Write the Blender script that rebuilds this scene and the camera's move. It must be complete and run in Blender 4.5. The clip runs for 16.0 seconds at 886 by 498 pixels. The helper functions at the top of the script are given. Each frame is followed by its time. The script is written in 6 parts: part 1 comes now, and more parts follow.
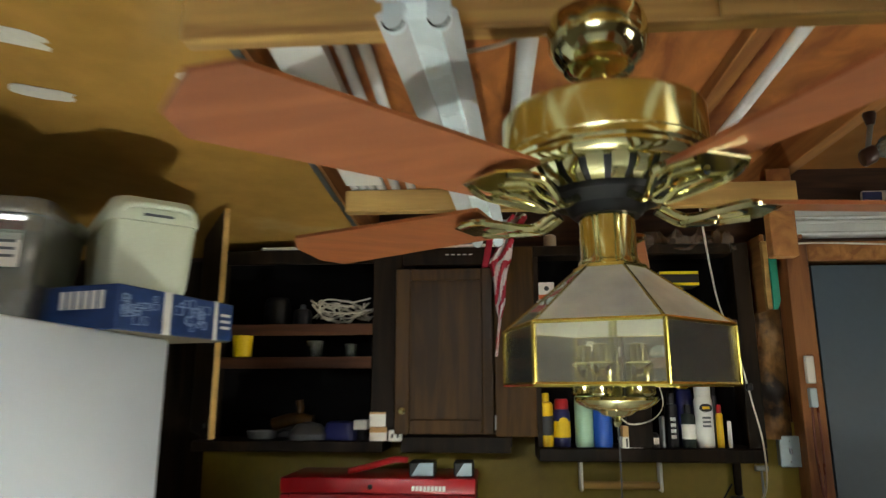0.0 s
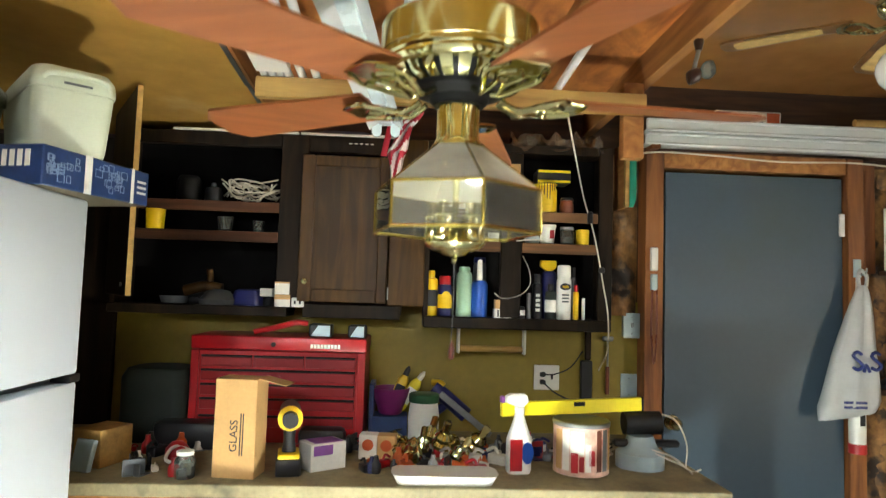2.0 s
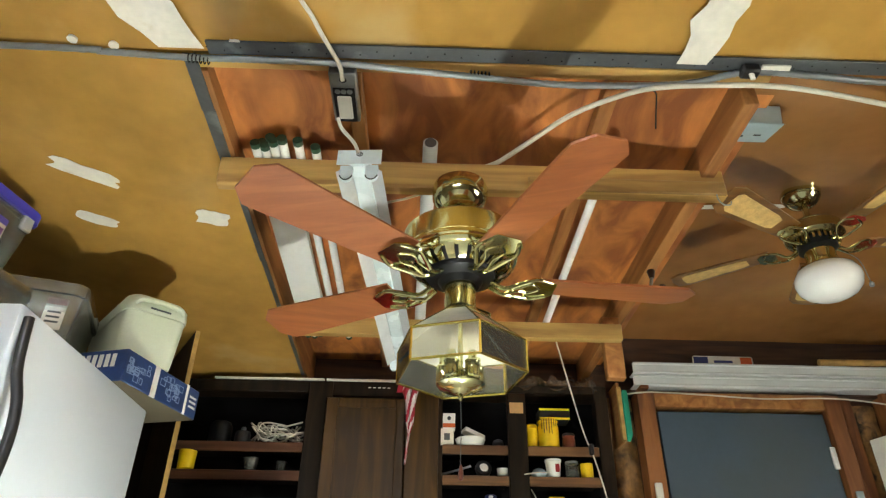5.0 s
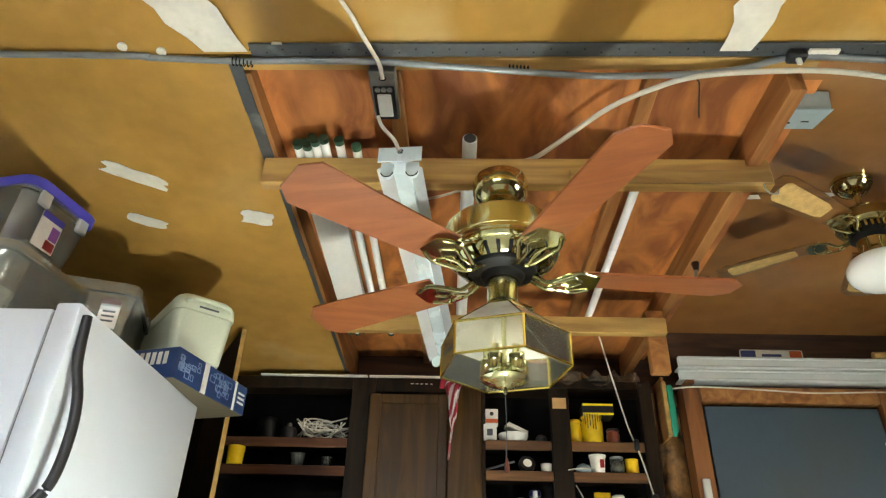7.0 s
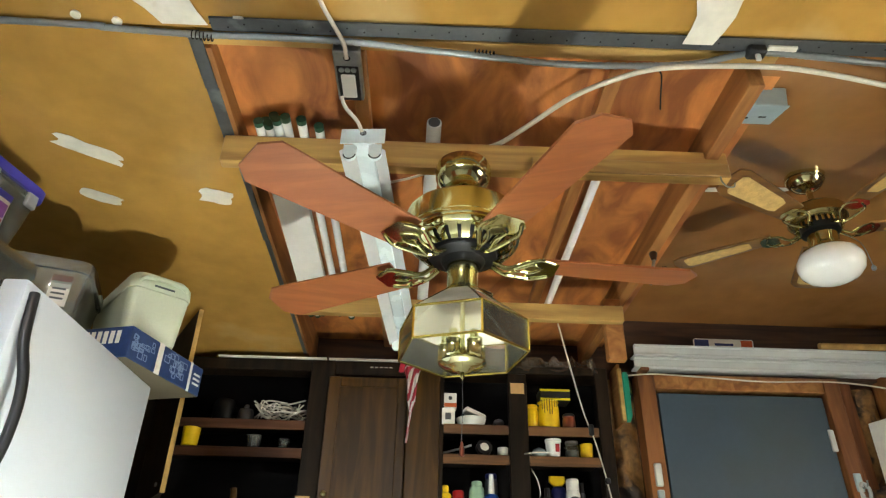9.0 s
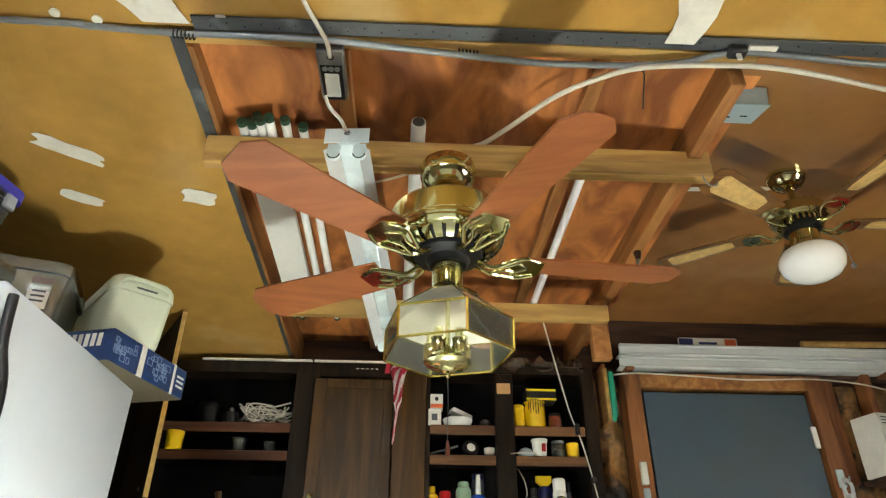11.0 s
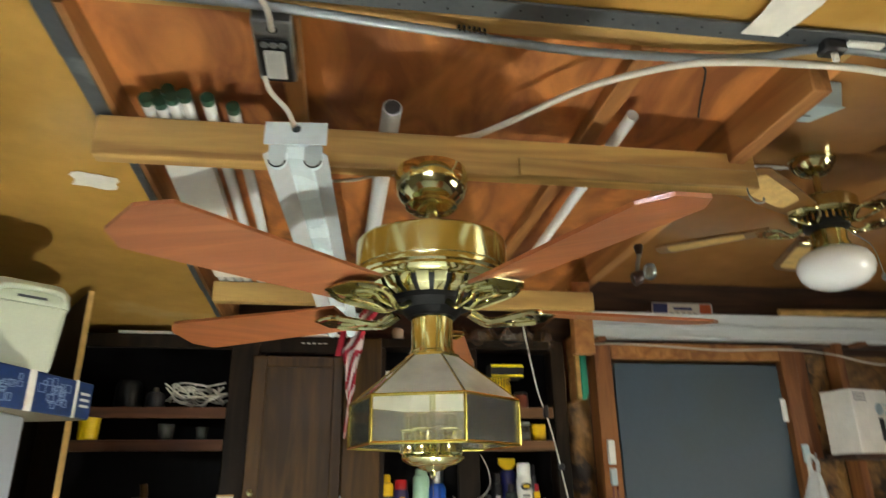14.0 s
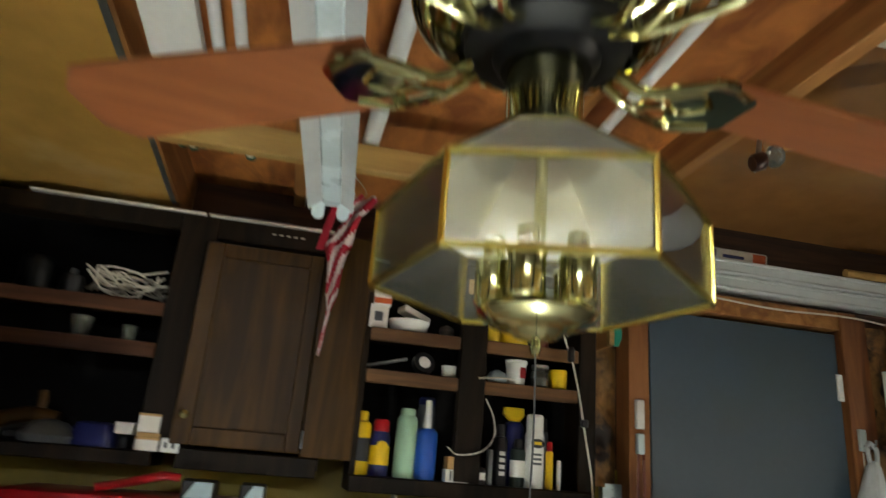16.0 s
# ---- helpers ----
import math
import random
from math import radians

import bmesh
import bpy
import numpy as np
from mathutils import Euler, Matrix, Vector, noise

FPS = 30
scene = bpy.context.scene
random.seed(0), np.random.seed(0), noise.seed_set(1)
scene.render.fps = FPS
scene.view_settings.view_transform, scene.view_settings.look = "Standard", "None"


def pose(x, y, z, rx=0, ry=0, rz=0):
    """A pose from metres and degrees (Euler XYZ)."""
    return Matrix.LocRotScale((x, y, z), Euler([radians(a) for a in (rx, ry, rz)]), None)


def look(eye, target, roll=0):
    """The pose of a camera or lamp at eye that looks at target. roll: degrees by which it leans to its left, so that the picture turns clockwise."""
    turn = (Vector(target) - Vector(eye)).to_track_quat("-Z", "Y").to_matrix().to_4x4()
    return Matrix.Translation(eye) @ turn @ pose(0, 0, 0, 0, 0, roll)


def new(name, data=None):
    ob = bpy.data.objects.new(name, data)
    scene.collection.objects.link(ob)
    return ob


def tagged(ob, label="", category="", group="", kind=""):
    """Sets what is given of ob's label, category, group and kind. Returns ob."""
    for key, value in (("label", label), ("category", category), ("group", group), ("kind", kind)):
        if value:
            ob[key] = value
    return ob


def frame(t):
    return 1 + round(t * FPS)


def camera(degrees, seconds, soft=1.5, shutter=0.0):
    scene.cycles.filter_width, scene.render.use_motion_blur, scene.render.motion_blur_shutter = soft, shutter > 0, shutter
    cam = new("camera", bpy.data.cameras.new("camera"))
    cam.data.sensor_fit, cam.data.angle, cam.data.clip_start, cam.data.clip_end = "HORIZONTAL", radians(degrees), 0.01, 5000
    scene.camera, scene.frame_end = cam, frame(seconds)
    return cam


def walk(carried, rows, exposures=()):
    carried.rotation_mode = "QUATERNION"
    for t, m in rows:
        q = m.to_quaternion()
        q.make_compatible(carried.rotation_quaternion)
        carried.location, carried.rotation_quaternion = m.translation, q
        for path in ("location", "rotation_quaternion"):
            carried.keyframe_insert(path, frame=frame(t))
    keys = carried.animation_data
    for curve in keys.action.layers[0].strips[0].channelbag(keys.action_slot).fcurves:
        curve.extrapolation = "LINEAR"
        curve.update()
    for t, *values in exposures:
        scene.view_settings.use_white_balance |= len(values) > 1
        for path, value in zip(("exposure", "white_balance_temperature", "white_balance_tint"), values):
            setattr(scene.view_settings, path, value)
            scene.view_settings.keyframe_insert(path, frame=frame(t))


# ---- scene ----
cam = camera(67.7, 16.0, soft=1.2, shutter=0.85)
PATH = [
    (0, (0.182, 0.012, 1.574), (0.032, 1.961, 1.994), 0.0),
    (0.5, (0.136, -0.163, 1.58), (-0.001, 1.803, 1.922), 0.6),
    (1, (0.188, -0.217, 1.552), (0.145, 1.77, 1.772), 2.5),
    (1.5, (0.307, -0.334, 1.544), (0.336, 1.657, 1.724), 1.6),
    (1.7, (0.31, -0.337, 1.528), (0.358, 1.656, 1.687), 0.9),
    (2, (0.262, -0.255, 1.471), (0.366, 1.738, 1.606), 1.8),
    (2.2, (0.245, -0.265, 1.40), (0.361, 1.63, 1.86), 0.4),
    (2.5, (0.221, -0.281, 1.165), (0.356, 1.543, 1.975), -0.6),
    (3, (0.275, -0.402, 1.022), (0.354, 1.33, 2.019), -1.0),
    (3.5, (0.268, -0.468, 1.037), (0.307, 1.223, 2.105), 0.4),
    (4, (0.262, -0.487, 1.048), (0.329, 1.214, 2.098), 0.4),
    (6.5, (0.267, -0.518, 1.046), (0.221, 1.194, 2.078), 1.6),
    (7, (0.253, -0.51, 1.038), (0.184, 1.204, 2.067), 1.7),
    (7.5, (0.246, -0.504, 1.039), (0.207, 1.221, 2.05), 1.6),
    (8, (0.265, -0.501, 1.04), (0.276, 1.238, 2.027), 1.2),
    (8.5, (0.266, -0.504, 1.04), (0.29, 1.236, 2.026), 1.4),
    (9, (0.263, -0.507, 1.039), (0.301, 1.229, 2.03), 1.3),
    (11.5, (0.27, -0.501, 1.032), (0.356, 1.23, 2.03), 0.4),
    (12, (0.285, -0.51, 1.031), (0.366, 1.227, 2.02), 1.3),
    (12.5, (0.277, -0.505, 1.038), (0.354, 1.223, 2.042), 0.8),
    (13, (0.264, -0.454, 1.049), (0.364, 1.286, 2.031), 0.7),
    (13.5, (0.233, -0.329, 1.249), (0.377, 1.497, 2.052), 0.6),
    (14, (0.188, -0.272, 1.512), (0.464, 1.588, 2.194), -0.7),
    (14.5, (0.19, -0.221, 1.546), (0.523, 1.69, 2.031), -2.7),
    (15, (0.152, -0.034, 1.521), (0.447, 1.89, 1.981), 0.8),
    (15.5, (0.125, 0.216, 1.487), (0.416, 2.109, 2.064), 3.7),
    (16, (0.143, 0.387, 1.429), (0.518, 2.252, 2.048), 4.8),
]
E0 = 6.18  # stops
walk(cam, [(t, look(eye, target, roll)) for t, eye, target, roll in PATH],
     [(0.0, E0 - 0.65), (0.6, E0 - 0.3), (1.7, E0 + 0.1), (2.1, E0 + 0.2), (2.6, E0 + 0.1), (3.2, E0), (13.2, E0), (14.2, E0 - 0.2), (15.0, E0 - 0.1), (15.4, E0 - 0.28), (16.0, E0 - 0.85)])

# ---- light ----
world = bpy.data.worlds.new("sky")
scene.world = world
world.use_nodes = True
wt = world.node_tree
sky = wt.nodes.new("ShaderNodeTexSky")
sky.sky_type, sky.sun_disc = "NISHITA", False
SUN_ELEV, SUN_TURN = 20.0, 180.0
sky.sun_elevation, sky.sun_rotation = radians(SUN_ELEV), radians(SUN_TURN)
wt.links.new(sky.outputs[0], wt.nodes["Background"].inputs[0])
wt.nodes["Background"].inputs[1].default_value = 0.02
sun = new("sun", bpy.data.lights.new("sun", "SUN"))
sun.data.energy, sun.data.angle, sun.data.color = 5.0, radians(0.55), (1.0, 0.99, 0.94)
sun.matrix_world = look((0, 0, 0), (0.0, math.cos(radians(SUN_ELEV)), -math.sin(radians(SUN_ELEV))))

# fill lamp in an added, unseen side window, to brighten the fridge
fill_lamp = new("window_light", bpy.data.lights.new("window_light", "AREA"))
fill_lamp.data.shape, fill_lamp.data.size, fill_lamp.data.size_y, fill_lamp.data.energy, fill_lamp.data.color = "RECTANGLE", 1.0, 0.8, 0.04, (0.86, 0.94, 1.0)
fill_lamp.data.spread = radians(125)
fill_lamp.matrix_world = look((3.28, -0.2, 1.35), (-1.0, 0.6, 1.25))


# ---- materials ----
def lin(h):
    """A linear colour from an sRGB hex string."""
    out = []
    for k in (0, 2, 4):
        c = int(h[k:k + 2], 16) / 255
        out.append(c / 12.92 if c <= 0.04045 else ((c + 0.055) / 1.055) ** 2.4)
    return (*out, 1.0)


def mat(name, colour, rough=0.6, metal=0.0, vary=0.25, scale=6.0, fine=60.0, bump=0.15, stretch=(1, 1, 1), stain=None, stain_at=0.55, coat=0.0, spec=0.5):
    """A surface whose colour wanders at two scales, with fine relief and, where given, stains of a second colour."""
    m = bpy.data.materials.new(name)
    m.use_nodes = True
    nt = m.node_tree
    n, l = nt.nodes, nt.links
    p = n["Principled BSDF"]
    p.inputs["Metallic"].default_value = metal
    p.inputs["Specular IOR Level"].default_value = spec
    p.inputs["Coat Weight"].default_value = coat
    p.inputs["Coat Roughness"].default_value = 0.12
    tc, mp = n.new("ShaderNodeTexCoord"), n.new("ShaderNodeMapping")
    mp.inputs["Scale"].default_value = stretch
    l.new(tc.outputs["Object"], mp.inputs["Vector"])
    info = n.new("ShaderNodeObjectInfo")
    shift = n.new("ShaderNodeVectorMath")
    shift.operation = "SCALE"
    shift.inputs["Scale"].default_value = 7.0
    comb = n.new("ShaderNodeCombineXYZ")
    for k in range(3):
        l.new(info.outputs["Random"], comb.inputs[k])
    l.new(comb.outputs[0], shift.inputs[0])
    l.new(shift.outputs[0], mp.inputs["Location"])
    big, small = n.new("ShaderNodeTexNoise"), n.new("ShaderNodeTexNoise")
    for t, s_, d in ((big, scale, 4.0), (small, fine, 3.0)):
        t.inputs["Scale"].default_value, t.inputs["Detail"].default_value = s_, d
        l.new(mp.outputs[0], t.inputs["Vector"])
    add = n.new("ShaderNodeMath")
    add.operation = "MULTIPLY_ADD"
    add.inputs[1].default_value = 0.45
    l.new(small.outputs["Fac"], add.inputs[0])
    l.new(big.outputs["Fac"], add.inputs[2])
    rng = n.new("ShaderNodeMapRange")
    rng.inputs["From Min"].default_value, rng.inputs["From Max"].default_value = 0.45, 1.0
    rng.inputs["To Min"].default_value, rng.inputs["To Max"].default_value = 1 - vary, 1 + vary
    l.new(add.outputs[0], rng.inputs["Value"])
    mul = n.new("ShaderNodeMix")
    mul.data_type, mul.blend_type = "RGBA", "MULTIPLY"
    mul.inputs["Factor"].default_value = 1.0
    mul.inputs[6].default_value = lin(colour)
    l.new(rng.outputs[0], mul.inputs[7])
    out = mul.outputs[2]
    if stain:
        st = n.new("ShaderNodeTexNoise")
        st.inputs["Scale"].default_value, st.inputs["Detail"].default_value = scale * 0.6, 6.0
        l.new(mp.outputs[0], st.inputs["Vector"])
        sr = n.new("ShaderNodeMapRange")
        sr.inputs["From Min"].default_value, sr.inputs["From Max"].default_value = stain_at, stain_at + 0.12
        l.new(st.outputs["Fac"], sr.inputs["Value"])
        mx = n.new("ShaderNodeMix")
        mx.data_type = "RGBA"
        l.new(sr.outputs[0], mx.inputs["Factor"])
        l.new(out, mx.inputs[6])
        mx.inputs[7].default_value = lin(stain)
        out = mx.outputs[2]
    l.new(out, p.inputs["Base Color"])
    rr = n.new("ShaderNodeMapRange")
    rr.inputs["To Min"].default_value, rr.inputs["To Max"].default_value = max(0.03, rough - 0.1), min(1, rough + 0.1)
    l.new(big.outputs["Fac"], rr.inputs["Value"])
    l.new(rr.outputs[0], p.inputs["Roughness"])
    if bump:
        b = n.new("ShaderNodeBump")
        b.inputs["Strength"].default_value, b.inputs["Distance"].default_value = bump, 0.004
        l.new(add.outputs[0], b.inputs["Height"])
        l.new(b.outputs[0], p.inputs["Normal"])
    return m


def wood(name, light, dark, rough=0.55, along="x", size=1.0, coat=0.0, bump=0.25, spec=0.5, stain=None, stain_at=0.6):
    """Wood whose grain runs along one axis of the object."""
    m = mat(name, light, rough, 0, 0.22, 3 * size, 40 * size, bump, coat=coat, spec=spec, stain=stain, stain_at=stain_at)
    nt = m.node_tree
    n, l = nt.nodes, nt.links
    mp = [k for k in n if k.bl_idname == "ShaderNodeMapping"][0]
    mp.inputs["Scale"].default_value = {"x": (0.16, 1.6, 1.6), "y": (1.6, 0.16, 1.6), "z": (1.6, 1.6, 0.16), "ply": (1.0, 0.42, 1.0)}[along]
    mul = [k for k in n if k.bl_idname == "ShaderNodeMix"][0]
    rings = n.new("ShaderNodeTexNoise")
    rings.inputs["Scale"].default_value, rings.inputs["Detail"].default_value = 9 * size, 5
    rings.inputs["Distortion"].default_value = 1.2
    l.new(mp.outputs[0], rings.inputs["Vector"])
    ramp = n.new("ShaderNodeValToRGB")
    ramp.color_ramp.elements[0].position, ramp.color_ramp.elements[0].color = 0.38, lin(dark)
    ramp.color_ramp.elements[1].position, ramp.color_ramp.elements[1].color = 0.62, lin(light)
    l.new(rings.outputs["Fac"], ramp.inputs[0])
    l.new(ramp.outputs[0], mul.inputs[6])
    return m


M = {
    "ceil": mat("ceiling_board", "b38a44", 0.17, 0, 0.22, 2.2, 14, 0.2, stain="c8ac72", stain_at=0.555),
    # right ceiling: darker copy of ceil, light falloff put into the colour
    "ceil2": mat("ceiling_board_falloff", "97693a", 0.17, 0, 0.25, 1.3, 9, 0.2, stain="a67c42", stain_at=0.58),
    "deck": wood("roof_plywood", "c47c3c", "864c22", 0.6, "ply", 0.8, bump=0.3, stain="6b3818", stain_at=0.56),
    "pine": wood("framing_lumber", "bf9a55", "9c7740", 0.6, "x", stain="86622f", stain_at=0.58),
    "piney": wood("framing_lumber_long", "a9743c", "855426", 0.65, "y"),
    "pinez": wood("framing_lumber_upright", "8f5a2c", "66391a", 0.65, "z"),
    "cab": wood("dark_stained_cabinet_wood", "241709", "120b03", 0.6, "z", spec=0.2),
    "cabdoor": wood("dark_stained_door_panel", "4d3411", "312009", 0.42, "z", coat=0.0, spec=0.2),
    # near-black: the shade inside the cabinets is put into this colour
    "cabin": wood("shaded_cabinet_inside", "0a0706", "060404", 0.75, "x", spec=0.15),
    "shelf": wood("shelf_edge_wood", "76512c", "52351a", 0.6, "x"),
    # darker copy of shelf, carrying the left cabinet's shade
    "shelfshade": wood("shaded_shelf_edge_wood", "54331e", "381f12", 0.65, "x", spec=0.3),
    "edge": mat("pale_raw_edge", "b08a4c", 0.7, 0, 0.3, 20, 90, 0.3),
    "yellow": mat("mustard_painted_board", "877522", 0.55, 0, 0.18, 2.2, 30, 0.1, stain="6f5a20", stain_at=0.62),
    "benchtop": mat("dusty_bench_board", "8d8262", 0.75, 0, 0.35, 9, 70, 0.3, stain="5d5745", stain_at=0.56),
    "brass": mat("polished_brass", "d8d6a4", 0.11, 1, 0.06, 5, 60, 0.02),
    "came": mat("yellow_brass_came", "ecd870", 0.22, 1, 0.06, 5, 60, 0.02),
    "brassd": mat("satin_brass", "b6aa78", 0.24, 1, 0.1, 7, 80, 0.04),
    "black": mat("black_plastic", "141416", 0.45, 0, 0.2, 12, 90, 0.08),
    # dark metal; also stands in for shade in holes, slots and hollows
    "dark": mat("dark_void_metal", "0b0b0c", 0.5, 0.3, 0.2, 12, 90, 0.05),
    "blade": wood("fan_blade_veneer", "96572f", "874c27", 0.42, "x", 1.2, coat=0.2, bump=0.1),
    "blade2": wood("fan_blade_oak", "7d5527", "5e3d1a", 0.42, "x", 1.2, coat=0.2, bump=0.1),
    "cane": mat("woven_cane", "c6a566", 0.7, 0, 0.25, 40, 220, 0.5),
    "white": mat("white_enamel", "cfd6de", 0.36, 0, 0.03, 3, 240, 0.12),
    "tube": mat("frosted_tube_glass", "dfe0df", 0.25, 0, 0.05, 9, 60, 0.02),
    "fixture": mat("white_painted_steel", "d6e4e6", 0.27, 0, 0.08, 8, 60, 0.04, stain="9fb0b2", stain_at=0.66),
    "reflector": mat("fixture_reflector", "dfe2e2", 0.2, 0.25, 0.08, 8, 60, 0.04),
    "green": mat("green_cap", "163f2a", 0.5),
    "conduit": mat("bright_ribbed_steel", "92979a", 0.42, 0.7, 0.15, 14, 90, 0.1),
    "steel": mat("galvanised_steel", "8b8f90", 0.42, 0.85, 0.18, 14, 90, 0.1),
    "strip": mat("grey_metal_strip", "5a5d5f", 0.5, 0.6, 0.15, 10, 80, 0.1, stain="8d9293", stain_at=0.62),
    "cable": mat("white_cable_sheath", "cfc8b8", 0.5, 0, 0.1, 20, 120, 0.05),
    "bcable": mat("black_cable_sheath", "151515", 0.5, 0, 0.1, 20, 120, 0.05),
    "paper": mat("torn_white_paper", "e2ddd0", 0.8, 0, 0.12, 14, 60, 0.3, stain="c9bb98", stain_at=0.64),
    "doorgrey": mat("grey_painted_steel_door", "3a4a56", 0.5, 0, 0.09, 1.6, 40, 0.05, stain="3c4744", stain_at=0.58),
    "kraft": mat("kraft_insulation", "7c5a30", 0.6, 0, 0.6, 16, 60, 1.0, stain="23160b", stain_at=0.5),
    "wallboard": wood("old_sheathing_boards", "4c3120", "2c1b11", 0.75, "x"),
    "vinyl": mat("white_vinyl_track", "cfd3d2", 0.42, 0, 0.06, 6, 60, 0.05),
    "floor": mat("concrete_floor", "a3a19a", 0.75, 0, 0.12, 2.5, 40, 0.2, stain="85837c", stain_at=0.6),
    "ground": mat("gravel_ground", "8c8676", 0.9, 0, 0.3, 2, 30, 0.5),
    "roomwall": mat("aged_wall_paint", "5f5643", 0.7, 0, 0.12, 2, 30, 0.1),
    "red": mat("red_enamel", "a8141c", 0.35, 0, 0.12, 5, 60, 0.04, coat=0.2),
    "redd": mat("dark_red_drawer", "8e1218", 0.38, 0, 0.12, 5, 60, 0.04),
    "card": mat("brown_cardboard", "c39a62", 0.8, 0, 0.12, 6, 90, 0.15, stain="ab8450", stain_at=0.64),
    "cardwhite": mat("white_carton", "e0dcd2", 0.7, 0, 0.12, 8, 90, 0.1, stain="b59f78", stain_at=0.66),
    "blue": mat("blue_printed_carton", "1d3664", 0.5, 0, 0.3, 14, 70, 0.08),
    "navy": mat("navy_plastic", "191d52", 0.4, 0, 0.15, 8, 60, 0.05),
    "bluep": mat("blue_plastic", "1c4fa8", 0.35, 0, 0.12, 8, 60, 0.05),
    "lid": mat("purple_blue_lid", "4a46b4", 0.4, 0, 0.1, 8, 60, 0.05),
    "cooler": mat("pale_green_grey_plastic", "c3c8b0", 0.45, 0, 0.07, 5, 160, 0.12),
    "yellowp": mat("yellow_plastic", "e0b710", 0.4, 0, 0.12, 9, 60, 0.05),
    "level": mat("yellow_level_paint", "e4d21a", 0.45, 0, 0.1, 9, 60, 0.05),
    "purple": mat("magenta_plastic", "7c2a66", 0.4, 0, 0.12, 9, 60, 0.05),
    "lilac": mat("lilac_print", "8a4f9e", 0.6, 0, 0.15, 9, 60, 0.05),
    "greenp": mat("dark_green_plastic", "1d4a2c", 0.45, 0, 0.15, 9, 60, 0.05),
    "teal": mat("teal_plastic", "1b8a70", 0.45, 0, 0.12, 9, 60, 0.05),
    "paleg": mat("pale_green_can", "9fc3a4", 0.35, 0.1, 0.1, 9, 60, 0.03),
    "whitep": mat("white_plastic", "e0dfd8", 0.4, 0, 0.06, 8, 60, 0.05),
    "orange": mat("orange_rubber", "c4571a", 0.55, 0, 0.15, 9, 60, 0.1),
    "bakelite": mat("dark_brown_bakelite", "2c1710", 0.3, 0, 0.2, 9, 60, 0.05),
    "brown": mat("brown_glazed_jar", "6a3320", 0.3, 0, 0.2, 9, 60, 0.05),
    "grime": mat("dark_green_canvas", "1c2620", 0.7, 0, 0.25, 9, 60, 0.2),
    "print": mat("dark_printing", "2a2a2c", 0.6, 0, 0.1, 9, 60, 0.02),
    "printb": mat("blue_printing", "2a3672", 0.6, 0, 0.1, 9, 60, 0.02),
    "pink": mat("pale_pink_print", "d9b4a0", 0.4, 0, 0.35, 18, 60, 0.05, stain="a83038", stain_at=0.6),
    "bag": mat("thin_white_plastic_bag", "b4b8b8", 0.42, 0, 0.08, 9, 60, 0.25),
    "inkblue": mat("pale_blue_printing", "7d8fae", 0.6, 0, 0.2, 12, 70, 0.03),
    "plateblue": mat("pale_metal_plate", "a9bcc2", 0.35, 0.3, 0.1, 9, 60, 0.05),
    "flagwhite": mat("flag_white_cloth", "d6cfc8", 0.85, 0, 0.12, 20, 200, 0.3),
    "flagred": mat("flag_red_cloth", "a41c30", 0.85, 0, 0.12, 20, 200, 0.3),
}


def glass(name, tint, rough=0.02, ior=1.45, weight=1.0):
    m = mat(name, tint, rough, 0, 0.05, 9, 90, 0.03)
    p = m.node_tree.nodes["Principled BSDF"]
    p.inputs["Transmission Weight"].default_value = weight
    p.inputs["IOR"].default_value = ior
    return m


def pane_glass(name, tint, clear, rough):
    """Thin sheet glass: light goes straight through, the surface mirrors by angle."""
    m = bpy.data.materials.new(name)
    m.use_nodes = True
    n, l = m.node_tree.nodes, m.node_tree.links
    out = n["Material Output"]
    n.remove(n["Principled BSDF"])
    tr, gl, fr, mx = (n.new(k) for k in ("ShaderNodeBsdfTransparent", "ShaderNodeBsdfGlossy", "ShaderNodeFresnel", "ShaderNodeMixShader"))
    tr.inputs[0].default_value = lin(tint)
    gl.inputs["Roughness"].default_value = 0.02
    fr.inputs["IOR"].default_value = 1.55
    df, mx2 = n.new("ShaderNodeBsdfDiffuse"), n.new("ShaderNodeMixShader")
    noise_t, rg = n.new("ShaderNodeTexNoise"), n.new("ShaderNodeMapRange")
    noise_t.inputs["Scale"].default_value, noise_t.inputs["Detail"].default_value = 14.0, 5.0
    rg.inputs["To Min"].default_value, rg.inputs["To Max"].default_value = clear * 0.6, clear * 1.4
    tc = n.new("ShaderNodeTexCoord")
    l.new(tc.outputs["Object"], noise_t.inputs["Vector"])
    l.new(noise_t.outputs["Fac"], rg.inputs["Value"])
    df.inputs[0].default_value = lin("e6e3d4")
    l.new(rg.outputs[0], mx2.inputs[0])
    l.new(tr.outputs[0], mx2.inputs[1])
    l.new(df.outputs[0], mx2.inputs[2])
    l.new(fr.outputs[0], mx.inputs[0])
    l.new(mx2.outputs[0], mx.inputs[1])
    l.new(gl.outputs[0], mx.inputs[2])
    l.new(mx.outputs[0], out.inputs[0])
    return m


M["pane"] = pane_glass("dusty_bevelled_glass", "f8f7f0", 0.09, 0.03)
M["paned"] = pane_glass("milky_dusty_glass", "f4f4ea", 0.5, 0.03)
M["clearbin"] = pane_glass("clear_bin_plastic", "e6ebe9", 0.19, 0.1)
M["opal"] = mat("opal_white_glass", "e9e8e4", 0.12, 0, 0.02, 9, 60, 0.0, coat=0.5)
M["jarglass"] = pane_glass("jar_glass", "c9d2cc", 0.08, 0.02)


def glow(name, colour, strength):
    m = mat(name, colour, 0.4)
    p = m.node_tree.nodes["Principled BSDF"]
    p.inputs["Emission Color"].default_value = lin(colour)
    p.inputs["Emission Strength"].default_value = strength
    return m


M["lit"] = glow("lit_fluorescent_tube", "f4fbff", 3.4)
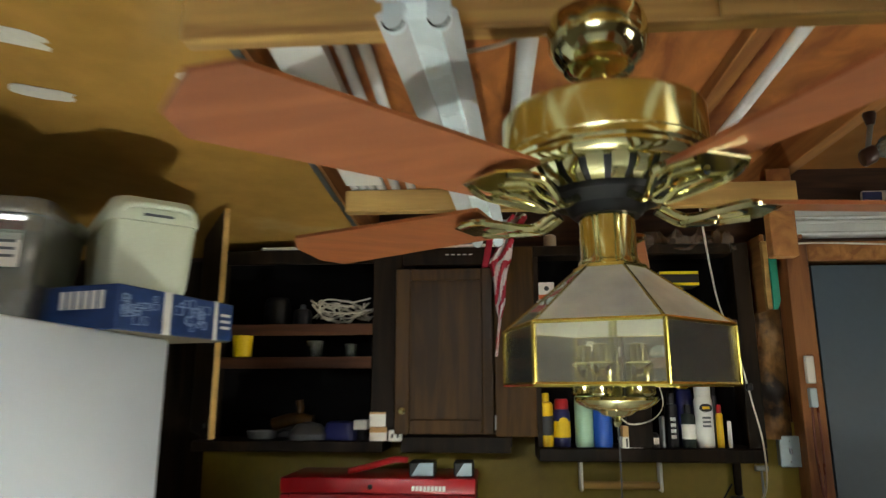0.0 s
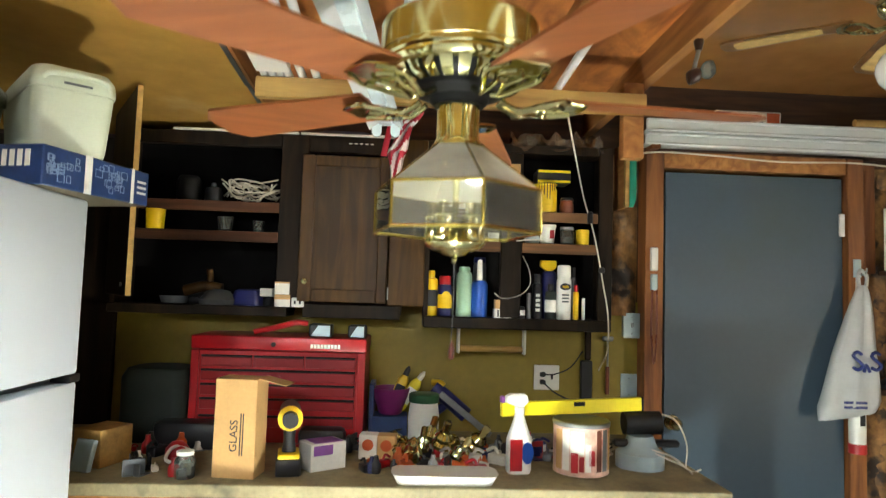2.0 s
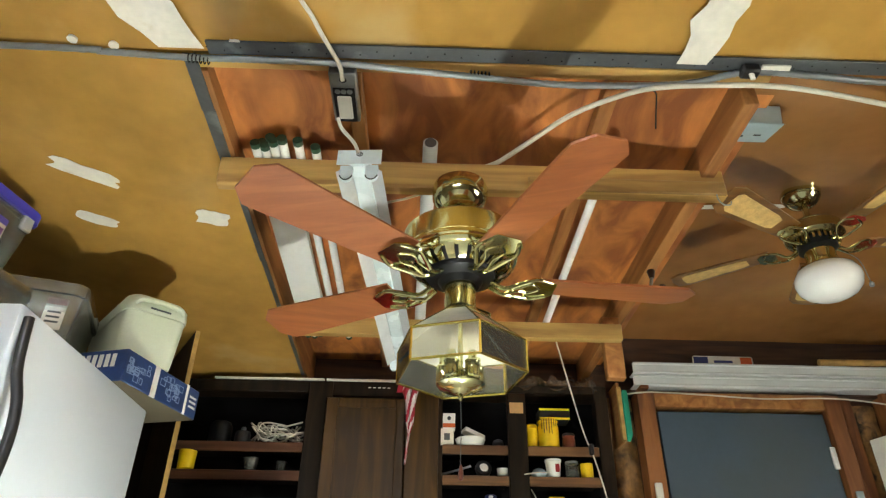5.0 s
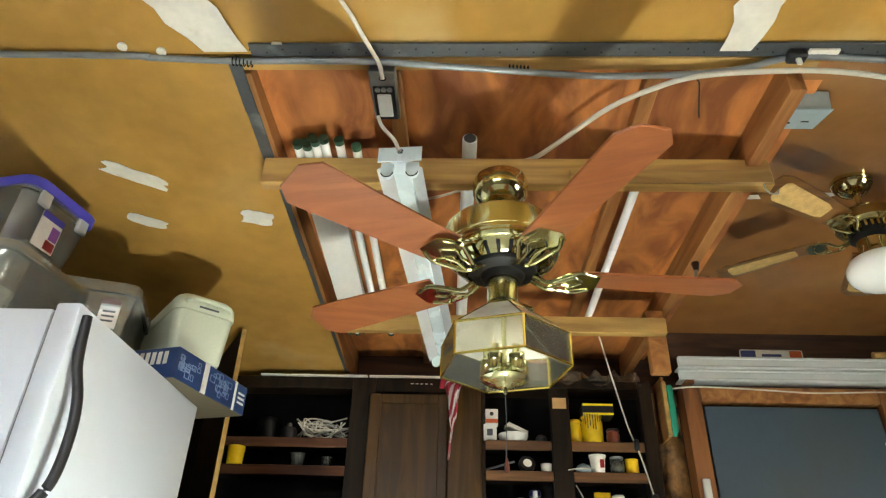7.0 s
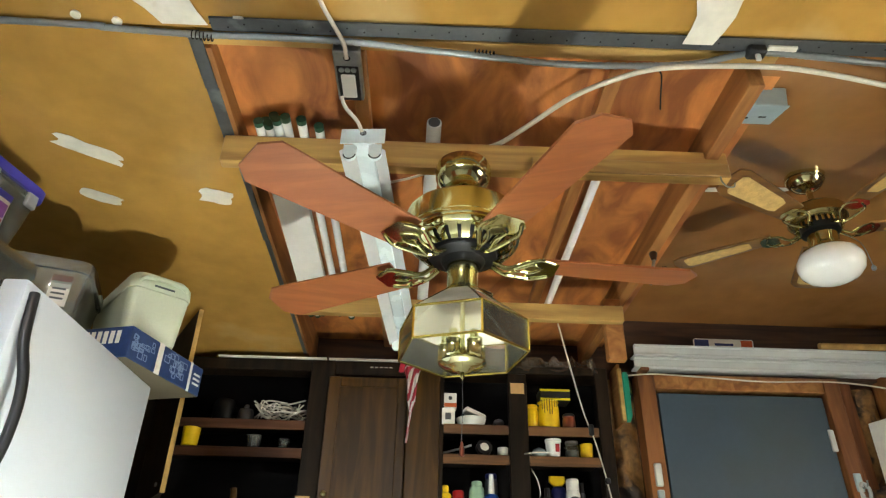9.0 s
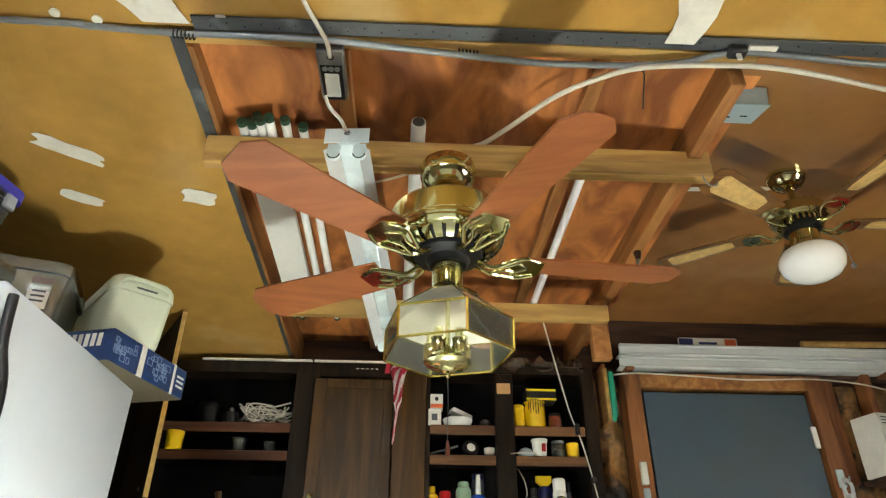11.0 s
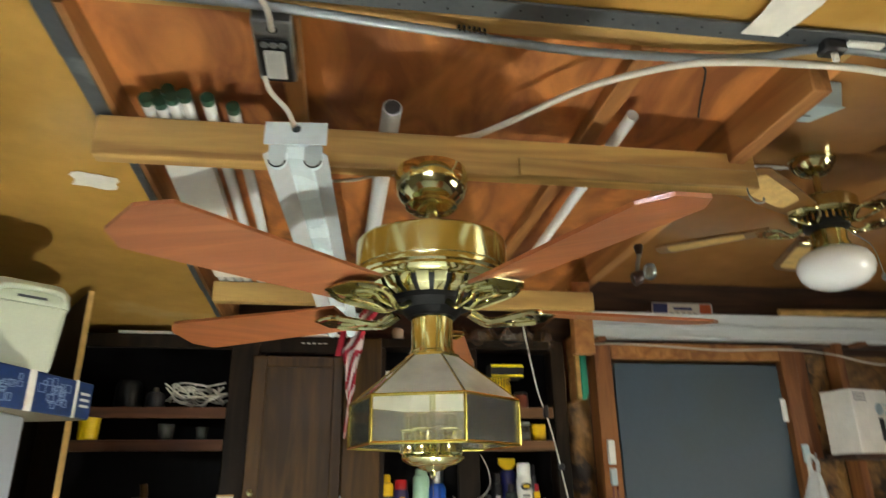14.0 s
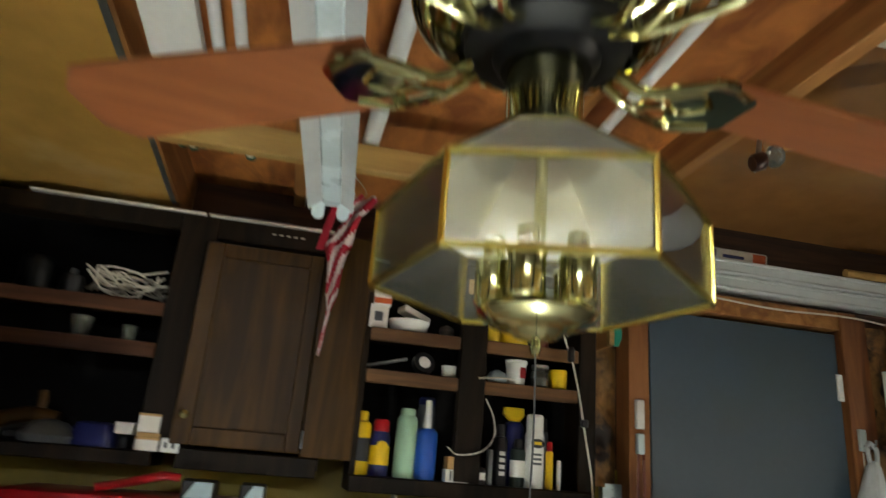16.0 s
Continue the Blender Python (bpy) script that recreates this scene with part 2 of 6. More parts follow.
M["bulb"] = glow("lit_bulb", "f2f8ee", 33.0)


# ---- builders ----
def box(bm, lo, hi, bev=0.0, m=None, seg=1):
    lo, hi = Vector(lo), Vector(hi)
    c, s_ = (lo + hi) / 2, hi - lo
    mt = Matrix.Translation(c) @ Matrix.Diagonal((*s_, 1))
    if m is not None:
        mt = m @ mt
    made = bmesh.ops.create_cube(bm, size=1, matrix=mt)["verts"]
    if bev:
        edges = list({e for v in made for e in v.link_edges})
        bmesh.ops.bevel(bm, geom=edges, offset=bev, segments=seg, affect="EDGES", profile=0.5)
    return bm


def lathe(bm, prof, seg=32, at=(0, 0, 0), squash=(1, 1), caps=True, a0=0.0):
    rings = []
    for r, z in prof:
        rings.append([bm.verts.new((at[0] + squash[0] * r * math.cos(a0 + 2 * math.pi * k / seg), at[1] + squash[1] * r * math.sin(a0 + 2 * math.pi * k / seg), at[2] + z)) for k in range(seg)])
    for a, b in zip(rings, rings[1:]):
        for k in range(seg):
            bm.faces.new((a[k], a[(k + 1) % seg], b[(k + 1) % seg], b[k]))
    if caps:
        if prof[0][0] > 1e-5:
            bm.faces.new(rings[0][::-1])
        if prof[-1][0] > 1e-5:
            bm.faces.new(rings[-1])
    return bm


def spline(pts, n=6):
    pts = [Vector(p) for p in pts]
    if len(pts) < 3:
        return pts
    ext = [2 * pts[0] - pts[1]] + pts + [2 * pts[-1] - pts[-2]]
    out = []
    for i in range(1, len(ext) - 2):
        a, b, c, d = ext[i - 1:i + 3]
        for k in range(n):
            t = k / n
            out.append(0.5 * (2 * b + (c - a) * t + (2 * a - 5 * b + 4 * c - d) * t * t + (3 * b - a - 3 * c + d) * t ** 3))
    return out + [pts[-1]]


def tube(bm, pts, r, seg=8, n=6, ribs=0.0):
    pts = spline(pts, n)
    rings = []
    for i, p in enumerate(pts):
        d = (pts[min(i + 1, len(pts) - 1)] - pts[max(i - 1, 0)]).normalized()
        up = Vector((0, 0, 1)) if abs(d.z) < 0.9 else Vector((1, 0, 0))
        u = d.cross(up).normalized()
        v = u.cross(d)
        rr = r * (1 + (ribs if i % 2 else 0))
        rings.append([bm.verts.new(p + rr * (math.cos(2 * math.pi * k / seg) * u + math.sin(2 * math.pi * k / seg) * v)) for k in range(seg)])
    for a, b in zip(rings, rings[1:]):
        for k in range(seg):
            bm.faces.new((a[k], a[(k + 1) % seg], b[(k + 1) % seg], b[k]))
    bm.faces.new(rings[0][::-1])
    bm.faces.new(rings[-1])
    return bm


def slab(bm, outline, z0, z1, m=None):
    """A flat plate with any outline in x and y."""
    lo = [bm.verts.new((x, y, z0)) for x, y in outline]
    hi = [bm.verts.new((x, y, z1)) for x, y in outline]
    bm.faces.new(lo[::-1])
    bm.faces.new(hi)
    for i in range(len(lo)):
        j = (i + 1) % len(lo)
        bm.faces.new((lo[i], lo[j], hi[j], hi[i]))
    if m is not None:
        bmesh.ops.transform(bm, matrix=m, verts=lo + hi)
    return bm


def bm_new():
    return bmesh.new()


def part(name, bm, material, parent=None, label="", angle=38):
    """Links a bmesh as one mesh object, under a thing or a part where one is given."""
    me = bpy.data.meshes.new(name)
    bmesh.ops.recalc_face_normals(bm, faces=bm.faces)
    for f in bm.faces:
        f.smooth = True
    bm.to_mesh(me)
    bm.free()
    me.set_sharp_from_angle(angle=radians(angle))
    me.materials.append(M[material] if isinstance(material, str) else material)
    ob = new(name, me)
    if parent is not None:
        ob.parent = parent
    if label:
        ob["label"] = label
    return ob


def thing(name, label, category, m=None, group=""):
    ob = new(name)
    ob.empty_display_size = 0.05
    if m is not None:
        ob.matrix_world = m
    return tagged(ob, label, category, group)


def solo(name, bm, material, label, category, m=None, group="", kind="", angle=38):
    ob = part(name, bm, material, angle=angle)
    if m is not None:
        ob.matrix_world = m
    return tagged(ob, label, category, group, kind)


def words(name, text, size, material, parent, m, depth=0.0006, label=""):
    cu = bpy.data.curves.new(name, "FONT")
    cu.body, cu.size, cu.extrude, cu.align_x, cu.align_y = text, size, depth, "CENTER", "CENTER"
    tmp = bpy.data.objects.new(name, cu)
    scene.collection.objects.link(tmp)
    me = bpy.data.meshes.new_from_object(tmp)
    bpy.data.objects.remove(tmp)
    bpy.data.curves.remove(cu)
    me.materials.append(M[material])
    ob = new(name, me)
    ob.parent = parent
    ob.matrix_local = m
    if label:
        ob["label"] = label
    return ob


FACE_S = Matrix.Rotation(radians(90), 4, "X")  # turns flat work so that it faces south
# ---- structure ----
XW, XE, YN, YS = -2.4, 3.3, 2.66, -3.4


def ceil_left(y):
    return 2.262 - 0.068 * (y - 0.62)


def ceil_right(y):
    return 2.27 + 0.26 * min(y - 0.62, 0.88) - 0.043 * max(0, y - 1.5)


DECK = 2.30


def sheet(name, x0, x1, y0, y1, zf, label, n=14, thick=0.012, material="ceil"):
    bm = bm_new()
    rows = []
    for i in range(n + 1):
        y = y0 + (y1 - y0) * i / n
        row = []
        for j in range(n + 1):
            x = x0 + (x1 - x0) * j / n
            row.append((x, y, zf(y) + 0.003 * noise.noise(Vector((x * 1.7, y * 1.7, 3.1)))))
        rows.append(row)
    for dz, flip in ((0, False), (thick, True)):
        vs = [[bm.verts.new((x, y, z + dz)) for x, y, z in row] for row in rows]
        for i in range(n):
            for j in range(n):
                q = (vs[i][j], vs[i][j + 1], vs[i + 1][j + 1], vs[i + 1][j])
                bm.faces.new(q if flip else q[::-1])
        edge = [vs[0][j] for j in range(n + 1)] + [vs[i][n] for i in range(1, n + 1)] + [vs[n][j] for j in range(n - 1, -1, -1)] + [vs[i][0] for i in range(n - 1, 0, -1)]
        if dz == 0:
            low = edge
        else:
            for k in range(len(edge)):
                k2 = (k + 1) % len(edge)
                bm.faces.new((low[k], low[k2], edge[k2], edge[k]))
    return solo(name, bm, material, label, "ceiling", kind="structure")


sheet("ceiling", XW, XE, YS, 0.612, lambda y: 2.262, "glossy ochre painted hardboard ceiling with worn patches")
sheet("ceiling_left", XW, -0.315, 0.616, YN, ceil_left, "glossy ochre painted ceiling board sagging towards the cabinets")
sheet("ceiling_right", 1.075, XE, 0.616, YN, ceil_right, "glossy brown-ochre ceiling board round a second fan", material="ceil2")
sheet("ceiling_deck", -0.42, 1.16, 0.58, YN, lambda y: DECK, "reddish plywood roof deck seen through the open ceiling bay", 6, 0.015, "deck")
# unseen slab added over the ceiling against light leaks
solo("ceiling_roof", box(bm_new(), (XW - 0.2, YS - 0.2, 2.56), (XE + 0.2, YN + 0.2, 2.62)), "wallboard", "unseen slab above the garage ceiling that keeps outside light out", "roof", kind="structure")

solo("floor", box(bm_new(), (XW, YS, -0.1), (XE, YN + 0.1, 0.0)), "floor", "pale worn concrete garage floor", "floor", kind="structure")
solo("ground", box(bm_new(), (-300, -300, -0.25), (300, 300, -0.11)), "ground", "pale gravel ground outside the garage", "ground", kind="structure")
solo("driveway", box(bm_new(), (-4, -16, -0.108), (5, YS, -0.02)), "floor", "pale concrete driveway outside the garage", "driveway", kind="structure")
solo("wall_west", box(bm_new(), (XW - 0.1, YS, 0), (XW, YN + 0.1, 2.56)), "roomwall", "plain aged painted garage wall", "wall", kind="structure")
# opening added for the side fill lamp and sky light
bm = bm_new()
for lo, hi in (((XE, YS, 0), (XE + 0.1, -0.75, 2.56)), ((XE, 0.4, 0), (XE + 0.1, YN + 0.1, 2.56)), ((XE, -0.75, 0), (XE + 0.1, 0.4, 0.85)), ((XE, -0.75, 1.75), (XE + 0.1, 0.4, 2.56))):
    box(bm, lo, hi)
solo("wall_east", bm, "wallboard", "bare dark board garage wall", "wall", kind="structure")
solo("wall_south", box(bm_new(), (XW, YS - 0.1, 0), (XE, YS, 2.56)), "roomwall", "plain aged painted garage wall behind the camera", "wall", kind="structure")
DX0, DX1, DZ = 1.375, 2.20, 2.05
bm = bm_new()
box(bm, (XW, YN, 0), (DX0, YN + 0.1, 2.56))
box(bm, (DX1, YN, 0), (XE, YN + 0.1, 2.56))
box(bm, (DX0, YN, DZ), (DX1, YN + 0.1, 2.56))
box(bm, (DX0, YN + 0.06, 0), (DX1, YN + 0.1, DZ))
solo("wall_north", bm, "wallboard", "bare dark sheathing boards of the unfinished back wall", "wall", kind="structure")
solo("wall_panel", box(bm_new(), (-0.97, YN - 0.012, 0.0), (1.30, YN - 0.001, 1.46), 0.002), "yellow", "mustard painted board behind the workbench", "wall panel", kind="structure")
# dark sheet added where shade falls behind the fridge
solo("wall_panel", box(bm_new(), (-1.9, YN - 0.03, 0.0), (-0.974, YN - 0.001, 2.1), 0.002), "cab", "dark board standing in for the shade beside the fridge", "wall panel", kind="structure")

# framing round the open ceiling bay
def lumber(name, lo, hi, material, label, category="beam"):
    return solo(name, box(bm_new(), lo, hi, 0.003), material, label, category, kind="structure")


lumber("trim_header", (-0.36, 0.628, 2.262), (1.10, 0.668, DECK - 0.002), "pine", "raw pine header along the edge of the ceiling bay")
bm = bm_new()
v = [bm.verts.new((x, y, z)) for x in (-0.314, -0.290) for y, z in ((0.672, ceil_left(0.672) - 0.002), (YN - 0.002, ceil_left(YN) - 0.002), (YN - 0.002, DECK - 0.002), (0.672, DECK - 0.002))]
bm.faces.new(v[:4])
bm.faces.new(v[4:][::-1])
for a in range(4):
    b = (a + 1) % 4
    bm.faces.new((v[a], v[b], v[4 + b], v[4 + a]))
solo("joist_left", bm, "piney", "rough brown joist along the ceiling bay", "beam", kind="structure")
lumber("joist_right", (1.03, 0.672, 2.20), (1.07, YN, 2.53), "piney", "rough brown joist along the ceiling bay")
for x in (0.045, 0.70):
    lumber("rafter", (x, 0.672, 2.262), (x + 0.04, YN, DECK - 0.002), "piney", "brown rafter under the plywood roof deck")
lumber("ceiling_beam", (-0.325, 0.965, 2.137), (1.095, 1.003, 2.226), "pine", "raw pine cross beam that carries the ceiling fan", "beam")
lumber("ceiling_beam", (-0.245, 1.84, 2.082), (1.028, 1.878, 2.148), "pine", "raw pine cross beam at the back of the ceiling bay", "beam")
lumber("post", (0.962, 1.882, 1.941), (1.034, 1.922, 2.198), "piney", "short raw pine post hanging from the ceiling")
lumber("beam_end", (0.537, 0.955, 2.135), (1.09, 0.9645, 2.180), "pine", "thin pale pine strip nailed along the cross beam")

# metal strips on the ceiling
bm = bm_new()
box(bm, (-0.27, 0.574, 2.252), (1.9, 0.614, 2.2585), 0.001)
st = solo("trim_metal_strip", bm, "strip", "grey perforated metal strip screwed along the ceiling edge", "trim", kind="structure")
for i in range(54):
    me = lathe(bm_new(), [(0.0022, -0.0008), (0.0022, 0.0)], 8)
    o = part("screw_hole", me, "dark", st)
    o.location = (-0.27 + i * 0.04, 0.590 + 0.01 * (i % 2), 2.2518)
bm = bm_new()
for y0, y1, xa, xb in ((0.618, 0.80, -0.336, -0.304), (0.80, 1.0, -0.334, -0.302), (1.0, 1.5, -0.320, -0.302), (1.5, 2.0, -0.316, -0.300), (2.0, 2.44, -0.312, -0.298)):
    lower = [bm.verts.new(p) for p in ((xa, y0, ceil_left(y0) - 0.007), (xb, y0, ceil_left(y0) - 0.007), (xb, y1, ceil_left(y1) - 0.007), (xa, y1, ceil_left(y1) - 0.007))]
    upper = [bm.verts.new(v.co + Vector((0, 0, 0.004))) for v in lower]
    bm.faces.new(lower[::-1])
    bm.faces.new(upper)
    for a in range(4):
        b = (a + 1) % 4
        bm.faces.new((lower[a], lower[b], upper[b], upper[a]))
bmesh.ops.remove_doubles(bm, verts=bm.verts, dist=0.0005)
solo("trim_metal_angle", bm, "strip", "grey metal angle along the side of the ceiling bay", "trim", kind="structure")

# door
door = thing("door_1", "flush blue-grey painted steel door in a raw wood frame", "door", pose(DX0 + 0.01, 2.58, 0.01))
door["kind"] = "structure"
part("door_leaf", box(bm_new(), (0, 0, 0), (0.805, 0.044, 2.03), 0.002), "doorgrey", door)
kn = part("knob", lathe(bm_new(), [(0.0, 0.065), (0.018, 0.064), (0.027, 0.054), (0.028, 0.042), (0.02, 0.03), (0.011, 0.025), (0.011, 0.008), (0.032, 0.006), (0.034, 0.0)], 28), "brassd", door, "tarnished brass door knob")
kn.matrix_local = pose(0.035, 0.0, 0.94, 90, 0, 0)
part("hinge", box(bm_new(), (0.786, -0.012, 1.77), (0.812, -0.001, 1.872), 0.003), "whitep", door, "white painted hinge leaf")
fr = thing("door_frame", "rough reddish-brown lumber frame round the door", "door frame", pose(DX0, 2.56, 0))
fr["kind"] = "structure"
part("jamb", box(bm_new(), (-0.085, 0, 0), (-0.004, 0.099, 2.13), 0.003), "pinez", fr)
part("jamb", box(bm_new(), (0.829, 0, 0), (0.905, 0.099, 2.13), 0.003), "pinez", fr)
part("lintel", box(bm_new(), (-0.002, 0.004, 2.056), (0.827, 0.099, 2.13), 0.003), "piney", fr)
part("stop", box(bm_new(), (-0.003, 0.03, 0), (0.008, 0.099, 2.05)), "dark", fr)

# insulation between studs
def batt(x0, x1, z0, z1, seed):
    bm = bm_new()
    nx, nz = 16, int(16 * (z1 - z0) / (x1 - x0))
    nz = max(8, min(60, nz))
    g = []
    for i in range(nz + 1):
        row = []
        for j in range(nx + 1):
            u, w = j / nx, i / nz
            bulge = 0.045 * math.sin(math.pi * u) ** 0.5
            p = Vector((x0 + (x1 - x0) * u, 0, z0 + (z1 - z0) * w))
            d = bulge * (0.6 + 0.8 * noise.fractal(p * 7 + Vector((seed, 0, 0)), 1.0, 2.0, 4))
            row.append(bm.verts.new((p.x, YN - 0.004 - max(0, d), p.z)))
        g.append(row)
    for i in range(nz):
        for j in range(nx):
            bm.faces.new((g[i][j], g[i][j + 1], g[i + 1][j + 1], g[i + 1][j]))
    return solo("insulation_batt", bm, "kraft", "crumpled brown kraft-faced insulation between wall studs", "insulation", kind="structure")


batt(1.14, 1.286, 1.40, 2.12, 1.0)
batt(2.285, 2.50, 0.4, 2.1, 5.0)
batt(2.55, 2.95, 0.4, 2.1, 9.0)
batt(2.366, 2.50, 0.4, 2.1, 4.0)
lumber("stud", (2.505, 2.57, 0), (2.545, YN - 0.002, 2.3), "pinez", "rough upright wall stud", "stud")
lumber("stud", (2.285, 2.60, 1.62), (2.36, YN - 0.05, 2.12), "pinez", "rough upright wall stud", "stud")
lumber("shelf_board", (2.37, 2.42, 1.612), (2.80, 2.60, 1.634), "wallboard", "small dark wall shelf board", "shelf")
lumber("ledger", (1.20, 2.60, 2.134), (3.25, YN - 0.002, 2.165), "wallboard", "dark board along the wall above the door", "ledger")

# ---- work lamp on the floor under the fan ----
# unseen lamp added where the ceiling shadows point back to; its form is assumed
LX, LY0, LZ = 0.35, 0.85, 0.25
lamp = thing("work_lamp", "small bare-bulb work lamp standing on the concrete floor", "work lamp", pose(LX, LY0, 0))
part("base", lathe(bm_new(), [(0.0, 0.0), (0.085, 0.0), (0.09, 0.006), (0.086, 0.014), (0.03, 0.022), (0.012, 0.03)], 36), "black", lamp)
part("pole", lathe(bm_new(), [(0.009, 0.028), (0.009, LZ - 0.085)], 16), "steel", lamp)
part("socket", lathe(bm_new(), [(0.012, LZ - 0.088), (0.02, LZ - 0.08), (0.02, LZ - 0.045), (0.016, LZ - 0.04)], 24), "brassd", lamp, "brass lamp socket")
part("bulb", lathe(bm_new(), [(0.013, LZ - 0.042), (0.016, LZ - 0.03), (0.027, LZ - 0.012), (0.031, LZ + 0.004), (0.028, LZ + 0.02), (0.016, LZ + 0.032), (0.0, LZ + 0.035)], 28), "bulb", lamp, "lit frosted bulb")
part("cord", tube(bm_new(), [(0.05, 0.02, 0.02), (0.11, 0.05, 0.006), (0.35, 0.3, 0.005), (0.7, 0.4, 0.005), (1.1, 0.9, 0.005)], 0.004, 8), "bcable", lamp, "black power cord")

# ---- main ceiling fan ----
FX, FY = 0.345, 0.93
fan = thing("ceiling_fan", "polished brass ceiling fan with reddish wood blades and a glass lantern", "ceiling fan", pose(FX, FY + 0.01, 0))
part("mount", box(bm_new(), (-0.03, -0.02, 2.128), (0.03, 0.03, 2.140), 0.002), "steel", fan, "steel mounting plate under the beam")
part("canopy", lathe(bm_new(), [(0.064, 2.128), (0.071, 2.124), (0.075, 2.110), (0.074, 2.082), (0.066, 2.064), (0.056, 2.054), (0.051, 2.049), (0.052, 2.043), (0.043, 2.036), (0.022, 2.032)], 40), "brass", fan)
part("downrod", lathe(bm_new(), [(0.013, 2.04), (0.013, 1.968), (0.02, 1.966), (0.024, 1.962)], 24), "brassd", fan)
prof = [(0.02, 1.976), (0.09, 1.976), (0.139, 1.975), (0.1442, 1.9742), (0.1458, 1.9715), (0.146, 1.9705), (0.1461, 1.968), (0.1461, 1.918), (0.146, 1.9155), (0.1445, 1.9145), (0.144, 1.909), (0.1445, 1.904), (0.141, 1.900), (0.1415, 1.895), (0.136, 1.889), (0.128, 1.884)]
part("motor_housing", lathe(bm_new(), prof, 64), "brass", fan)
# vented ring: ribs between slots
bm = bm_new()
NS = 24
for k in range(NS):
    a0, a1 = 2 * math.pi * (k - 0.34) / NS, 2 * math.pi * (k + 0.34) / NS
    pts = []
    for r, z in ((0.128, 1.886), (0.116, 1.868), (0.095, 1.858)):
        pts.append([bm.verts.new((r * math.cos(a), r * math.sin(a), z)) for a in (a0, a1)])
        pts[-1] += [bm.verts.new(((r - 0.006) * math.cos(a), (r - 0.006) * math.sin(a), z + 0.004)) for a in (a1, a0)]
    for p, q in zip(pts, pts[1:]):
        for i in range(4):
            j = (i + 1) % 4
            bm.faces.new((p[i], p[j], q[j], q[i]))
part("vent_ring", bm, "brass", fan)
# black liner in place of the shade between the vent ribs
part("vent_core", lathe(bm_new(), [(0.116, 1.888), (0.105, 1.872), (0.085, 1.862)], 48), "dark", fan, "black liner standing in for the shaded hollow behind the vent slots")
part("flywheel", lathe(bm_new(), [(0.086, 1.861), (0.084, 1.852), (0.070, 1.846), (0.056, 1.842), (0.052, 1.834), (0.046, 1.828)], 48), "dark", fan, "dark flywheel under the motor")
part("neck", lathe(bm_new(), [(0.034, 1.832), (0.039, 1.828), (0.039, 1.755), (0.042, 1.750), (0.044, 1.742)], 40), "brass", fan)
BLADE_TURNS = (294, 6, 78, 150, 222)
for a in BLADE_TURNS:
    R = Matrix.Rotation(radians(a), 4, "Z")
    bm = bm_new()
    for s_ in (-1, 1):
        tube(bm, [(0.075, 0.012 * s_, 1.842), (0.11, 0.016 * s_, 1.826), (0.15, 0.036 * s_, 1.832), (0.185, 0.05 * s_, 1.838), (0.225, 0.034 * s_, 1.840)], 0.006, 8, 5)
        tube(bm, [(0.11, 0.014 * s_, 1.826), (0.145, 0.010 * s_, 1.834), (0.175, 0.022 * s_, 1.839), (0.20, 0.004 * s_, 1.840)], 0.0045, 8, 5)
    slab(bm, [(0.17, -0.045), (0.215, -0.05), (0.24, -0.03), (0.24, 0.03), (0.215, 0.05), (0.17, 0.045), (0.155, 0.0)], 1.839, 1.8425)
    bmesh.ops.transform(bm, matrix=R, verts=bm.verts)
    part("blade_iron", bm, "brass", fan, "scrolled polished brass blade iron")
    bm = bm_new()
    n = 12
    out = []
    for k in range(n + 1):
        t = k / n
        r = 0.185 + 0.415 * t
        w = 0.052 + 0.018 * t
        if t > 0.9:
            w *= math.sqrt(max(0.05, 1 - ((t - 0.9) / 0.1) ** 2 * 0.75))
        out.append((r, w))
    outline = [(r, -w) for r, w in out] + [(r, w) for r, w in reversed(out)]
    slab(bm, outline, 0.0, 0.006)
    bmesh.ops.transform(bm, matrix=R @ Matrix.Translation((0, 0, 1.846)) @ Matrix.Rotation(radians(11), 4, "X"), verts=bm.verts)
    b = part("blade", bm, "blade", fan, "plain reddish-brown wood fan blade")

for o in fan.children:
    if o.name.startswith(("motor", "vent", "flywheel", "blade")):
        o.location.z -= 0.013

# lantern shade: hexagonal, bevelled panes in brass came
TURN_L = radians(-17.6)
ZT, ZM, ZB, RT, RM = 1.742, 1.658, 1.582, 0.046, 0.155


def hexp(r, z, k):
    a = TURN_L + radians(60 * k)
    return Vector((r * math.cos(a), r * math.sin(a), z))


shade = part("shade_cap", lathe(bm_new(), [(0.040, 1.748), (0.050, 1.744), (0.052, 1.739), (0.046, 1.737)], 6, a0=TURN_L), "brass", fan, "brass cap of the hexagonal glass lantern")
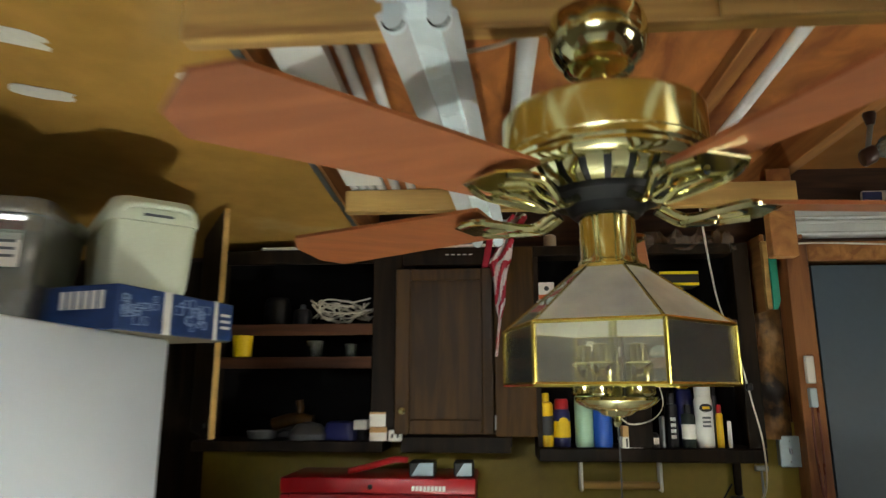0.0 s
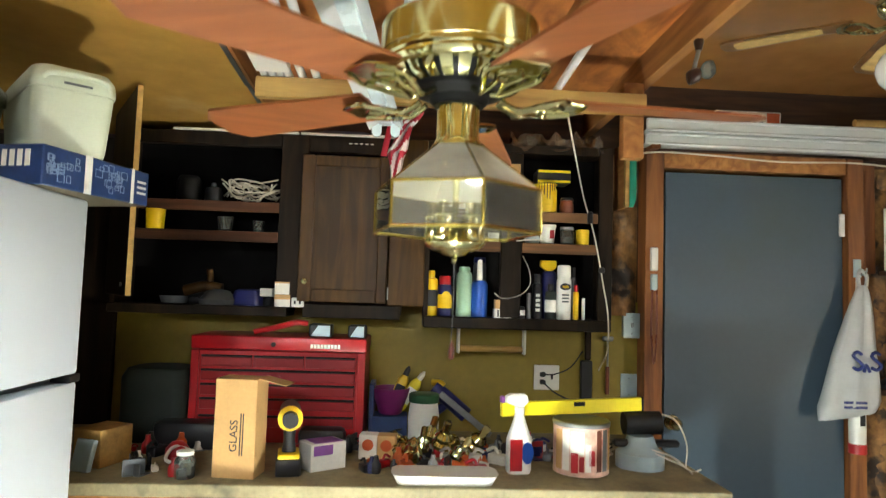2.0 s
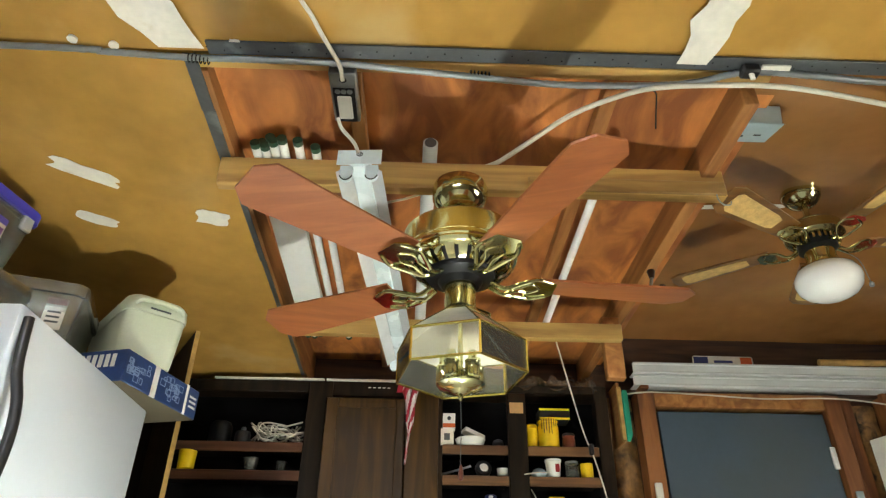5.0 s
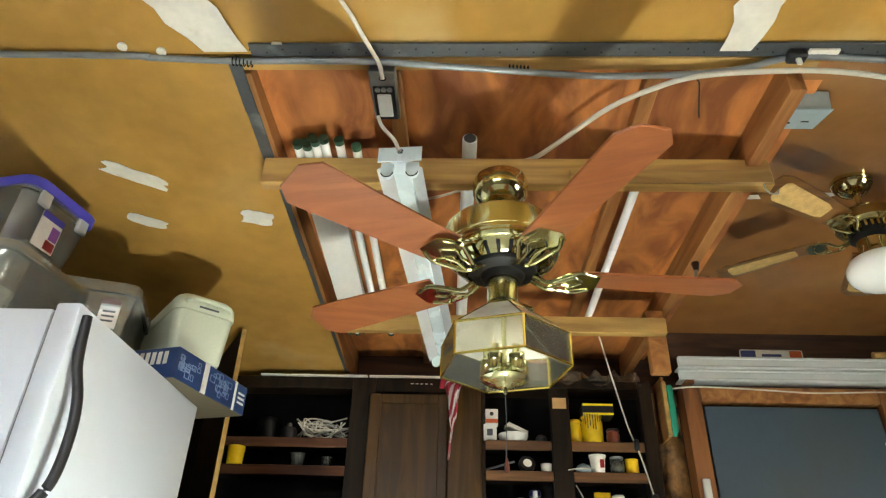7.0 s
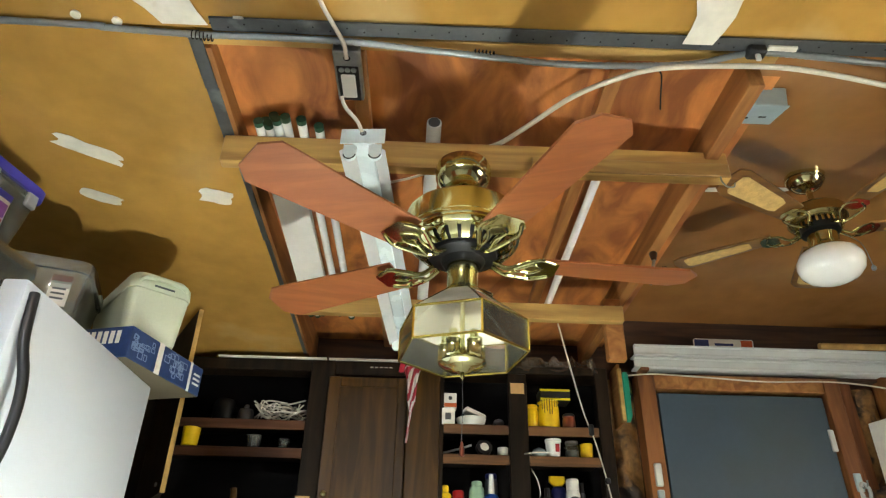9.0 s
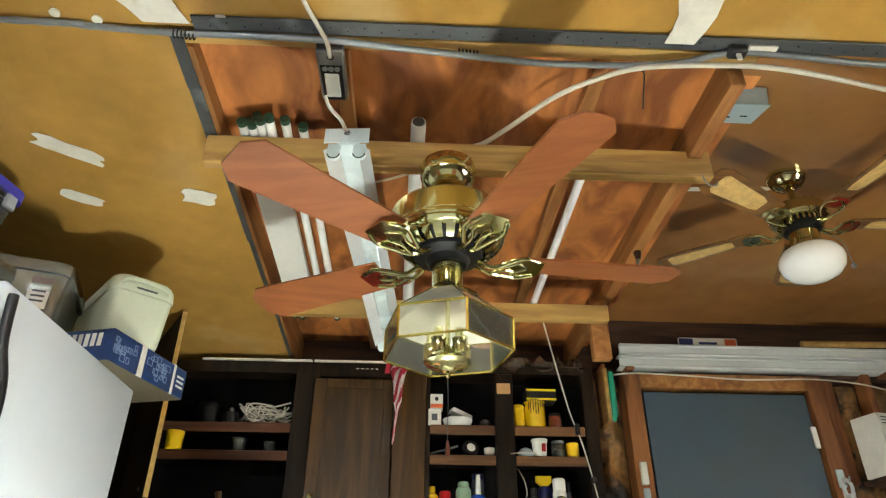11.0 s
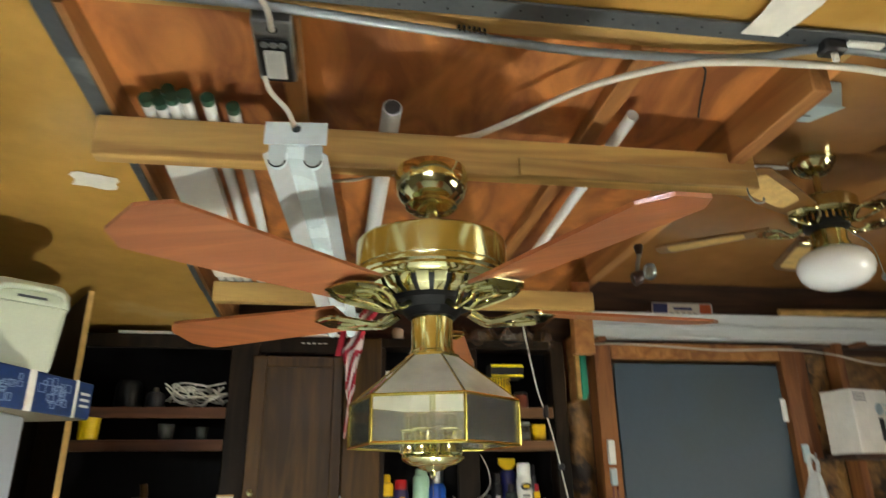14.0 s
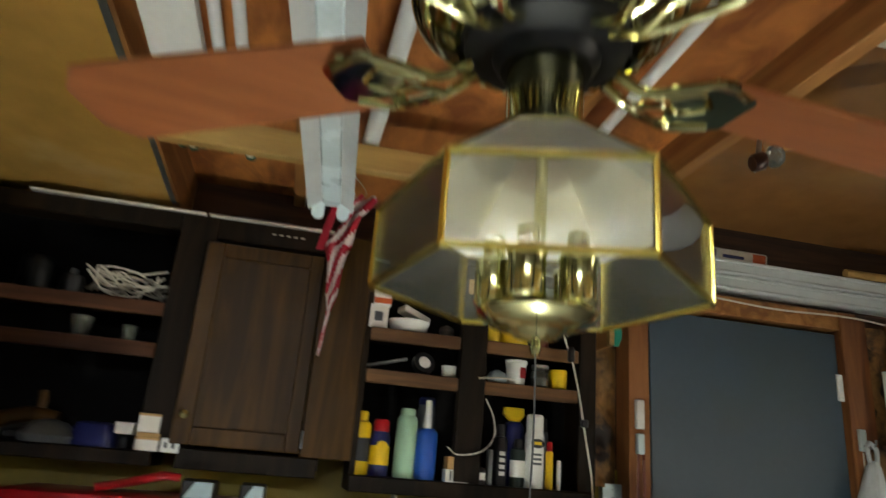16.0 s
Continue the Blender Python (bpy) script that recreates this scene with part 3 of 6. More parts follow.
for k in range(6):
    for (r0, z0), (r1, z1) in (((RT, ZT), (RM, ZM)), ((RM, ZM), (RM, ZB))):
        bm = bm_new()
        q = [hexp(r0, z0, k), hexp(r0, z0, k + 1), hexp(r1, z1, k + 1), hexp(r1, z1, k)]
        nrm = (q[1] - q[0]).cross(q[3] - q[0]).normalized() * 0.0022
        lo = [bm.verts.new(p) for p in q]
        hi = [bm.verts.new(p + nrm) for p in q]
        bm.faces.new(lo[::-1])
        bm.faces.new(hi)
        for i in range(4):
            j = (i + 1) % 4
            bm.faces.new((lo[i], lo[j], hi[j], hi[i]))
        pn = part("pane", bm, "paned" if z0 > ZM else "pane", fan, "clear bevelled glass pane")
        pn.visible_shadow = False
    for p, q, w in ((hexp(RT, ZT, k), hexp(RM, ZM, k), 0.0022), (hexp(RM, ZM, k), hexp(RM, ZB, k), 0.0029), (hexp(RM, ZM, k), hexp(RM, ZM, k + 1), 0.0029), (hexp(RM, ZB, k), hexp(RM, ZB, k + 1), 0.0029)):
        part("came", tube(bm_new(), [p, q], w, 6), "brassd" if w < 0.0023 else "came", fan, "thin brass came")
part("light_plate", lathe(bm_new(), [(0.0, 1.526), (0.004, 1.528), (0.006, 1.533), (0.004, 1.538), (0.010, 1.540), (0.020, 1.543), (0.026, 1.548), (0.030, 1.549), (0.040, 1.551), (0.050, 1.556), (0.056, 1.562), (0.055, 1.566), (0.02, 1.567), (0.006, 1.568)], 48), "brass", fan, "polished brass finial plate under the lantern")
part("stem", lathe(bm_new(), [(0.006, 1.585), (0.006, 1.74)], 16), "brass", fan)
for k in range(5):
    a = radians(20 + 72 * k)
    part("candle_socket", lathe(bm_new(), [(0.0, 1.5672), (0.014, 1.5672), (0.018, 1.571), (0.0168, 1.576), (0.0165, 1.606), (0.018, 1.609), (0.0165, 1.612), (0.0, 1.612)], 22, (0.041 * math.cos(a), 0.041 * math.sin(a), 0)), "brass", fan, "brass lamp socket")
    part("candle_sleeve", lathe(bm_new(), [(0.010, 1.6122), (0.010, 1.634), (0.006, 1.636), (0.0, 1.636)], 16, (0.041 * math.cos(a), 0.041 * math.sin(a), 0)), "brass", fan, "brass socket sleeve")
ch = part("pull_chain", tube(bm_new(), [(0.0, 0.0, 1.535), (0.001, 0, 1.46), (-0.001, 0, 1.385)], 0.0007, 6, 30, 0.6), "strip", fan, "thin beaded pull chain")
part("chain_pull", lathe(bm_new(), [(0.0, 1.353), (0.005, 1.356), (0.0055, 1.37), (0.003, 1.382), (0.002, 1.386)], 14), "brown", fan, "small copper-red chain pull")

# ---- second ceiling fan ----
F2 = (1.59, 1.375)
Z2 = ceil_right(F2[1]) - 0.006
fan2 = thing("ceiling_fan", "antique brass ceiling fan with cane-inset oak blades and an opal globe", "ceiling fan", pose(F2[0], F2[1], Z2))
part("canopy", lathe(bm_new(), [(0.066, 0.0), (0.066, -0.012), (0.06, -0.03), (0.045, -0.048), (0.03, -0.056), (0.016, -0.060)], 36), "brass", fan2)
part("downrod", lathe(bm_new(), [(0.011, -0.05), (0.011, -0.145)], 16), "brassd", fan2)
part("motor_housing", lathe(bm_new(), [(0.02, -0.095), (0.05, -0.100), (0.088, -0.108), (0.095, -0.116), (0.095, -0.150), (0.088, -0.158), (0.07, -0.163)], 48), "brassd", fan2)
bm = bm_new()
for k in range(26):
    a = 2 * math.pi * k / 26
    box(bm, (0.066, -0.0035, -0.182), (0.074, 0.0035, -0.160), 0, Matrix.Rotation(a, 4, "Z"))
part("vent_ring", bm, "brass", fan2)
part("flywheel", lathe(bm_new(), [(0.062, -0.160), (0.062, -0.196), (0.045, -0.204)], 32), "dark", fan2)
part("light_kit", lathe(bm_new(), [(0.04, -0.200), (0.048, -0.208), (0.048, -0.240), (0.055, -0.250), (0.057, -0.262)], 36), "brass", fan2)
part("globe", lathe(bm_new(), [(0.048, -0.262), (0.072, -0.268), (0.092, -0.282), (0.1025, -0.304), (0.103, -0.322), (0.095, -0.345), (0.076, -0.364), (0.048, -0.376), (0.018, -0.381), (0.0, -0.382)], 48), "opal", fan2, "white opal glass globe")
part("pull_chain", tube(bm_new(), [(0.045, -0.04, -0.22), (0.078, -0.064, -0.27), (0.086, -0.072, -0.355)], 0.0013, 6), "steel", fan2)
part("chain_pull", lathe(bm_new(), [(0.0, -0.375), (0.007, -0.37), (0.008, -0.362), (0.003, -0.354)], 14, (0.086, -0.072, 0)), "steel", fan2)
for a, tip in ((211, 11), (283, 11), (355, 11), (67, 11), (142, -6)):
    R = Matrix.Rotation(radians(a), 4, "Z")
    bm = bm_new()
    for s_ in (-1, 1):
        tube(bm, [(0.06, 0.008 * s_, -0.185), (0.095, 0.012 * s_, -0.198), (0.125, 0.034 * s_, -0.186), (0.155, 0.036 * s_, -0.180), (0.172, 0.008 * s_, -0.178)], 0.0045, 8, 5)
    slab(bm, [(0.13, -0.03), (0.175, -0.036), (0.19, -0.02), (0.19, 0.02), (0.175, 0.036), (0.13, 0.03)], -0.180, -0.177)
    bmesh.ops.transform(bm, matrix=R, verts=bm.verts)
    part("blade_iron", bm, "brass", fan2, "scrolled brass blade iron")
    P = R @ Matrix.Translation((0, 0, -0.172)) @ Matrix.Rotation(radians(tip), 4, "X")
    bm = slab(bm_new(), [(0.15, -0.04), (0.30, -0.052), (0.455, -0.06), (0.49, -0.045), (0.497, 0), (0.49, 0.045), (0.455, 0.06), (0.30, 0.052), (0.15, 0.04)], 0, 0.006)
    bmesh.ops.transform(bm, matrix=P, verts=bm.verts)
    bl = part("blade", bm, "blade2", fan2, "oak fan blade with a cane inset")
    bm = slab(bm_new(), [(0.225, -0.022), (0.25, -0.03), (0.33, -0.034), (0.44, -0.04), (0.455, -0.03), (0.458, 0), (0.455, 0.03), (0.44, 0.04), (0.33, 0.034), (0.25, 0.03), (0.225, 0.022)], -0.0022, 0.0)
    bmesh.ops.transform(bm, matrix=P, verts=bm.verts)
    part("cane_inset", bm, "cane", bl, "pale woven cane inset")

for o in fan2.children:
    if not o.name.startswith(("canopy", "downrod")):
        o.location.z -= 0.04

# ---- lamps overhead ----
def shop_light(m, lit, label):
    t = thing("shop_light", label, "fluorescent light", m)
    L = 1.23
    bm = bm_new()
    box(bm, (-0.024, 0, 0.03), (0.024, L, 0.075), 0.004)
    part("channel", bm, "fixture", t)
    bm = bm_new()
    for s_ in (-1, 1):
        v = [bm.verts.new(p) for p in ((0.018 * s_, 0.005, 0.04), (0.06 * s_, 0.005, 0.012), (0.06 * s_, L - 0.005, 0.012), (0.018 * s_, L - 0.005, 0.04))]
        w = [bm.verts.new(q.co + Vector((0, 0, 0.002))) for q in v]
        bm.faces.new(v[::-1])
        bm.faces.new(w)
        for i in range(4):
            j = (i + 1) % 4
            bm.faces.new((v[i], v[j], w[j], w[i]))
    part("reflector", bm, "reflector", t, "shiny folded steel reflector")
    for y in (-0.003, L):
        part("end_plate", slab(bm_new(), [(-0.058, 0.030), (0.058, 0.030), (0.058, 0.078), (-0.058, 0.078)], 0, 0.003, Matrix.Translation((0, y, 0)) @ FACE_S), "fixture", t, "pale blue-white steel end plate")
    for s_ in (-1, 1):
        if lit:
            part("tube", tube(bm_new(), [(0.033 * s_, 0.02, 0.004), (0.033 * s_, L - 0.02, 0.004)], 0.0128, 18), "lit", t, "lit fluorescent tube")
        for y in (0.004, L - 0.016):
            cup = [(0.033 * s_ + 0.0165 * math.cos(radians(a)), 0.004 + 0.0175 * math.sin(radians(a))) for a in range(180, 361, 18)] + [(0.033 * s_ + 0.0165, 0.034), (0.033 * s_ - 0.0165, 0.034)]
            so = part("socket", slab(bm_new(), cup, -0.012, 0.0, Matrix.Translation((0, y, 0)) @ FACE_S), "fixture", t, "white rounded lamp socket")
            part("socket_ring", tube(bm_new(), [(0.033 * s_ + 0.0158 * math.cos(radians(a)), y + (0.0 if y < 0.1 else 0.012), 0.004 + 0.0168 * math.sin(radians(a))) for a in range(190, 351, 16)], 0.0016, 6), "dark", so, "dark rim of the socket")
    return t


slope = math.degrees(math.atan2(2.05 - 2.105, 1.22))
s1 = shop_light(pose(0.078, 0.85, 2.088, slope, 0, -4.2), False, "empty white fluorescent shop light without tubes under the beam")
part("knockout", lathe(bm_new(), [(0.009, 0), (0.009, 0.002)], 16), "dark", s1).matrix_local = pose(0.0, -0.004, 0.064, 90, 0, 0)
s2 = shop_light(pose(0.25, -1.5, 2.10, 0, 0, 90), True, "lit two-tube fluorescent shop light under the ceiling")

for s_ in (s2,):
    for y in (0.15, 1.08):
        part("hanger", tube(bm_new(), [(0, y, 0.074), (0, y, 0.163)], 0.003, 6), "steel", s_, "thin steel hanger rod")

# stored tubes and pipes across the beams
def rod(name, x0, y0, x1, y1, r, material, label, category, caps=None, lift=0.0):
    def zt(y):
        return 2.226 + (2.148 - 2.226) * (y - 0.984) / (1.859 - 0.984) + r + 0.001 + lift
    t = thing(name, label, category, pose(x0, y0, zt(y0)))
    e = Vector((x1 - x0, y1 - y0, zt(y1) - zt(y0)))
    part("tube" if caps else "pipe", tube(bm_new(), [(0, 0, 0), e], r, 16), material, t)
    if caps:
        d = e.normalized()
        for a, b in ((-0.002 * d, 0.014 * d), (e - 0.014 * d, e + 0.002 * d)):
            part("end_cap", tube(bm_new(), [a, b], r * 1.06, 16), caps, t, "dark green end cap")
    return t


for i, (x, y) in enumerate(((-0.226, 0.925), (-0.2002, 0.932), (-0.1744, 0.915), (-0.1486, 0.905), (-0.106, 0.912), (-0.060, 0.935))):
    rod("fluorescent_tube", x, y, x + 0.006, y + 1.09, 0.0129, "tube", "spare white fluorescent tube laid across the beams", "fluorescent tube", "green")
for i, (x, y) in enumerate(((-0.2131, 0.945), (-0.1873, 0.925), (-0.1615, 0.94))):
    rod("fluorescent_tube", x, y, x + 0.006, y + 1.07, 0.0129, "tube", "spare white fluorescent tube stacked on the others", "fluorescent tube", "green", 0.0228)
# white sheet added so the touching tubes read as one overexposed band
sl = thing("paper_sleeve", "smooth white sheet imitating the overexposed look of four spare fluorescent tubes", "sleeve", pose(-0.239, 1.01, 2.2236, math.degrees(math.atan2(2.148 - 2.226, 0.875)), 0, -0.3))
part("sleeve_floor", box(bm_new(), (0, 0, -0.002), (0.104, 0.80, -0.0005), 0.0004), "whitep", sl)
for xs in (0.0, 0.1035):
    part("sleeve_side", box(bm_new(), (xs, 0, -0.0005), (xs + 0.0012, 0.80, 0.024), 0), "whitep", sl)
pv = rod("plastic_pipe", 0.262, 0.915, 0.235, 1.98, 0.021, "vinyl", "white plastic pipe laid across the beams", "pipe")
part("bore", lathe(bm_new(), [(0.0165, 0), (0.0165, 0.002)], 20), "strip", pv).matrix_local = pose(0, -0.0005, 0, 90, 0, 0)
rod("plastic_pipe", 0.768, 0.875, 0.735, 1.94, 0.0135, "tube", "thin white tube laid across the beams", "pipe")
# ---- wall cabinets ----
CF, CB, CT = 2.43, 2.646, 2.10  # front, back and top of the cabinets


def hollow(t, x0, x1, z0, z1, open_top=False):
    """Sides, back, top and bottom of a cabinet, as parts; x from the cabinet's own corner."""
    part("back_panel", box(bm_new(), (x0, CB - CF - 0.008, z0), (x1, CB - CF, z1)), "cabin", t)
    for x in (x0, x1 - 0.018):
        part("side_panel", box(bm_new(), (x, 0.018, z0), (x + 0.018, CB - CF - 0.009, z1), 0.001), "cab", t)
    part("top_panel", box(bm_new(), (x0, 0, z1 - 0.018), (x1, CB - CF - 0.009, z1), 0.001), "cab", t)


def shelf_in(t, x0, x1, z, edge="shelf"):
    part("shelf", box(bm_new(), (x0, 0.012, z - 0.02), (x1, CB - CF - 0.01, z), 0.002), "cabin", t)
    part("shelf_edge", box(bm_new(), (x0, -0.002, z - 0.042), (x1, 0.011, z), 0.003), edge, t, "worn brown shelf edge")


# left cabinet, its door ajar
c1 = thing("wall_cabinet", "dark-stained wall cabinet with cluttered open shelves and a door ajar", "cabinet", pose(-0.92, CF, 1.38))
hollow(c1, 0, 0.70, 0, CT - 1.38)
for z in (1.818, 1.697):
    shelf_in(c1, 0.019, 0.655, z - 1.38, "shelfshade")
part("bottom_shelf", box(bm_new(), (0, -0.003, -0.02), (0.70, CB - CF - 0.01, 0.018), 0.003), "cab", c1)
part("stile", box(bm_new(), (0.655, -0.003, 0.019), (0.765, 0.017, CT - 1.38), 0.003), "cab", c1)
part("top_rail", box(bm_new(), (0, -0.003, CT - 1.38 - 0.055), (0.654, 0.017, CT - 1.38), 0.003), "cab", c1)
d = part("door", box(bm_new(), (0, -0.019, 0.03), (0.485, 0, 0.745), 0.002), "cab", c1, "dark cabinet door standing ajar")
d.matrix_local = pose(0.012, -0.006, 0.022, 0, 0, -59)
part("door_edge", box(bm_new(), (0.4855, -0.0185, 0.03), (0.489, -0.001, 0.745)), "edge", d, "pale raw edge of the cabinet door")
part("catch", box(bm_new(), (0.40, -0.026, 0.06), (0.415, -0.0195, 0.075), 0.002), "steel", d, "small metal catch")
# white strip along the cabinet tops
for xa, xb in ((-0.70, -0.20), (-0.19, 0.21)):
    solo("trim_white_strip", box(bm_new(), (xa, CF - 0.012, CT + 0.001), (xb, CF + 0.01, CT + 0.010), 0.002), "paper", "chipped white strip along the cabinet top", "trim", kind="structure")

# middle cabinet with a closed panel door
c2 = thing("wall_cabinet", "dark-stained wall cabinet with a closed raised-panel door", "cabinet", pose(-0.155, CF, 1.38))
hollow(c2, 0.0, 0.395, 0, CT - 1.38)
part("bottom_rail", box(bm_new(), (0.0, -0.003, -0.02), (0.39, CB - CF - 0.01, 0.035), 0.003), "cab", c2)
part("top_rail", box(bm_new(), (0.0, -0.003, CT - 1.38 - 0.07), (0.335, 0.017, CT - 1.38), 0.003), "cab", c2)
part("stile", box(bm_new(), (0.337, -0.003, 0.036), (0.484, 0.017, CT - 1.38), 0.003), "cabdoor", c2)
dd = part("door", box(bm_new(), (-0.02, -0.022, 0.045), (0.333, -0.004, 0.635), 0.004), "cabdoor", c2, "closed brown panel door")
bm = bm_new()
for lo, hi in (((-0.02, -0.030, 0.045), (0.033, -0.0225, 0.635)), ((0.292, -0.030, 0.045), (0.333, -0.0225, 0.635)), ((0.034, -0.030, 0.045), (0.291, -0.0225, 0.095)), ((0.034, -0.030, 0.590), (0.291, -0.0225, 0.635))):
    box(bm, lo, hi, 0.003)
part("door_moulding", bm, "cabdoor", dd)
part("hinge", box(bm_new(), (0.334, -0.012, 0.06), (0.341, -0.006, 0.11), 0.001), "steel", dd, "worn steel hinge")
part("knob", lathe(bm_new(), [(0.007, 0), (0.006, 0.012), (0.013, 0.018), (0.012, 0.026), (0, 0.029)], 18), "brassd", dd).matrix_local = pose(0.01, -0.03, 0.125, 90, 0, 0)
for k in range(5):
    part("chip", box(bm_new(), (0.16 + k * 0.022, -0.0042, CT - 1.38 - 0.03), (0.172 + k * 0.022, -0.0033, CT - 1.38 - 0.026)), "paper", c2, "small pale scuff mark")

# right open cabinet
c3 = thing("wall_cabinet", "dark wall cabinet with open shelves of tins and bottles", "cabinet", pose(0.24, CF, 1.38))
hollow(c3, 0.09, 0.86, 0, CT - 1.38)
for x0, x1 in ((0.108, 0.398), (0.486, 0.802)):
    for z in (1.822, 1.692):
        shelf_in(c3, x0, x1, z - 1.38)
part("bottom_shelf", box(bm_new(), (0.09, -0.010, -0.046), (0.86, CB - CF - 0.01, 0.0), 0.004), "cab", c3, "thick dark bottom shelf")
part("mullion", box(bm_new(), (0.399, -0.006, 0.001), (0.485, 0.03, CT - 1.38 - 0.04), 0.003), "cab", c3)
part("end_stile", box(bm_new(), (0.803, -0.006, 0.001), (0.862, 0.017, CT - 1.38), 0.003), "cab", c3)
part("top_rail", box(bm_new(), (0.09, -0.004, CT - 1.38 - 0.038), (0.802, 0.017, CT - 1.38), 0.003), "cab", c3)
part("patch", box(bm_new(), (0.41, -0.0085, 0.585), (0.472, -0.0065, 0.635), 0.001), "card", c3, "scrap of brown tape")

# ---- fridge ----
FRX, FRY, FRZ = -0.635, 0.845, 1.70
fr = thing("fridge", "white pebbled-enamel two-door fridge with black handles", "fridge", pose(FRX, FRY, 0))
part("body", box(bm_new(), (-0.73, 0.008, 0.03), (-0.068, 0.782, FRZ - 0.012), 0.008, seg=2), "white", fr)
up = part("freezer_door", box(bm_new(), (-0.060, 0, 1.222), (0, 0.788, FRZ), 0.009, seg=2), "white", fr)
lo = part("door", box(bm_new(), (-0.060, 0, 0.05), (0, 0.788, 1.200), 0.009, seg=2), "white", fr)
part("gasket", box(bm_new(), (-0.067, 0.012, 0.06), (-0.0605, 0.776, FRZ - 0.02)), "steel", fr, "grey door gasket")
part("handle", tube(bm_new(), [(0.006, 0.028, 1.675), (0.012, 0.030, 1.60), (0.018, 0.034, 1.55), (0.034, 0.046, 1.48), (0.040, 0.050, 1.40), (0.034, 0.046, 1.31), (0.010, 0.034, 1.255)], 0.012, 10, 8), "black", up, "black curved handle")
part("handle", tube(bm_new(), [(0.010, 0.034, 1.17), (0.034, 0.046, 1.10), (0.040, 0.050, 0.95), (0.034, 0.046, 0.8), (0.008, 0.034, 0.72)], 0.012, 10, 8), "black", lo, "black curved handle")
part("hinge", box(bm_new(), (-0.05, 0.74, 1.2005), (0.004, 0.795, 1.2215), 0.002), "dark", fr, "dark hinge between the doors")
part("kick_plate", box(bm_new(), (-0.05, 0.02, 0.0), (-0.02, 0.77, 0.045)), "black", fr)
part("base", box(bm_new(), (-0.7, 0.03, 0.0), (-0.06, 0.76, 0.032)), "dark", fr)

# ---- on the fridge ----
bx = thing("carton", "long worn blue carton taped round the middle on the fridge", "box", pose(-0.612, 1.345, FRZ + 0.001, 0, 0, -14.5) @ Matrix.Diagonal((1, 0.86, 1, 1)))
part("carton_body", box(bm_new(), (-0.32, 0, 0), (0, 0.46, 0.098), 0.003), "blue", bx)
part("tape", box(bm_new(), (-0.321, 0.16, -0.0006), (0.0012, 0.19, 0.0992), 0.001), "cardwhite", bx, "wrinkled pale parcel tape")
part("tape", box(bm_new(), (-0.321, 0.37, -0.0006), (0.0012, 0.385, 0.0992), 0.001), "cardwhite", bx, "wrinkled pale parcel tape")
part("underside", box(bm_new(), (-0.318, 0.003, -0.0008), (-0.003, 0.457, 0.0005)), "roomwall", bx, "bare dull carton underside")
for k in range(6):
    part("print_bar", box(bm_new(), (-0.16 + 0.022 * k, -0.0014, 0.045), (-0.146 + 0.022 * k, 0.0004, 0.085)), "cardwhite", bx, "unreadable white printing")
dr = random.Random(12)
for ya, yb in ((0.012, 0.152), (0.198, 0.362)):
    bm = bm_new()
    for k in range(20):
        y, z = dr.uniform(ya, yb - 0.03), dr.uniform(0.012, 0.072)
        w, h_ = dr.uniform(0.012, 0.03), dr.uniform(0.008, 0.02)
        for y0, y1, z0, z1 in ((y, y + w, z, z + 0.0018), (y, y + w, z + h_, z + h_ + 0.0018), (y, y + 0.0018, z, z + h_), (y + w, y + w + 0.0018, z, z + h_)):
            box(bm, (-0.0004, y0, z0), (0.0012 + 0.00002 * k, y1, z1))
    part("print_drawing", bm, "inkblue", bx, "thin pale line drawing printed on the carton")
for k in range(3):
    part("print_bar", box(bm_new(), (-0.0004, 0.40, 0.03 + 0.016 * k), (0.0014, 0.445, 0.037 + 0.016 * k)), "cardwhite", bx, "unreadable white printing")

# cooler: tapered body with a rounded lid, on the carton and fridge
def loft(bm, rings):
    vs = [[bm.verts.new(p) for p in r] for r in rings]
    n = len(vs[0])
    for a, b in zip(vs, vs[1:]):
        for k in range(n):
            bm.faces.new((a[k], a[(k + 1) % n], b[(k + 1) % n], b[k]))
    bm.faces.new(vs[0][::-1])
    bm.faces.new(vs[-1])
    return bm


def rrect(w, d_, r, z, n=5, cx=0, cy=0):
    pts = []
    for sx, sy, a0 in ((1, 1, 0), (-1, 1, 90), (-1, -1, 180), (1, -1, 270)):
        for k in range(n + 1):
            a = radians(a0 + 90 * k / n)
            pts.append((cx + sx * (w / 2 - r) + r * math.cos(a), cy + sy * (d_ / 2 - r) + r * math.sin(a), z))
    return pts


co = thing("cooler", "pale greenish-white plastic cooler with a rounded lid and handle", "cooler", pose(-0.728, 1.607, FRZ + 0.10, 0, 0, 40) @ Matrix.Diagonal((1.03, 1.42, 1.07, 1)))
part("body", loft(bm_new(), [rrect(0.165, 0.245, 0.02, 0.0), rrect(0.172, 0.252, 0.022, 0.012), rrect(0.192, 0.275, 0.03, 0.135), rrect(0.192, 0.275, 0.03, 0.148)]), "cooler", co)
part("lid", loft(bm_new(), [rrect(0.198, 0.282, 0.032, 0.149), rrect(0.202, 0.286, 0.034, 0.158), rrect(0.198, 0.282, 0.036, 0.185), rrect(0.180, 0.262, 0.04, 0.204), rrect(0.14, 0.21, 0.04, 0.212)]), "cooler", co, "rounded lid")
part("handle", tube(bm_new(), [(-0.075, -0.139, 0.168), (-0.06, -0.147, 0.180), (0.0, -0.150, 0.184), (0.06, -0.147, 0.180), (0.075, -0.139, 0.168)], 0.0075, 10), "cooler", co, "moulded carrying handle")
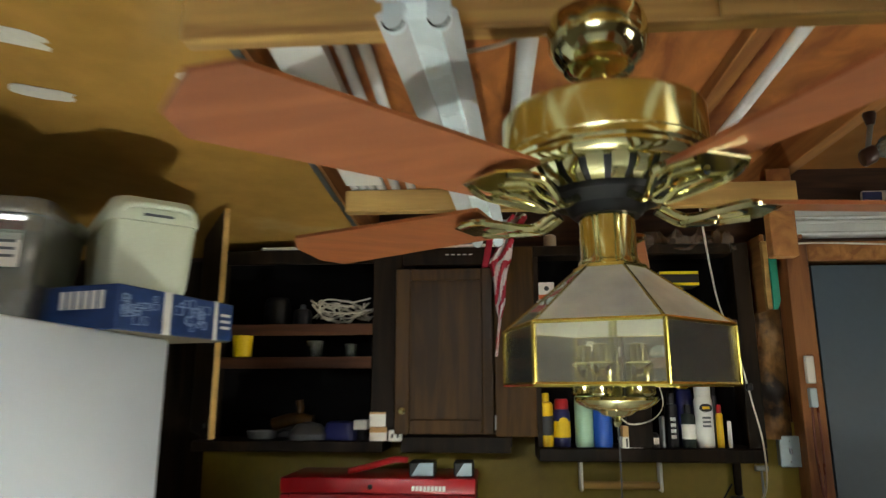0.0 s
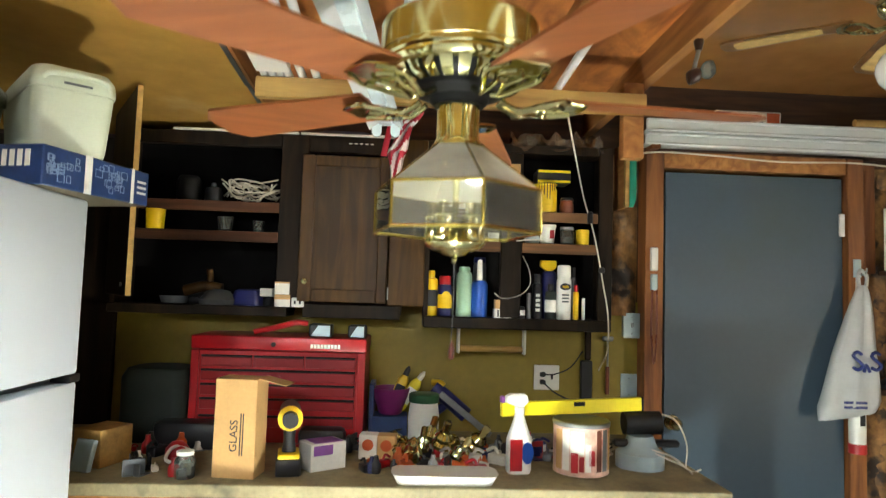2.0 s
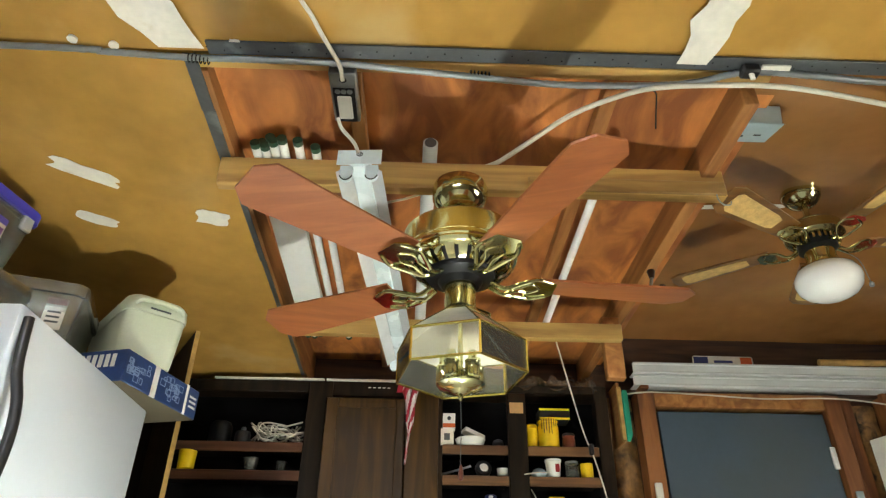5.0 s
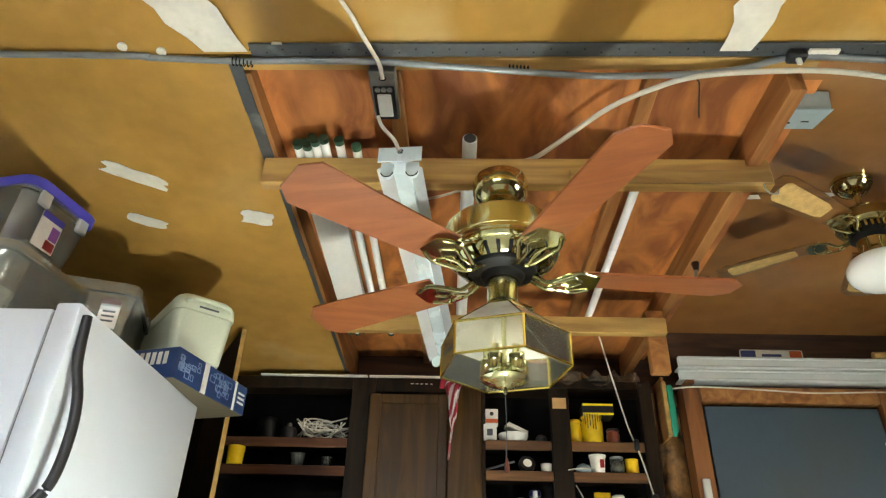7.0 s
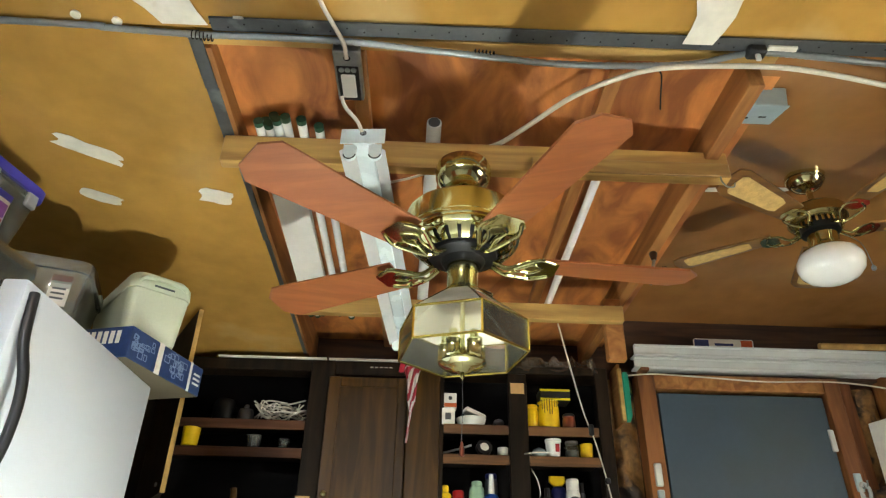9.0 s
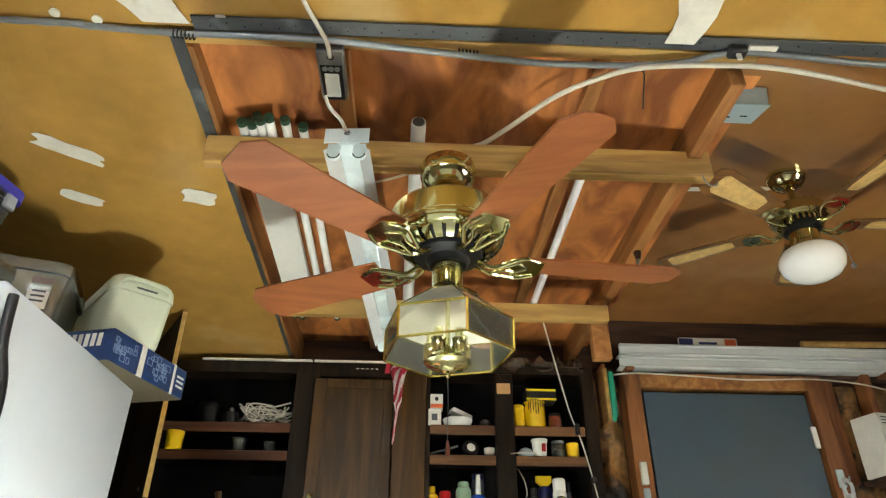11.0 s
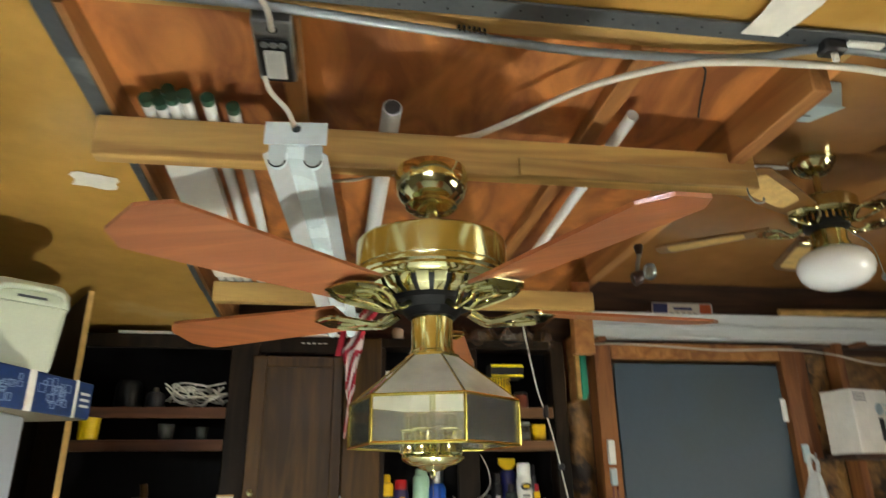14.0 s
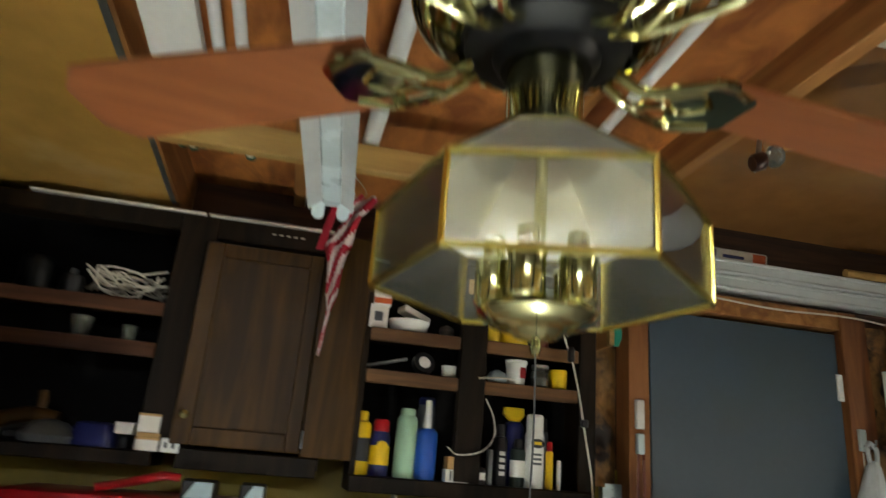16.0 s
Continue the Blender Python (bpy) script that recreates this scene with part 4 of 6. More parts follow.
part("grip_slot", box(bm_new(), (-0.03, -0.1445, 0.160), (0.035, -0.1405, 0.166), 0.001), "strip", co, "dark slot under the handle")


def bin_box(name, label, m, w, d_, h, lid=None):
    t = thing(name, label, "storage bin", m)
    bm = loft(bm_new(), [rrect(w * 0.80, d_ * 0.80, 0.03, 0.0), rrect(w * 0.91, d_ * 0.93, 0.035, h * 0.6), rrect(w * 0.96, d_ * 0.96, 0.04, h * 0.86), rrect(w, d_, 0.045, h * 0.87), rrect(w, d_, 0.045, h)])
    top = [f for f in bm.faces if all(abs(v.co.z - h) < 1e-4 for v in f.verts)]
    bmesh.ops.delete(bm, geom=top, context="FACES_ONLY")
    o = part("tub", bm, "clearbin", t, "cloudy clear plastic tub")
    s_ = o.modifiers.new("wall", "SOLIDIFY")
    s_.thickness = 0.0025
    if lid:
        part("lid", loft(bm_new(), [rrect(w * 1.04, d_ * 1.04, 0.05, h - 0.022), rrect(w * 1.05, d_ * 1.05, 0.05, h + 0.006), rrect(w * 0.94, d_ * 0.94, 0.05, h + 0.014)]), lid, t, "purple-blue snap-on lid")
    return t


b1 = bin_box("storage_bin", "clear plastic storage bin with a purple-blue lid on a tray", pose(-1.175, 1.135, 1.905, 0, 0, -12), 0.48, 0.26, 0.245, "lid")
lb = part("label", box(bm_new(), (-0.04, -0.002, -0.055), (0.04, 0.002, 0.055), 0.001), "cardwhite", b1, "white product label with a blue band")
lb.matrix_local = pose(0.2285, -0.015, 0.125, 4, 0, 90)
part("label_band", box(bm_new(), (-0.04, -0.0032, 0.036), (0.04, -0.0022, 0.055)), "lid", lb)
part("label_mark", box(bm_new(), (0.0, -0.0032, -0.05), (0.036, -0.0022, -0.022)), "redd", lb)
part("label_mark", box(bm_new(), (0.006, -0.0032, -0.018), (0.036, -0.0022, 0.024)), "lilac", lb)
part("latch", box(bm_new(), (0.230, -0.09, 0.18), (0.246, -0.05, 0.231), 0.005), "bag", b1, "milky snap latch")
part("latch", box(bm_new(), (0.230, 0.06, 0.18), (0.246, 0.10, 0.231), 0.005), "bag", b1, "milky snap latch")
b2 = bin_box("storage_bin", "open clear plastic tub with a red-and-white label", pose(-0.960, 1.40, FRZ + 0.004, 0, 0, 18), 0.33, 0.34, 0.27)
lb = part("label", box(bm_new(), (-0.028, -0.002, -0.05), (0.028, 0.002, 0.05), 0.001), "cardwhite", b2, "white product label with a red top")
lb.matrix_local = pose(0.09, -0.158, 0.17, -5, 0, 0)
part("label_band", box(bm_new(), (-0.028, -0.0032, 0.03), (0.028, -0.0022, 0.05)), "red", lb)
for k in range(3):
    part("label_bar", box(bm_new(), (-0.018, -0.0032, -0.03 + 0.016 * k), (0.018, -0.0022, -0.024 + 0.016 * k)), "strip", lb, "unreadable printing")
b3 = bin_box("storage_bin", "cloudy plastic tray under the lidded bin", pose(-1.11, 1.09, FRZ + 0.001, 0, 0, -8), 0.48, 0.34, 0.203)
part("contents", box(bm_new(), (-0.17, -0.12, 0.01), (0.17, 0.12, 0.12), 0.02, seg=2), "cardwhite", b3, "pale folded cloth inside the tray")

# ---- workbench and what stands on it ----
BZ = 0.88
wb = thing("workbench", "long wooden workbench with a worn pale top", "workbench", pose(-1.3, 1.80, 0))
part("top", box(bm_new(), (0, 0, BZ - 0.04), (2.6, 0.845, BZ), 0.004), "benchtop", wb)
for x in (0.05, 1.25, 2.45):
    for y in (0.05, 0.72):
        part("leg", box(bm_new(), (x, y, 0), (x + 0.09, y + 0.09, BZ - 0.041), 0.003), "pinez", wb)
part("apron", box(bm_new(), (0.04, 0.02, BZ - 0.14), (2.56, 0.045, BZ - 0.041), 0.003), "piney", wb)

TB = thing("tool_chest", "red enamelled steel tool chest with rows of drawers on the bench", "tool chest", pose(-0.555, 2.34, BZ + 0.001))
W, H = 0.665, 0.405
part("case", box(bm_new(), (0, 0.012, 0), (W, 0.295, H - 0.055), 0.004), "red", TB)
part("lid", box(bm_new(), (-0.003, 0.0, H - 0.053), (W + 0.003, 0.298, H), 0.008, seg=2), "red", TB, "hinged red lid")
for x0, x1 in ((0, 0.030), (W - 0.030, W)):
    part("corner_post", box(bm_new(), (x0, 0.0, 0), (x1, 0.0115, H - 0.056), 0.002), "red", TB)
rows = ((H - 0.118, 3), (H - 0.172, 1), (H - 0.226, 1), (H - 0.280, 1), (H - 0.345, 1))
for z, n in rows:
    for k in range(n):
        w = (W - 0.072) / n
        x0 = 0.036 + k * w
        dr = part("drawer", box(bm_new(), (x0 + 0.003, 0.004, z), (x0 + w - 0.003, 0.0115, z + 0.036), 0.002), "redd", TB)
        part("drawer_pull", box(bm_new(), (x0 + 0.003, 0.001, z + 0.036), (x0 + w - 0.003, 0.0112, z + 0.044), 0.002), "dark", dr, "dark drawer pull strip")
part("lock", lathe(bm_new(), [(0.009, 0), (0.009, 0.004), (0.006, 0.005)], 16), "dark", TB).matrix_local = pose(0.31, 0.0, H - 0.03, 90, 0, 0)
for k in range(9):
    part("badge_bar", box(bm_new(), (0.452 + 0.013 * k, -0.0014, H - 0.041), (0.462 + 0.013 * k, -0.0002, H - 0.025)), "whitep", TB, "white brand badge on the lid")
for x, w in ((0.44, 0.088), (0.592, 0.068)):
    t = thing("battery_pack", "black and silver-grey tool battery on the chest", "battery", pose(-0.555 + x, 2.36, BZ + H + 0.002))
    part("pack", box(bm_new(), (0, 0, 0), (w, 0.09, 0.05), 0.005), "black", t)
    part("label", slab(bm_new(), [(0.008, 0.004), (w - 0.006, 0.004), (w - 0.006, 0.046), (0.035, 0.046)], 0, 0.001, FACE_S), "plateblue", t, "slanted silver label")
solo("strap", tube(bm_new(), [(0.22, 0.0, 0.012), (0.30, 0.01, 0.03), (0.38, 0.0, 0.052), (0.425, 0.02, 0.05)], 0.011, 8), "red", "red webbing strap bundled on the tool chest", "strap", pose(-0.555, 2.40, BZ + H + 0.002))
solo("hard_case", loft(bm_new(), [rrect(0.24, 0.22, 0.04, 0), rrect(0.25, 0.23, 0.05, 0.05), rrect(0.25, 0.23, 0.05, 0.24), rrect(0.22, 0.20, 0.05, 0.272), rrect(0.15, 0.15, 0.05, 0.278)]), "grime", "dark green soft tool case on the bench", "case", pose(-0.685, 2.42, BZ + 0.001))
solo("black_case", box(bm_new(), (-0.1, 0, 0), (0.22, 0.1, 0.10), 0.02, seg=2), "black", "black plastic power tool case on the bench", "case", pose(-0.535, 2.20, BZ + 0.001))
solo("black_case", box(bm_new(), (0, 0, 0), (0.17, 0.09, 0.08), 0.02, seg=2), "black", "small black plastic case on the bench", "case", pose(-0.12, 2.22, BZ + 0.001))

gb = thing("carton", "tall narrow brown cardboard carton with open flap", "box", pose(-0.325, 1.87, BZ + 0.001, 0, 0, -8))
part("carton_body", box(bm_new(), (0, 0, 0), (0.135, 0.10, 0.305), 0.002), "card", gb)
part("flap", box(bm_new(), (0, 0, 0), (0.09, 0.085, 0.002)), "card", gb, "open cardboard flap").matrix_local = pose(0.134, 0.01, 0.306, 0, 12, 0)
words("lettering", "GLASS", 0.035, "print", gb, pose(0.066, -0.001, 0.13) @ FACE_S @ Matrix.Rotation(radians(90), 4, "Z"), label="printed word on the carton")
for k in range(2):
    part("print_bar", box(bm_new(), (0.085 + 0.008 * k, -0.0012, 0.07), (0.088 + 0.008 * k, 0.0005, 0.20)), "print", gb, "unreadable printing")

dl = thing("cordless_drill", "black and yellow cordless drill standing on its battery", "drill", pose(-0.10, 1.93, BZ + 0.001, 0, 0, 10))
part("battery", box(bm_new(), (-0.04, -0.05, 0), (0.04, 0.06, 0.055), 0.008, seg=2), "black", dl)
part("battery_top", box(bm_new(), (-0.034, -0.052, 0.056), (0.034, 0.05, 0.072), 0.004), "yellowp", dl)
part("grip", loft(bm_new(), [rrect(0.045, 0.06, 0.018, 0.073), rrect(0.036, 0.05, 0.016, 0.11), rrect(0.042, 0.058, 0.018, 0.165)]), "black", dl)
part("motor_body", tube(bm_new(), [(0, -0.085, 0.19), (0, 0.07, 0.19)], 0.034, 18), "black", dl, "black motor housing")
part("motor_ring", tube(bm_new(), [(0, -0.089, 0.19), (0, -0.070, 0.19)], 0.0385, 18), "yellowp", dl, "yellow clutch ring")
part("chuck", tube(bm_new(), [(0, -0.125, 0.19), (0, -0.084, 0.19)], 0.024, 18), "black", dl)

tb = thing("carton", "small white carton with a lilac printed top", "box", pose(-0.03, 1.94, BZ + 0.001, 0, 0, 35))
part("carton_body", box(bm_new(), (0, 0, 0), (0.13, 0.09, 0.088), 0.002), "cardwhite", tb)
part("print_panel", box(bm_new(), (0.02, 0.006, 0.0885), (0.12, 0.084, 0.0895)), "lilac", tb, "lilac print")
part("print_panel", box(bm_new(), (0.01, -0.0012, 0.05), (0.08, 0.0, 0.082)), "lilac", tb, "lilac print")
for x, y, c in ((0.11, 2.13, "cardwhite"), (0.175, 2.12, "card")):
    t = thing("carton", "small parts carton with an orange mark on the bench", "box", pose(x, y, BZ + 0.001, 0, 0, -5))
    part("carton_body", box(bm_new(), (0, 0, 0), (0.065, 0.06, 0.085), 0.002), c, t)
    part("mark", lathe(bm_new(), [(0.02, 0), (0.02, 0.001)], 20), "orange", t).matrix_local = pose(0.032, -0.0002, 0.05, 90, 0, 0)

jr = thing("jar", "white plastic tub with a dark green screw lid", "jar", pose(0.345, 2.42, BZ + 0.001))
part("tub", lathe(bm_new(), [(0.05, 0), (0.06, 0.006), (0.062, 0.10), (0.058, 0.135), (0.054, 0.16)], 32), "whitep", jr)
part("lid", lathe(bm_new(), [(0.060, 0.158), (0.061, 0.163), (0.061, 0.188), (0.056, 0.192), (0, 0.193)], 32), "greenp", jr)
bw = solo("bowl", lathe(bm_new(), [(0.04, 0.0), (0.046, 0.004), (0.075, 0.09), (0.078, 0.105), (0.074, 0.105), (0.068, 0.08), (0.03, 0.012), (0.0, 0.01)], 32), "purple", "magenta plastic bowl resting on a box", "bowl", pose(0.21, 2.47, BZ + 0.101))
solo("box", box(bm_new(), (-0.07, -0.06, 0), (0.07, 0.06, 0.099), 0.003), "blue", "dark blue carton under the magenta bowl", "box", pose(0.21, 2.47, BZ + 0.001))
for (x, y, rz, ry, c, c2) in ((0.215, 2.50, 0, 22, "yellowp", "print"), (0.245, 2.48, 0, 34, "level", "whitep")):
    t = thing("glue_bottle", "yellow bottle leaning out of the magenta bowl", "bottle", pose(x, y, BZ + 0.122, 0, ry, rz))
    part("bottle", loft(bm_new(), [rrect(0.04, 0.03, 0.012, 0), rrect(0.046, 0.034, 0.014, 0.01), rrect(0.046, 0.034, 0.014, 0.12), rrect(0.026, 0.024, 0.011, 0.14)]), c, t)
    part("cap", lathe(bm_new(), [(0.012, 0.14), (0.011, 0.165), (0.004, 0.18), (0, 0.181)], 16), c2, t)
    part("label", box(bm_new(), (-0.019, -0.0185, 0.03), (0.019, -0.0172, 0.10)), c2, t)
t = thing("caulking_gun", "navy glue gun lying over the tub with a yellow trigger", "glue gun", pose(0.43, 2.55, BZ + 0.14, 0, 38, -10))
part("barrel", tube(bm_new(), [(-0.07, 0, 0.02), (0.11, 0, 0.02)], 0.032, 16), "navy", t)
part("grip", tube(bm_new(), [(0.02, 0, 0.02), (0.0, 0, -0.06), (-0.03, 0, -0.115)], 0.018, 10), "navy", t)
part("trigger", tube(bm_new(), [(-0.09, 0, 0.03), (-0.06, 0, 0.05), (-0.04, 0, 0.05)], 0.014, 10), "yellowp", t)
solo("straight_edge", box(bm_new(), (0, 0, 0), (0.26, 0.012, 0.025), 0.002), "steel", "bright aluminium straight edge leaning on the tub", "straight edge", pose(0.40, 2.40, BZ + 0.185, 0, 38, 0))
solo("book", box(bm_new(), (0, 0, 0), (0.02, 0.16, 0.22), 0.003), "blue", "thin dark blue folder standing by the tool chest", "folder", pose(0.125, 2.43, BZ + 0.001))

# brass lamp parts and small clutter
def lamp_part(x, y, s_, rx, ry):
    t = thing("lamp_fitting", "spare polished brass lamp socket lying on the bench", "lamp part", pose(x, y, BZ + 0.03 * s_, rx, ry, 0))
    part("cup", lathe(bm_new(), [(0.008 * s_, 0), (0.03 * s_, 0.006 * s_), (0.034 * s_, 0.02 * s_), (0.026 * s_, 0.03 * s_), (0.03 * s_, 0.045 * s_), (0.018 * s_, 0.06 * s_)], 24), "brass", t)
    part("socket", lathe(bm_new(), [(0.013 * s_, 0.06 * s_), (0.013 * s_, 0.10 * s_), (0.009 * s_, 0.104 * s_)], 18), "brassd", t)


for x, y, s_, rx, ry in ((0.40, 2.18, 1.1, 20, 15), (0.33, 2.14, 0.9, -30, 10), (0.45, 2.25, 1.0, 60, -20), (0.24, 2.10, 0.9, 10, 50), (0.29, 2.22, 0.8, -10, -50), (0.47, 2.12, 0.8, 70, 30), (0.52, 2.2, 1.1, 30, 30), (0.36, 2.26, 1.1, -40, 20), (0.30, 2.05, 1.0, 50, 0), (0.44, 2.03, 0.9, -20, 40)):
    lamp_part(x, y, s_, rx, ry)
rnd = random.Random(5)
for i in range(165):
    x, y = rnd.uniform(-0.10, 0.62), rnd.uniform(1.90, 2.30)
    if i >= 95:
        x, y = (rnd.uniform(-0.72, -0.36), rnd.uniform(1.88, 2.28)) if i % 3 else (rnd.uniform(0.60, 0.80), rnd.uniform(2.16, 2.40))
        if (x + 0.47) ** 2 + (y - 2.05) ** 2 < 0.0150 or (x < -0.62 and y < 2.16) or (x > -0.42 and y < 2.10):
            continue
    c = rnd.choice(["black", "black", "steel", "whitep", "red", "orange", "navy", "cable", "strip"])
    s_ = rnd.uniform(0.016, 0.036)
    if (-0.16 < x < 0.12 and y < 2.09) or (0.08 < x < 0.26 and 2.09 < y < 2.22) or (0.20 < x < 0.60 and y < 1.96) or (x > 0.56 and y < 2.06):
        continue
    kind = rnd.choice(["plug", "fitting", "bracket"])
    bm = bm_new()
    if kind == "plug":
        lathe(bm, [(s_ * 0.5, 0), (s_ * 0.6, s_ * 0.3), (s_ * 0.6, s_), (s_ * 0.3, s_ * 1.4), (s_ * 0.25, s_ * 1.9)], 14)
    elif kind == "fitting":
        box(bm, (-s_, -s_ * 0.6, 0), (s_, s_ * 0.6, s_), s_ * 0.2, seg=2)
        tube(bm, [(0, 0, s_ * 0.8), (s_ * 0.5, 0.0, s_ * 1.5), (s_ * 1.4, 0, s_ * 1.1)], s_ * 0.18, 6)
    else:
        box(bm, (-s_, -s_, 0), (s_, s_, s_ * 0.2), s_ * 0.05)
        box(bm, (-s_, s_ * 0.8, s_ * 0.2), (s_, s_, s_ * 1.6), s_ * 0.05)
    names = {"black": "black", "steel": "bare steel", "whitep": "white", "red": "red", "orange": "orange", "navy": "navy blue", "cable": "cream", "strip": "grey"}
    solo(kind, bm, c, "small " + names[c] + " electrical " + kind + " among bench clutter", "hardware", pose(x, y, BZ + 0.001, 0, 0, rnd.uniform(0, 360)), "bench clutter")
solo("tray", loft(bm_new(), [rrect(0.30, 0.10, 0.03, 0), rrect(0.33, 0.13, 0.04, 0.03), rrect(0.335, 0.135, 0.04, 0.032)]), "whitep", "shallow white plastic tray on the bench", "tray", pose(0.40, 1.87, BZ + 0.001))
jg = thing("jar", "small clear glass jar with a pale lid on the bench", "jar", pose(-0.405, 1.865, BZ + 0.001))
part("glass", lathe(bm_new(), [(0.0, 0.0), (0.028, 0.0), (0.031, 0.004), (0.031, 0.055), (0.024, 0.066), (0.024, 0.07)], 24), "jarglass", jg)
part("lid", lathe(bm_new(), [(0.026, 0.0702), (0.026, 0.082), (0.0, 0.083)], 24), "whitep", jg, "pale screw lid")
cr = random.Random(31)
for nm, mt, lab in (("tangled_cord", "bcable", "tangled black power cord on the bench"), ("tangled_cord", "cable", "tangled cream cord on the bench"), ("tangled_cord", "bcable", "loose black cord trailing behind the tins")):
    pts, a = [], cr.uniform(0, 6)
    cx, cy = cr.choice(((0.98, 2.28), (0.15, 2.36), (1.0, 2.33)))
    for k in range(16):
        a += cr.uniform(0.5, 1.1)
        rr = cr.uniform(0.05, 0.12)
        pts.append((cx + 1.3 * rr * math.cos(a), cy + 0.7 * rr * math.sin(a), BZ + 0.006 + 0.004 * k * cr.uniform(0.3, 1)))
    solo(nm, tube(bm_new(), pts, 0.0042, 8, 5), mt, lab, "cord")
t = thing("coiled_cord", "coil of white cord around a red plastic cap", "cord", pose(-0.50, 2.08, BZ + 0.001))
part("cap", lathe(bm_new(), [(0.035, 0), (0.04, 0.01), (0.038, 0.04), (0.02, 0.06), (0, 0.064)], 22), "red", t)
part("cord_coil", tube(bm_new(), [(0.02, -0.08, 0.01), (0.06, -0.06, 0.012), (0.05, -0.01, 0.03), (0.0, -0.03, 0.05), (-0.01, -0.08, 0.02), (0.04, -0.10, 0.01)], 0.006, 8), "whitep", t)
solo("carton", box(bm_new(), (0, 0, 0), (0.11, 0.14, 0.12), 0.003), "edge", "open dusty yellow-brown box at the end of the bench", "box", pose(-0.80, 1.98, BZ + 0.001, 0, 0, -20))
solo("carton", box(bm_new(), (0, 0, 0), (0.07, 0.02, 0.10), 0.003), "plateblue", "pale blue-grey packet leaning by the fridge", "box", pose(-0.78, 1.92, BZ + 0.001, -15, 0, -20))

sp = thing("spray_bottle", "white trigger spray bottle with red and blue label", "spray bottle", pose(0.655, 1.99, BZ + 0.001, 0, 0, 8))
part("bottle", loft(bm_new(), [rrect(0.075, 0.05, 0.02, 0), rrect(0.084, 0.056, 0.022, 0.01), rrect(0.084, 0.056, 0.022, 0.11), rrect(0.05, 0.04, 0.018, 0.16), rrect(0.028, 0.028, 0.012, 0.195)]), "whitep", sp)
part("label", box(bm_new(), (-0.038, -0.0295, 0.012), (0.004, -0.0282, 0.115)), "red", sp)
part("label", lathe(bm_new(), [(0.021, 0), (0.021, 0.0012)], 24, squash=(1, 1.7)), "bluep", sp).matrix_local = pose(0.022, -0.0282, 0.07, 90, 0, 0)
part("collar", lathe(bm_new(), [(0.016, 0.194), (0.017, 0.215), (0.013, 0.22)], 18), "whitep", sp)
part("trigger_head", loft(bm_new(), [rrect(0.030, 0.026, 0.008, 0.220), rrect(0.085, 0.028, 0.01, 0.235, cx=-0.012), rrect(0.075, 0.026, 0.01, 0.255, cx=-0.012), rrect(0.05, 0.02, 0.008, 0.262, cx=-0.01)]), "whitep", sp)
part("nozzle", box(bm_new(), (-0.068, -0.011, 0.232), (-0.054, 0.011, 0.254), 0.003), "lilac", sp)

tn = thing("picture_tin", "large round tin printed with pale pink and red pictures", "tin", pose(0.875, 2.02, BZ + 0.001))
part("tin_body", lathe(bm_new(), [(0.088, 0), (0.095, 0.004), (0.094, 0.012), (0.094, 0.168), (0.096, 0.172)], 48), "pink", tn)
part("lid", lathe(bm_new(), [(0.097, 0.160), (0.098, 0.172), (0.094, 0.176), (0, 0.176)], 48), "steel", tn)
def arc_panel(r, a0, a1, z0, z1, n=6):
    bm = bm_new()
    c = [[bm.verts.new((r * math.cos(radians(a0 + (a1 - a0) * k / n)), r * math.sin(radians(a0 + (a1 - a0) * k / n)), z)) for z in (z0, z1)] for k in range(n + 1)]
    for p, q in zip(c, c[1:]):
        bm.faces.new((p[0], q[0], q[1], p[1]))
    return bm


for a0, a1, z0, z1, c in ((196, 214, 0.02, 0.15, "card"), (216, 232, 0.02, 0.155, "cardwhite"), (234, 262, 0.075, 0.15, "cardwhite"), (236, 250, 0.015, 0.08, "red"), (252, 262, 0.02, 0.07, "redd"), (264, 276, 0.02, 0.11, "whitep"), (270, 284, 0.04, 0.09, "red"), (288, 300, 0.02, 0.155, "brown"), (303, 318, 0.02, 0.155, "steel"), (322, 336, 0.02, 0.15, "card")):
    part("picture_panel", arc_panel(0.0952, a0, a1, z0, z1), c, tn, "printed picture panel")
lv = thing("spirit_level", "yellow box-section spirit level lying across a bottle and tin", "spirit level", pose(0.60, 2.02, BZ + 0.178, 0, -2, 8))
part("beam", box(bm_new(), (0, 0, 0), (0.52, 0.022, 0.048), 0.003), "level", lv)
part("vial", tube(bm_new(), [(0.262, -0.001, 0.034), (0.30, -0.001, 0.034)], 0.008, 12), "dark", lv, "small dark level vial")
part("end_cap", box(bm_new(), (0.519, -0.001, -0.001), (0.527, 0.023, 0.049), 0.003), "dark", lv)
hg = thing("bench_grinder", "black and grey power tool with tangled cords on the bench", "power tool", pose(1.11, 2.10, BZ + 0.001))
part("body", tube(bm_new(), [(-0.06, 0, 0.15), (0.07, 0.0, 0.155)], 0.04, 18), "black", hg)
part("base", lathe(bm_new(), [(0.085, 0), (0.085, 0.05), (0.06, 0.07), (0.045, 0.11)], 24), "plateblue", hg, "pale grey rounded base")
part("arm", box(bm_new(), (-0.10, -0.02, 0.07), (0.14, 0.015, 0.095), 0.008), "black", hg)
